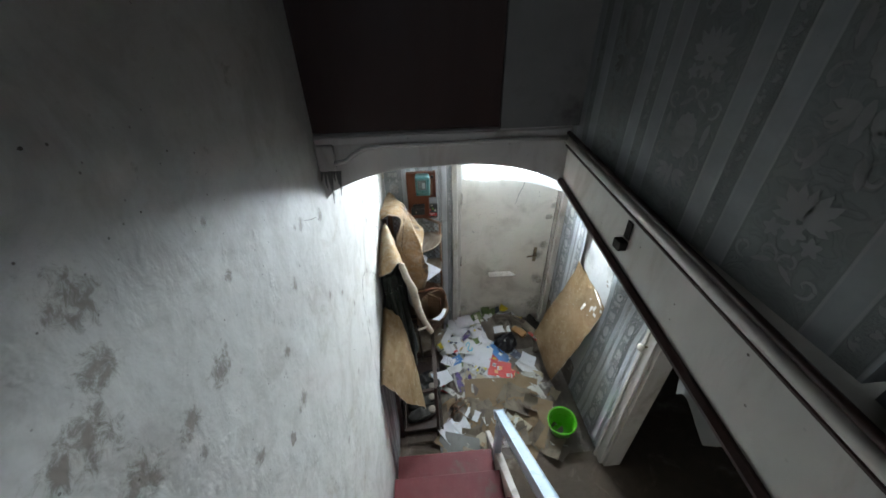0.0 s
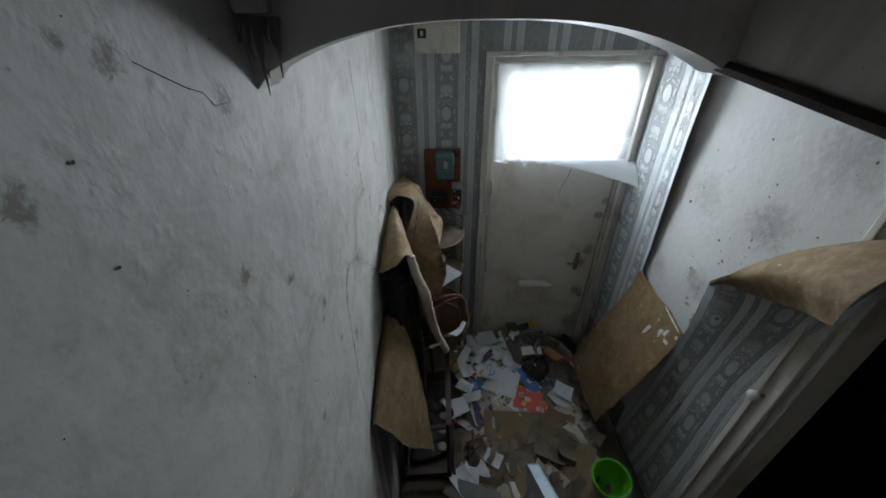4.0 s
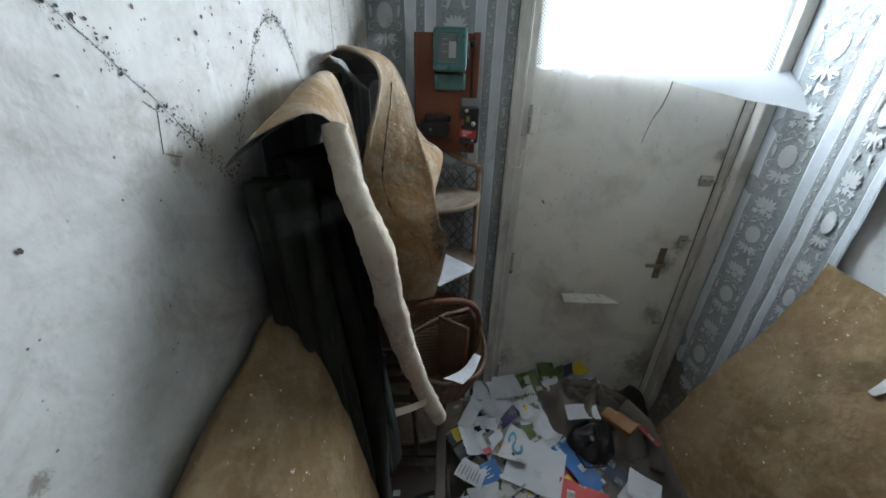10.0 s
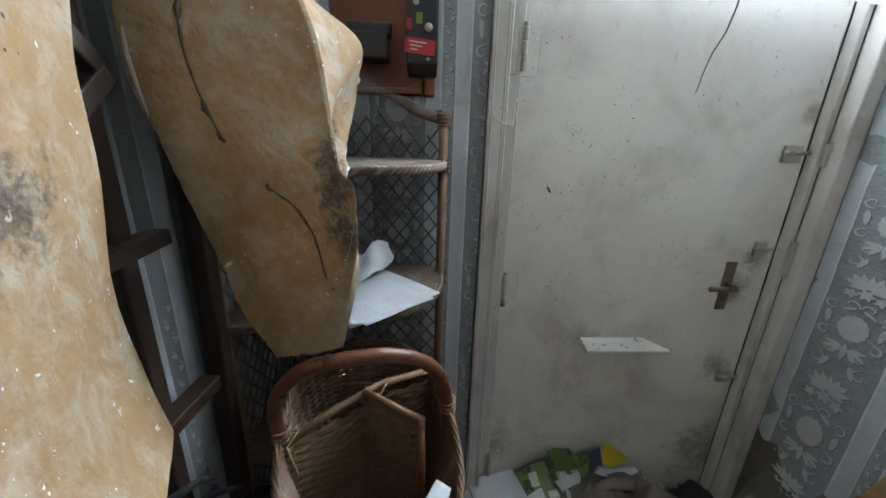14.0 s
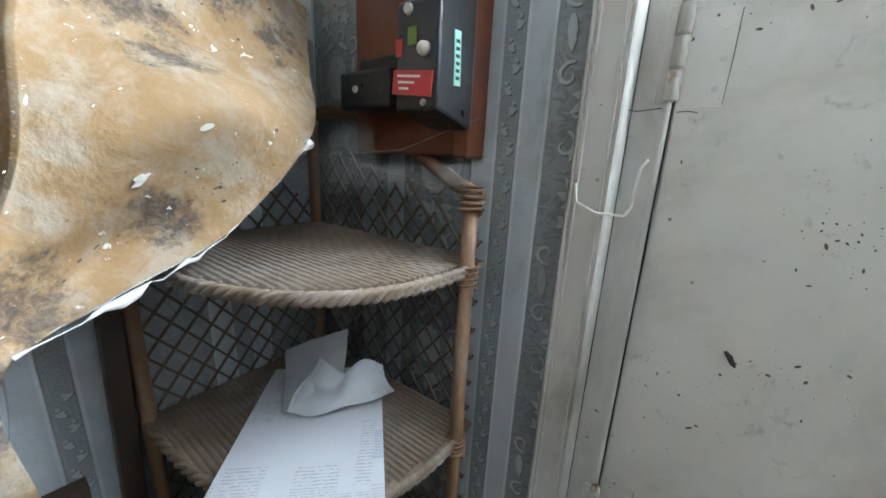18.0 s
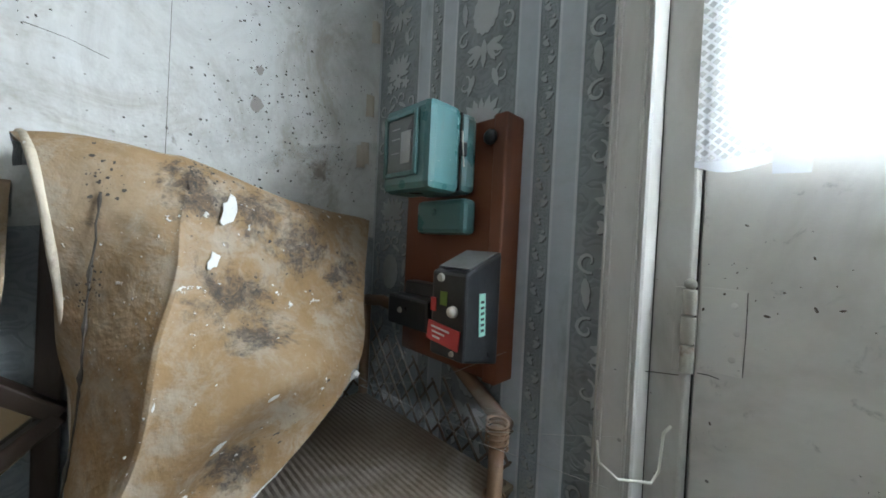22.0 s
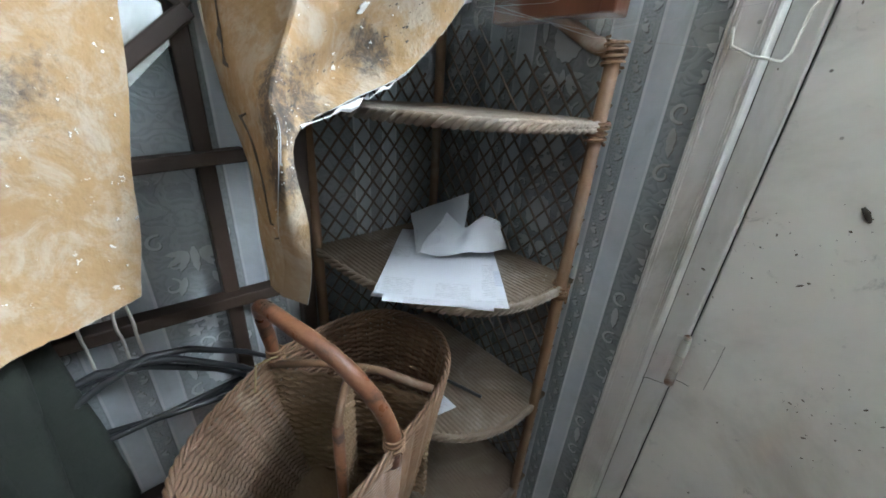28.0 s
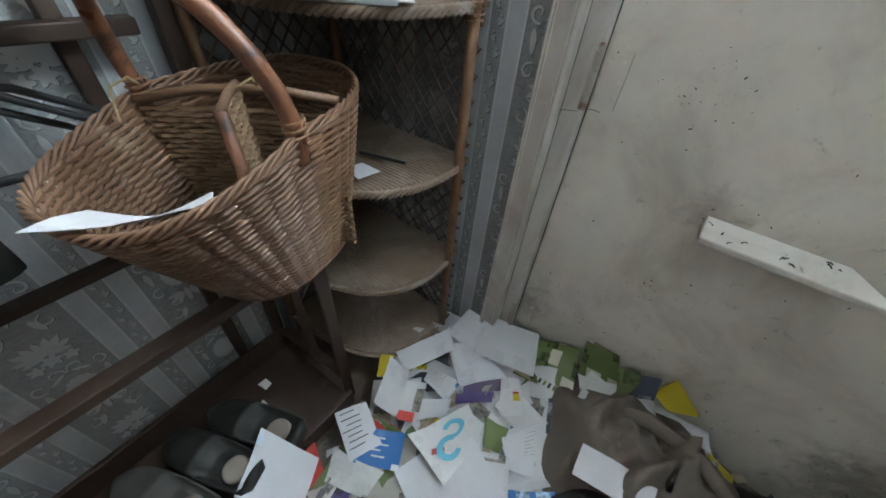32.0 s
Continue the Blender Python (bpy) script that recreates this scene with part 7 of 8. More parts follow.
def print_on(net, name, a, b, w, h, material, parent, turn=0.0, label=""):
    """A flat printed patch lying on a sheet at shares a, b."""
    bm = bmesh.new()
    c, q = math.cos(radians(turn)), math.sin(radians(turn))
    bm.faces.new([bm.verts.new(curve_at([curve_at(r, a + (i * c - j * q)) for r in net], b + (i * q + j * c)) + Vector((0, 0, 0.0045))) for i, j in ((-w, -h), (w, -h), (w, h), (-w, h))])
    bmesh.ops.recalc_face_normals(bm, faces=list(bm.faces))
    return part(name, bm, material, parent, label)


M_cyan = surf("cyan_print", (0.12, 0.42, 0.55), (0.10, 0.36, 0.50), 20, 0.5, bump=0.05)
M_redprint = surf("red_print", (0.42, 0.06, 0.05), (0.35, 0.045, 0.04), 20, 0.5, bump=0.05)
M_bag = surf("grey_white_polythene", (0.56, 0.57, 0.55), (0.44, 0.45, 0.44), 12, 0.3, (0.30, 0.29, 0.26), 6, 0.5, 0.8, bump=0.4, spec=0.6)
paper("plain white envelope lying against the door threshold", P_white, ((-0.139, -0.162, 0.146), (-0.129, -0.054, 0.163), (-0.072, -0.059, 0.162), (-0.043, -0.169, 0.145)), 0.006, seed=1)
paper("large white envelope on top of the post", P_white, ((-0.044, -0.172, 0.144), (-0.072, -0.050, 0.164), (0.089, -0.021, 0.167), (0.130, -0.139, 0.150)), 0.014, 0.004, seed=2)
paper("white letter sheet under the envelopes", P_letter, ((-0.001, -0.279, 0.127), (-0.117, -0.192, 0.141), (-0.044, -0.130, 0.146), (0.075, -0.172, 0.143)), 0.002, seed=3)
paper("white envelope by the corner shelf", P_white, ((-0.163, -0.323, 0.120), (-0.223, -0.297, 0.124), (-0.143, -0.150, 0.147), (-0.090, -0.190, 0.140)), 0.004, seed=5)
paper("tall white envelope sticking up from the pile", P_white, ((-0.176, -0.437, 0.102), (-0.219, -0.323, 0.125), (-0.147, -0.325, 0.122), (-0.104, -0.430, 0.103)), 0.010, 0.012, seed=4)
mag, mnet = paper("glossy magazine with a green garden cover", P_green, ((0.078, -0.150, 0.146), (0.096, -0.024, 0.166), (0.200, -0.016, 0.214), (0.240, -0.140, 0.150)), 0.008, 0.010, 9, 0.005, "magazine", "magazine")
print_on(mnet, "cover_strip", 0.5, 0.90, 0.49, 0.095, P_cream, mag, label="cream strip with an unreadable heading")
for i in range(6):
    print_on(mnet, "heading_letter", 0.36 + 0.085 * i, 0.90, 0.022, 0.055, M_ink if i % 2 else P_green, mag, 8)
let, lnet = paper("handwritten white letter with short lines", P_white, ((-0.131, -0.568, 0.085), (-0.239, -0.515, 0.090), (-0.193, -0.447, 0.102), (-0.093, -0.493, 0.095)), 0.012, 0.004, seed=6)
for i in range(7):
    print_on(lnet, "written_line", 0.36 + 0.05 * (i % 3), 0.12 + 0.115 * i, 0.22 + 0.06 * (i % 2), 0.010, M_ink, let)
blu, bnet = paper("blue printed leaflet on the pile", P_blue, ((-0.123, -0.564, 0.085), (-0.127, -0.478, 0.097), (-0.061, -0.442, 0.103), (-0.024, -0.514, 0.091)), 0.006, seed=7)
for i in range(4):
    print_on(bnet, "printed_bar", 0.30 + 0.16 * (i % 2), 0.25 + 0.16 * i, 0.16, 0.022, M_flake, blu)
paper("white paper sheet lying over the shoes", P_white, ((-0.276, -0.767, 0.085), (-0.337, -0.649, 0.105), (-0.183, -0.607, 0.092), (-0.140, -0.700, 0.085)), 0.006, 0.02, seed=8)
paper("narrow black leaflet lying across letters", P_purple, ((-0.002, -0.313, 0.122), (-0.015, -0.292, 0.125), (0.064, -0.230, 0.135), (0.073, -0.256, 0.131)), 0.012, 0.003, seed=66)
paper("purple leaflet showing between letters", P_purple, ((-0.001, -0.279, 0.127), (-0.011, -0.262, 0.129), (0.065, -0.182, 0.142), (0.079, -0.210, 0.138)), 0.004, seed=14)
paper("pale blue printed card among the letters", P_mixed, ((-0.109, -0.312, 0.122), (-0.114, -0.280, 0.127), (-0.033, -0.262, 0.130), (-0.034, -0.321, 0.120)), 0.008, seed=15)
sl, snet = paper("small white envelope with a red and yellow mark", P_white, ((0.105, -0.274, 0.128), (0.061, -0.190, 0.141), (0.103, -0.167, 0.146), (0.158, -0.237, 0.136)), 0.010, seed=16)
M_yellowmark = surf("yellow_print", (0.62, 0.48, 0.04), (0.55, 0.42, 0.03), 20, 0.5, bump=0.05)
print_on(snet, "yellow_mark", 0.72, 0.52, 0.13, 0.10, M_yellowmark, sl)
print_on(snet, "red_mark", 0.72, 0.40, 0.13, 0.03, M_redprint, sl)
paper("dark blue leaflet half under the brown coat", P_dark, ((0.220, -0.241, 0.133), (0.188, -0.163, 0.146), (0.275, -0.088, 0.158), (0.292, -0.168, 0.145)), 0.004, seed=17)
paper("white envelope with a dark curved print", P_mixed, ((0.250, -0.106, 0.155), (0.225, -0.065, 0.162), (0.333, -0.027, 0.168), (0.309, -0.082, 0.159)), 0.010, seed=18)
paper("green and grey magazine leaning against the door", P_green, ((0.225, -0.050, 0.165), (0.200, -0.016, 0.270), (0.287, -0.016, 0.262), (0.331, -0.030, 0.165)), 0.0, 0.004, 19, 0.004, "magazine", "magazine")
paper("dark and white flyer leaning against the door", P_dark, ((0.345, -0.050, 0.185), (0.330, -0.018, 0.240), (0.387, -0.018, 0.275), (0.398, -0.040, 0.215)), 0.0, 0.003, seed=20)
paper("yellow edged catalogue leaning against the door", P_yellow, ((0.434, -0.040, 0.205), (0.385, -0.018, 0.215), (0.412, -0.016, 0.290), (0.488, -0.030, 0.235)), 0.0, 0.004, 21, 0.005, "catalogue", "catalogue")
paper("green leaflet leaning against the door", P_green, ((0.330, -0.060, 0.170), (0.300, -0.020, 0.235), (0.345, -0.018, 0.260), (0.370, -0.045, 0.185)), 0.0, 0.004, seed=22)
paper("typed letter half under the brown coat", P_letter, ((0.179, -0.362, 0.114), (0.135, -0.314, 0.122), (0.189, -0.242, 0.135), (0.238, -0.339, 0.118)), 0.008, seed=23)
paper("white leaflet with small dark pictures", P_mixed, ((0.119, -0.453, 0.099), (0.090, -0.377, 0.112), (0.171, -0.339, 0.119), (0.202, -0.401, 0.108)), 0.010, seed=24)
paper("green printed leaflet among the letters", P_green, ((0.109, -0.353, 0.115), (0.077, -0.295, 0.125), (0.142, -0.287, 0.126), (0.148, -0.345, 0.116)), 0.006, seed=25)
paper("small leaflet with dark square pictures", P_mixed, ((-0.104, -0.430, 0.103), (-0.145, -0.344, 0.117), (-0.094, -0.314, 0.122), (-0.057, -0.408, 0.107)), 0.004, seed=26)
paper("white folded letter in the middle of the pile", P_white, ((-0.059, -0.398, 0.108), (-0.102, -0.370, 0.112), (-0.018, -0.309, 0.122), (-0.003, -0.346, 0.116)), 0.002, seed=27)
paper("yellow and purple leaflet by the corner shelf", P_yellow, ((-0.222, -0.379, 0.111), (-0.256, -0.327, 0.119), (-0.215, -0.305, 0.123), (-0.196, -0.360, 0.114)), 0.004, seed=28)
paper("crumpled clear plastic wrapper beside the letters", M_bag, ((-0.157, -0.629, 0.075), (-0.181, -0.565, 0.085), (-0.049, -0.537, 0.088), (-0.050, -0.596, 0.080)), 0.006, 0.02, 29, 0.0008, "plastic", "plastic_wrapper", 0.010)
bag, gnet = paper("crumpled plastic bag with a blue and red swirl", M_bag, ((0.081, -0.476, 0.098), (-0.050, -0.447, 0.104), (0.030, -0.305, 0.128), (0.099, -0.339, 0.122)), 0.014, 0.012, 30, 0.0010, "bag", "plastic_bag", 0.004)
for a, b, r, t0, t1 in ((0.42, 0.40, 0.20, 0.6, 5.4), (0.62, 0.66, 0.16, -2.2, 2.6)):
    bm = bmesh.new()
    rim_ = [[bm.verts.new(curve_at([curve_at(q, a + rr * math.cos(t0 + (t1 - t0) * k / 20)) for q in gnet], 1 - (b + rr * math.sin(t0 + (t1 - t0) * k / 20))) + Vector((0, 0, 0.0065))) for rr in (r * 0.62, r * 1.12)] for k in range(21)]
    for p, q in zip(rim_, rim_[1:]):
        bm.faces.new((p[0], q[0], q[1], p[1]))
    bmesh.ops.recalc_face_normals(bm, faces=list(bm.faces))
    part("printed_swirl", bm, M_cyan, bag, "blue printed swirl")
print_on(gnet, "red_swoosh", 0.24, 0.52, 0.10, 0.05, M_redprint, bag, 30, "red printed swoosh")

# loose litter, the rest of the pile
rnd = random.Random(11)
kinds = [P_white, P_news, P_cream, P_news, P_letter, P_letter, P_mixed, P_mixed, P_mixed, P_news, P_blue, P_dark, P_green, P_purple, P_yellow, P_red, P_cream]
words = {P_white: "plain white letter in the pile of post", P_letter: "typed letter in the pile of post", P_mixed: "printed leaflet with small pictures", P_news: "scrap of yellowed newspaper",
         P_blue: "blue printed leaflet in the post", P_dark: "dark glossy leaflet in the post", P_green: "green printed leaflet in the post", P_purple: "purple printed leaflet in the post",
         P_yellow: "yellow printed leaflet in the post", P_red: "red printed leaflet in the post", P_cream: "old cream card in the rubbish", M_card: "torn scrap of brown cardboard on the floor", M_browncloth: "grubby scrap of brown cloth on the floor"}
for i in range(96):
    x, y = rnd.gauss(0.06, 0.17), rnd.uniform(-0.70, -0.05)
    if i % 3 == 0:
        x = rnd.uniform(-0.22, 0.62)
    if not (-0.24 < x < 0.66) or (x > 0.33 and y > -0.36 and i % 5):
        continue
    mm = rnd.choice(kinds)
    w = rnd.uniform(0.07, 0.15)
    leaflet(words[mm], mm, x, y, w, w * rnd.uniform(1.1, 1.6), rnd.uniform(-90, 90), rnd.uniform(-0.006, 0.006), rnd.uniform(0.003, 0.014), seed=100 + i)
for i in range(80):
    x, y = rnd.uniform(-0.25, 0.72), rnd.uniform(-1.28, -0.62)
    mm = rnd.choice([P_news, M_card, P_cream, M_card, P_news, M_browncloth])
    w = rnd.uniform(0.05, 0.17)
    leaflet(words[mm], mm, x, y, w, w * rnd.uniform(0.9, 1.5), rnd.uniform(-90, 90), rnd.uniform(-0.004, 0.006), rnd.uniform(0.004, 0.03), seed=300 + i, torn=0.10)

M_lino = surf("torn_grey_brown_lining", (0.20, 0.165, 0.12), (0.13, 0.105, 0.076), 12, 0.9, (0.075, 0.06, 0.045), 6, 0.5, 0.75, bump=0.4)
for i in range(18):
    x, y = rnd.uniform(-0.27, 0.60), rnd.uniform(-1.30, -0.86)
    w = rnd.uniform(0.12, 0.24)
    leaflet("torn grey brown lining paper trodden on the floor", M_lino, x, y, w, w * rnd.uniform(0.5, 0.9), rnd.uniform(-90, 90), rnd.uniform(0.0, 0.010), rnd.uniform(0.01, 0.05), seed=520 + i, torn=0.12, group="torn lining on the floor")
for i in range(36):
    x, y = rnd.uniform(-0.20, 0.60), rnd.uniform(-0.24, -0.03)
    mm = rnd.choice([P_mixed, P_mixed, P_letter, P_yellow, P_green, P_mixed, P_dark, P_letter, P_news, P_mixed, P_white])
    if x > 0.30 and y < -0.07 or (x < 0.15 and y > -0.16):
        continue
    w = rnd.uniform(0.035, 0.085)
    leaflet(words[mm], mm, x, y, w, w * rnd.uniform(1.0, 1.7), rnd.uniform(-90, 90), rnd.uniform(0.004, 0.016), rnd.uniform(0.004, 0.02), (rnd.uniform(0, 0.02), rnd.uniform(0, 0.02)), seed=600 + i)


def cardboard(label, x, y, w, h, turn, lift, seed, curl=0.02):
    ob = leaflet(label, M_card, x, y, w, h, turn, lift, curl, seed=seed, group="cardboard on the hall floor", thick=0.004, category="cardboard", name="cardboard")
    return ob


cardboard("flat brown cardboard on the hall floor", 0.16, -0.78, 0.42, 0.17, -4, 0.012, 401)
cardboard("brown cardboard sheet by the bottom step", 0.42, -1.05, 0.34, 0.40, -28, 0.006, 402)
cardboard("torn cardboard flap near the bottom step", 0.12, -1.12, 0.26, 0.18, 12, 0.006, 403)
cardboard("crumpled piece of brown card", -0.18, -0.93, 0.20, 0.12, 30, 0.016, 404, 0.06)
cardboard("strip of dirty card on the rubbish", 0.28, -0.93, 0.30, 0.05, 20, 0.010, 405)


def cloth(name, label, category, material, cx, cy, rx, ry, h, seed, turn=0.0, base=0.0):
    """A dropped garment: a low heap with ridged folds, resting on the drift."""
    bm = bmesh.new()
    nu, nv = 56, 22
    rows = []
    for j in range(nv + 1):
        b = j / nv
        row = []
        for i in range(nu):
            a = 2 * math.pi * i / nu
            rad = b * (1 + 0.18 * noise.noise((math.cos(a) * 1.5 + seed, math.sin(a) * 1.5, 0)))
            px, py = math.cos(a) * rad * rx, math.sin(a) * rad * ry
            c, s = math.cos(radians(turn)), math.sin(radians(turn))
            X, Y = cx + px * c - py * s, min(cy + px * s + py * c, -0.012)
            q = Vector((px * 8 + seed, py * 8, seed))
            fold = 1.1 * (1 - min(1, 2.2 * abs(noise.noise(q * 0.8)))) ** 2 + 0.5 * (1 - min(1, 2.4 * abs(noise.noise(q * 1.7 + Vector((3, 1, 0)))))) ** 2
            z = heap(X, Y) + base + h * (1 - b ** 2.2) * (0.55 + 0.75 * fold) + 0.004
            row.append(bm.verts.new((X, Y, z)))
        rows.append(row)
    for p, q in zip(rows[1:], rows[2:]):
        for i in range(nu):
            bm.faces.new((p[i], q[i], q[(i + 1) % nu], p[(i + 1) % nu]))
    bm.faces.new(rows[1][::-1])
    ob = thing(name)
    tagged(ob, label, category)
    part("folds", bm, material, ob, smooth=True)
    return ob


brown = cloth("coat", "brown cloth coat dropped in a heap by the door", "coat", M_browncloth, 0.47, -0.20, 0.29, 0.21, 0.11, 2.0, -12)
part("lapel", tube([(0.31, -0.12, 0.195), (0.40, -0.10, 0.215), (0.52, -0.12, 0.215), (0.62, -0.18, 0.185)], lambda s: 0.018 + 0.006 * math.sin(9 * s), 8, flat=0.5), M_browncloth, brown, smooth=True)
part("sleeve", tube([(0.60, -0.20, 0.185), (0.68, -0.28, 0.145), (0.70, -0.38, 0.110), (0.66, -0.46, 0.085)], lambda s: 0.040 - 0.008 * s, 10, flat=0.7), M_browncloth, brown, smooth=True)
sack = cloth("cloth", "dark brown rag in the corner by the door", "cloth", M_darkgap, 0.72, -0.10, 0.10, 0.085, 0.09, 5.0)
hb = cloth("handbag", "collapsed black handbag on the pile of post", "bag", M_blackbag, 0.395, -0.365, 0.105, 0.095, 0.085, 7.0, 20, 0.035)
part("strap", tube([(0.34, -0.40, 0.165), (0.30, -0.44, 0.145), (0.33, -0.48, 0.12), (0.42, -0.47, 0.115), (0.47, -0.42, 0.13)], 0.007, 8, flat=0.5), M_blackbag, hb, smooth=True)
part("clasp", lathe([(0.010, 0), (0.010, 0.004), (0.006, 0.006)], 12), M_iron, hb).matrix_basis = pose(0.37, -0.40, 0.198, 20, 10, 0)
purse = thing("purse", (0.525, -0.315, 0.205), (12, -8, -58))
tagged(purse, "worn tan leather purse on the handbag", "purse")
part("purse_body", box(-0.075, 0.075, -0.033, 0.033, -0.020, 0.020, 0.014), M_tan, purse, smooth=True)
part("purse_flap", box(-0.020, 0.076, -0.034, 0.034, 0.0205, 0.0245, 0.002), M_tan, purse)
leaflet("white paper sticking out beneath the handbag", P_white, 0.37, -0.275, 0.16, 0.06, 6, 0.10, 0.02, seed=61)
leaflet("white and red packet on the brown coat", P_red, 0.675, -0.33, 0.07, 0.11, 30, 0.09, 0.01, seed=62)

for i in range(14):
    x, y = 0.50 + 0.024 * i + 0.010 * math.sin(i * 3.1), -0.035 - 0.030 * (i % 3)
    leaflet("small torn scrap of printed paper along the door", (P_news, P_dark, P_cream, P_mixed)[i % 4], x, y, 0.030 + 0.012 * (i % 3), 0.020 + 0.008 * (i % 2), 37 * i, 0.022 + 0.004 * (i % 3), 0.012, seed=500 + i, group="scraps along the door", torn=0.2)

# leaning torn paper in the corner under the side paper
tagged(part("torn_paper", sheet([[(0.862, -0.13, 0.34), (0.845, -0.22, 0.30), (0.83, -0.34, 0.28)], [(0.84, -0.12, 0.20), (0.82, -0.21, 0.17), (0.80, -0.33, 0.16)], [(0.80, -0.12, 0.07), (0.77, -0.22, 0.06), (0.75, -0.33, 0.06)]], 14, 14, 0.001, 0.012, 0.04, 8), (M_drift, M_drift)),
       "dark curled scrap of wallpaper in the corner", "paper")

# ---- green bucket ----
bucket = thing("bucket", (0.655, -1.165, 0.013), (6, -8, 0))
tagged(bucket, "bright green plastic bucket on the hall floor", "bucket")
part("bucket_body", lathe([(0.070, 0.0), (0.076, 0.004), (0.100, 0.160), (0.104, 0.163), (0.104, 0.169), (0.097, 0.169), (0.093, 0.155), (0.072, 0.010), (0.002, 0.008)], 36, cap=False), M_plasticgreen, bucket, smooth=True)
part("bucket_rim", tube([(0.104 * math.cos(q), 0.104 * math.sin(q), 0.166) for q in [k * math.pi / 24 for k in range(49)]], 0.004, 6, False), M_plasticgreen, bucket, smooth=True)

# ---- wicker bits and plank by the step ----
plank = thing("plank", (0.155, -1.43, 0.03))
tagged(plank, "narrow white painted batten leaning beside the stairs", "plank")
bm = bmesh.new()
add_box(bm, -0.014, 0.014, -0.42, 0.14, -0.008, 0.010, 0.002, m=Matrix.Rotation(radians(-24), 4, "X") @ Matrix.Rotation(radians(4), 4, "Z"))
part("batten", bm, M_cream, plank).matrix_basis = pose(0, 0, 0.045)
mess = cloth("cloth", "tangled brown cloth and cane scraps on the floor", "cloth", M_browncloth, -0.13, -0.98, 0.12, 0.09, 0.055, 11.0, 15)
for i in range(9):
    a = rnd.uniform(0, 3.1)
    x, y = rnd.gauss(-0.13, 0.06), rnd.gauss(-0.97, 0.05)
    part("cane_scrap", tube([(x - 0.06 * math.cos(a), y - 0.06 * math.sin(a), heap(x, y) + 0.045), (x, y, heap(x, y) + 0.075 + 0.01 * (i % 3)), (x + 0.06 * math.cos(a + 0.5), y + 0.06 * math.sin(a + 0.5), heap(x, y) + 0.04)], 0.004, 6), M_cane, mess, smooth=True)
tagged(part("grey_cloth", sheet([[(-0.27, -1.10, 0.05), (-0.20, -1.13, 0.06), (-0.10, -1.16, 0.05), (0.0, -1.20, 0.045)], [(-0.30, -1.18, 0.03), (-0.20, -1.20, 0.055), (-0.10, -1.24, 0.035), (0.0, -1.26, 0.04)],
                                [(-0.28, -1.27, 0.012), (-0.20, -1.28, 0.03), (-0.10, -1.30, 0.02), (0.0, -1.31, 0.02)]], 24, 14, 0.002, 0.010, 0.02, 13), (M_greypaper, M_greypaper)), "grubby grey cloth by the bottom step", "cloth")


# ---- shoes on the tray ----
def shoe(x, y, turn, label, material, seed):
    ob = thing("shoe", (x, y, 0.0455), (0, 0, turn))
    tagged(ob, label, "shoe", group="shoes on the hall stand tray")
    bm = bmesh.new()
    n, m = 24, 16
    rings = []
    for j in range(m + 1):
        t = j / m
        yy = -0.135 + 0.27 * t
        w = 0.036 + 0.012 * math.sin(math.pi * min(1, t * 0.9 + 0.05)) - 0.020 * max(0, t - 0.85) / 0.15
        hgt = 0.075 - 0.028 * max(0, min(1, (t - 0.40) / 0.4)) - 0.022 * max(0, (t - 0.85) / 0.15)
        if j in (0, m):
            w *= 0.6
        ring = []
        for i in range(n):
            a = 2 * math.pi * i / n
            zz = hgt * 0.5 + hgt * 0.5 * math.sin(a)
            op = 0.0
            if t < 0.55 and math.sin(a) > 0.40:
                zz -= 0.046 * min(1, (math.sin(a) - 0.40) / 0.25) * min(1, max(0, t - 0.05) / 0.08) * min(1, (0.58 - t) / 0.08)
            ring.append(bm.verts.new((w * math.cos(a), yy, 0.012 + zz)))
        rings.append(ring)
    for p, q in zip(rings, rings[1:]):
        for i in range(n):
            bm.faces.new((p[i], p[(i + 1) % n], q[(i + 1) % n], q[i]))
    bm.faces.new(rings[0][::-1]), bm.faces.new(rings[-1])
    part("upper", bm, material, ob, smooth=True)
    bm = bmesh.new()
    outl = [(0.045 * math.sin(q) * (1 - 0.18 * math.cos(q + 0.4)), -0.142 * math.cos(q)) for q in [k * 2 * math.pi / 28 for k in range(28)]]
    lo, hi = [bm.verts.new((x_, y_, 0.0)) for x_, y_ in outl], [bm.verts.new((x_, y_, 0.014)) for x_, y_ in outl]
    bm.faces.new(lo[::-1]), bm.faces.new(hi)
    for i in range(28):
        bm.faces.new((lo[i], lo[(i + 1) % 28], hi[(i + 1) % 28], hi[i]))
    part("sole", bm, M_shoe if material is not M_shoe else M_darkgap, ob)
    part("insole", lathe([(0.030, 0.034), (0.029, 0.044), (0.022, 0.047), (0.001, 0.046)], 20, (0, -0.066, 0)), M_insole, ob, "worn pale insole", True)
    return ob


shoe(-0.385, -0.650, 112, "dusty black slip-on shoe with a pale insole", M_shoe, 1)
shoe(-0.390, -0.755, 108, "dusty dark shoe on the tray", M_shoe, 2)
M_pale = surf("grey_canvas", (0.065, 0.064, 0.055), (0.042, 0.041, 0.036), 14, 0.9)
shoe(-0.395, -0.860, 110, "pale grey canvas shoe on the tray", M_pale, 3)
shoe(-0.400, -0.965, 108, "old grey shoe on the tray", M_pale, 4)
for x, y in ((-0.49, -0.56), (-0.44, -0.60)):
    tagged(part("paper_scrap", sheet([[(x, y, 0.052), (x + 0.03, y, 0.058)], [(x, y - 0.025, 0.054), (x + 0.03, y - 0.02, 0.05)]], 4, 4, 0.001, 0.003, 0.1, 3), (M_flake, M_flake)), "torn white scrap on the tray", "paper", group="scraps on the tray")

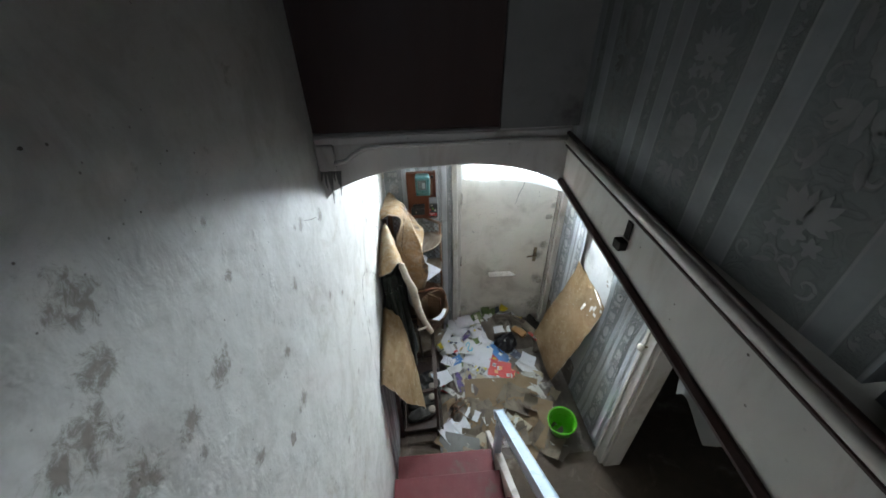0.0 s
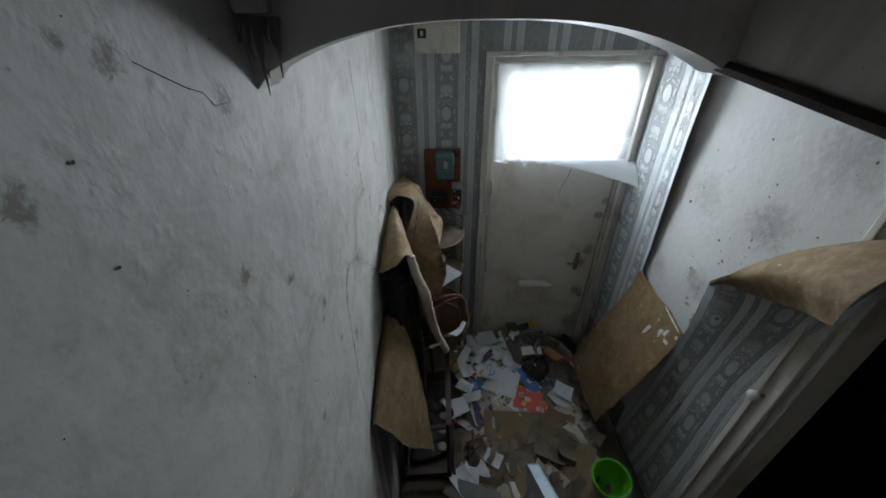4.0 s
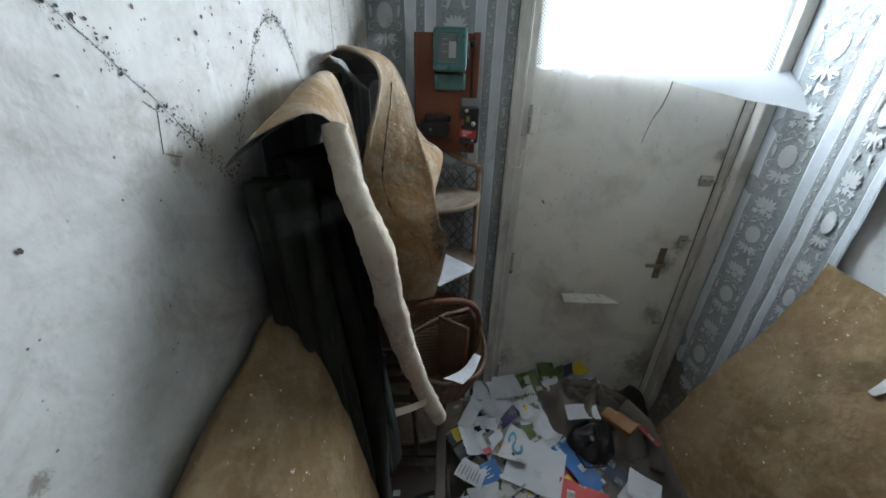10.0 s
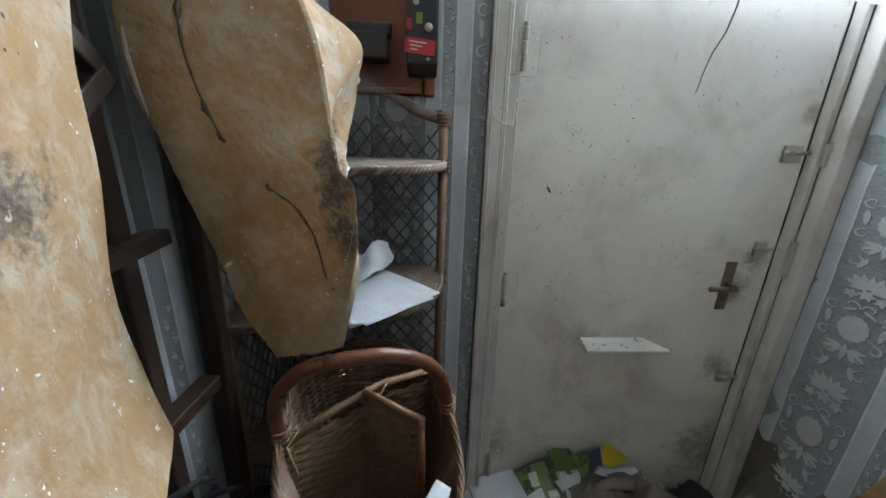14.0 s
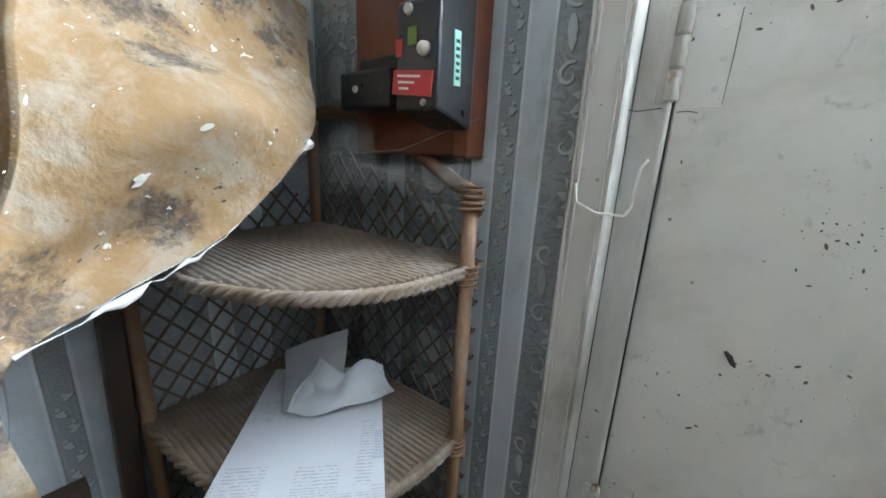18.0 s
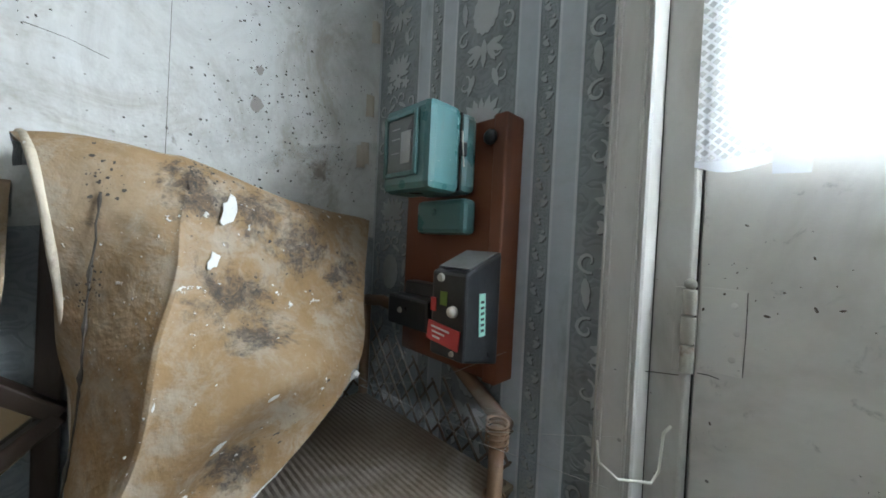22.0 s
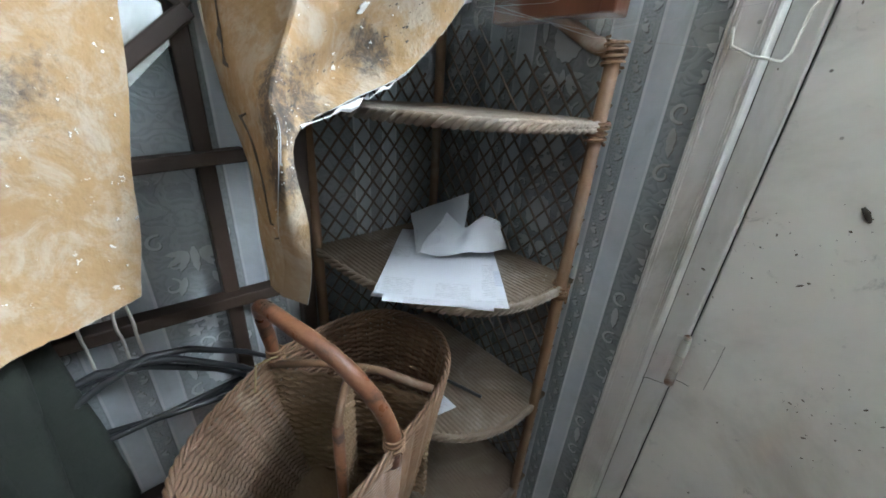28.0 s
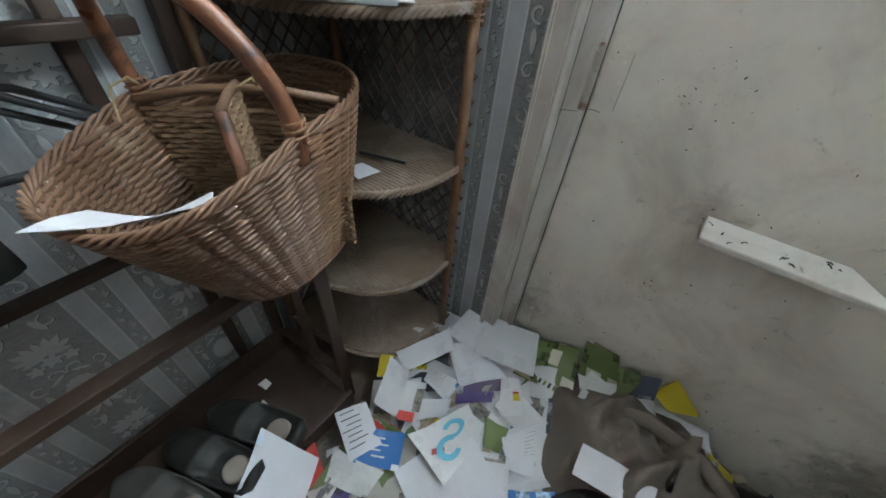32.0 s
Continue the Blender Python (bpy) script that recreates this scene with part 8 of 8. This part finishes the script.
# ---- papers on shelf and in basket ----
sheetsz = 0.963
for i, (turn, dx) in enumerate(((-3, 0.0), (4, 0.008), (1, -0.006))):
    cx, cy, c, s = -0.362 + dx, -0.243, math.cos(radians(43 + turn)), math.sin(radians(43 + turn))
    net = []
    for b in (0.5, 0.17, -0.17, -0.5):
        row = []
        for a in (-0.5, 0.0, 0.5):
            px, py = cx + a * 0.19 * c + b * 0.27 * -s, cy + a * 0.19 * s + b * 0.27 * c
            row.append((max(px, -0.57), min(py, -0.085), sheetsz + 0.006 + 0.0016 * i - 0.018 * max(0, -b - 0.2) * (1 - 0.3 * i) + 0.004 * a * a))
        net.append(row)
    tagged(part("letter", sheet(net, 10, 12, 0.0006, 0.0015, 0, 30 + i, (0.19, 0.27)), (P_letter, P_letter)), "typed white letter lying on the cane shelf", "paper", group="letters on the corner shelf")
net = [[(-0.525, -0.195, 1.005), (-0.460, -0.172, 1.045), (-0.390, -0.154, 1.080)], [(-0.475, -0.225, 0.990), (-0.430, -0.200, 1.022), (-0.385, -0.165, 1.045)], [(-0.412, -0.266, 0.976), (-0.395, -0.235, 0.990), (-0.370, -0.190, 0.996)]]
tagged(part("crumpled_letter", sheet(net, 14, 14, 0.0008, 0.004, 0.0, 41, (0.15, 0.12), 22.0), (P_white, P_letter)), "folded letter propped up on the shelf", "paper")
net = [[(-0.398, -0.205, 1.046), (-0.362, -0.188, 1.026), (-0.336, -0.166, 1.054), (-0.312, -0.155, 1.046)], [(-0.420, -0.226, 1.006), (-0.372, -0.212, 0.998), (-0.332, -0.182, 1.024), (-0.300, -0.150, 1.008)],
       [(-0.406, -0.263, 0.979), (-0.362, -0.242, 0.982), (-0.326, -0.197, 0.988), (-0.305, -0.135, 0.986)]]
tagged(part("crumpled_letter", sheet(net, 16, 14, 0.0008, 0.006, 0.0, 42, (0.12, 0.1), 26.0), (P_white, P_white)), "screwed up white paper on the shelf", "paper")
tagged(part("card", sheet([[(-0.325, -0.262, 0.686), (-0.275, -0.262, 0.687)], [(-0.335, -0.300, 0.686), (-0.285, -0.310, 0.687)]], 3, 3, 0.0008, 0.0006), (P_white, P_white)), "small white card on the cane shelf", "card")
tagged(part("pencil", tube([(-0.36, -0.235, 0.687), (-0.26, -0.205, 0.687)], 0.0035, 6), M_black), "thin black pencil on the cane shelf", "pencil")
tagged(part("paper_scrap", sheet([[(-0.235, -0.19, 0.126), (-0.21, -0.18, 0.128)], [(-0.24, -0.205, 0.127), (-0.215, -0.20, 0.126)]], 3, 3, 0.001, 0.002, 0.1, 4), (M_flake, M_flake)), "white scrap on the lowest shelf", "paper")
net = [[(-0.300, -0.658, 0.802), (-0.240, -0.620, 0.804), (-0.202, -0.574, 0.826)], [(-0.272, -0.684, 0.822), (-0.222, -0.638, 0.816), (-0.192, -0.580, 0.826)], [(-0.243, -0.710, 0.834), (-0.206, -0.656, 0.832), (-0.183, -0.588, 0.828)]]
tagged(part("letter", sheet(net, 14, 10, 0.0008, 0.003, 0.0, 43, (0.2, 0.14)), (P_letter, P_letter)), "folded white letter lying in the wicker basket", "paper")

# ragged foot of the paper on the right wall by the door
wall_sheet("bare_foot", XR - 0.0065, [(-0.061, 0.0), (-0.061, 0.43), (-0.10, 0.39), (-0.14, 0.41), (-0.18, 0.34), (-0.21, 0.36), (-0.245, 0.29), (-0.28, 0.39), (-0.40, 0.33), (-0.55, 0.30), (-0.79, 0.25), (-0.79, 0.0)], M_drift, wall_right, -0.002)
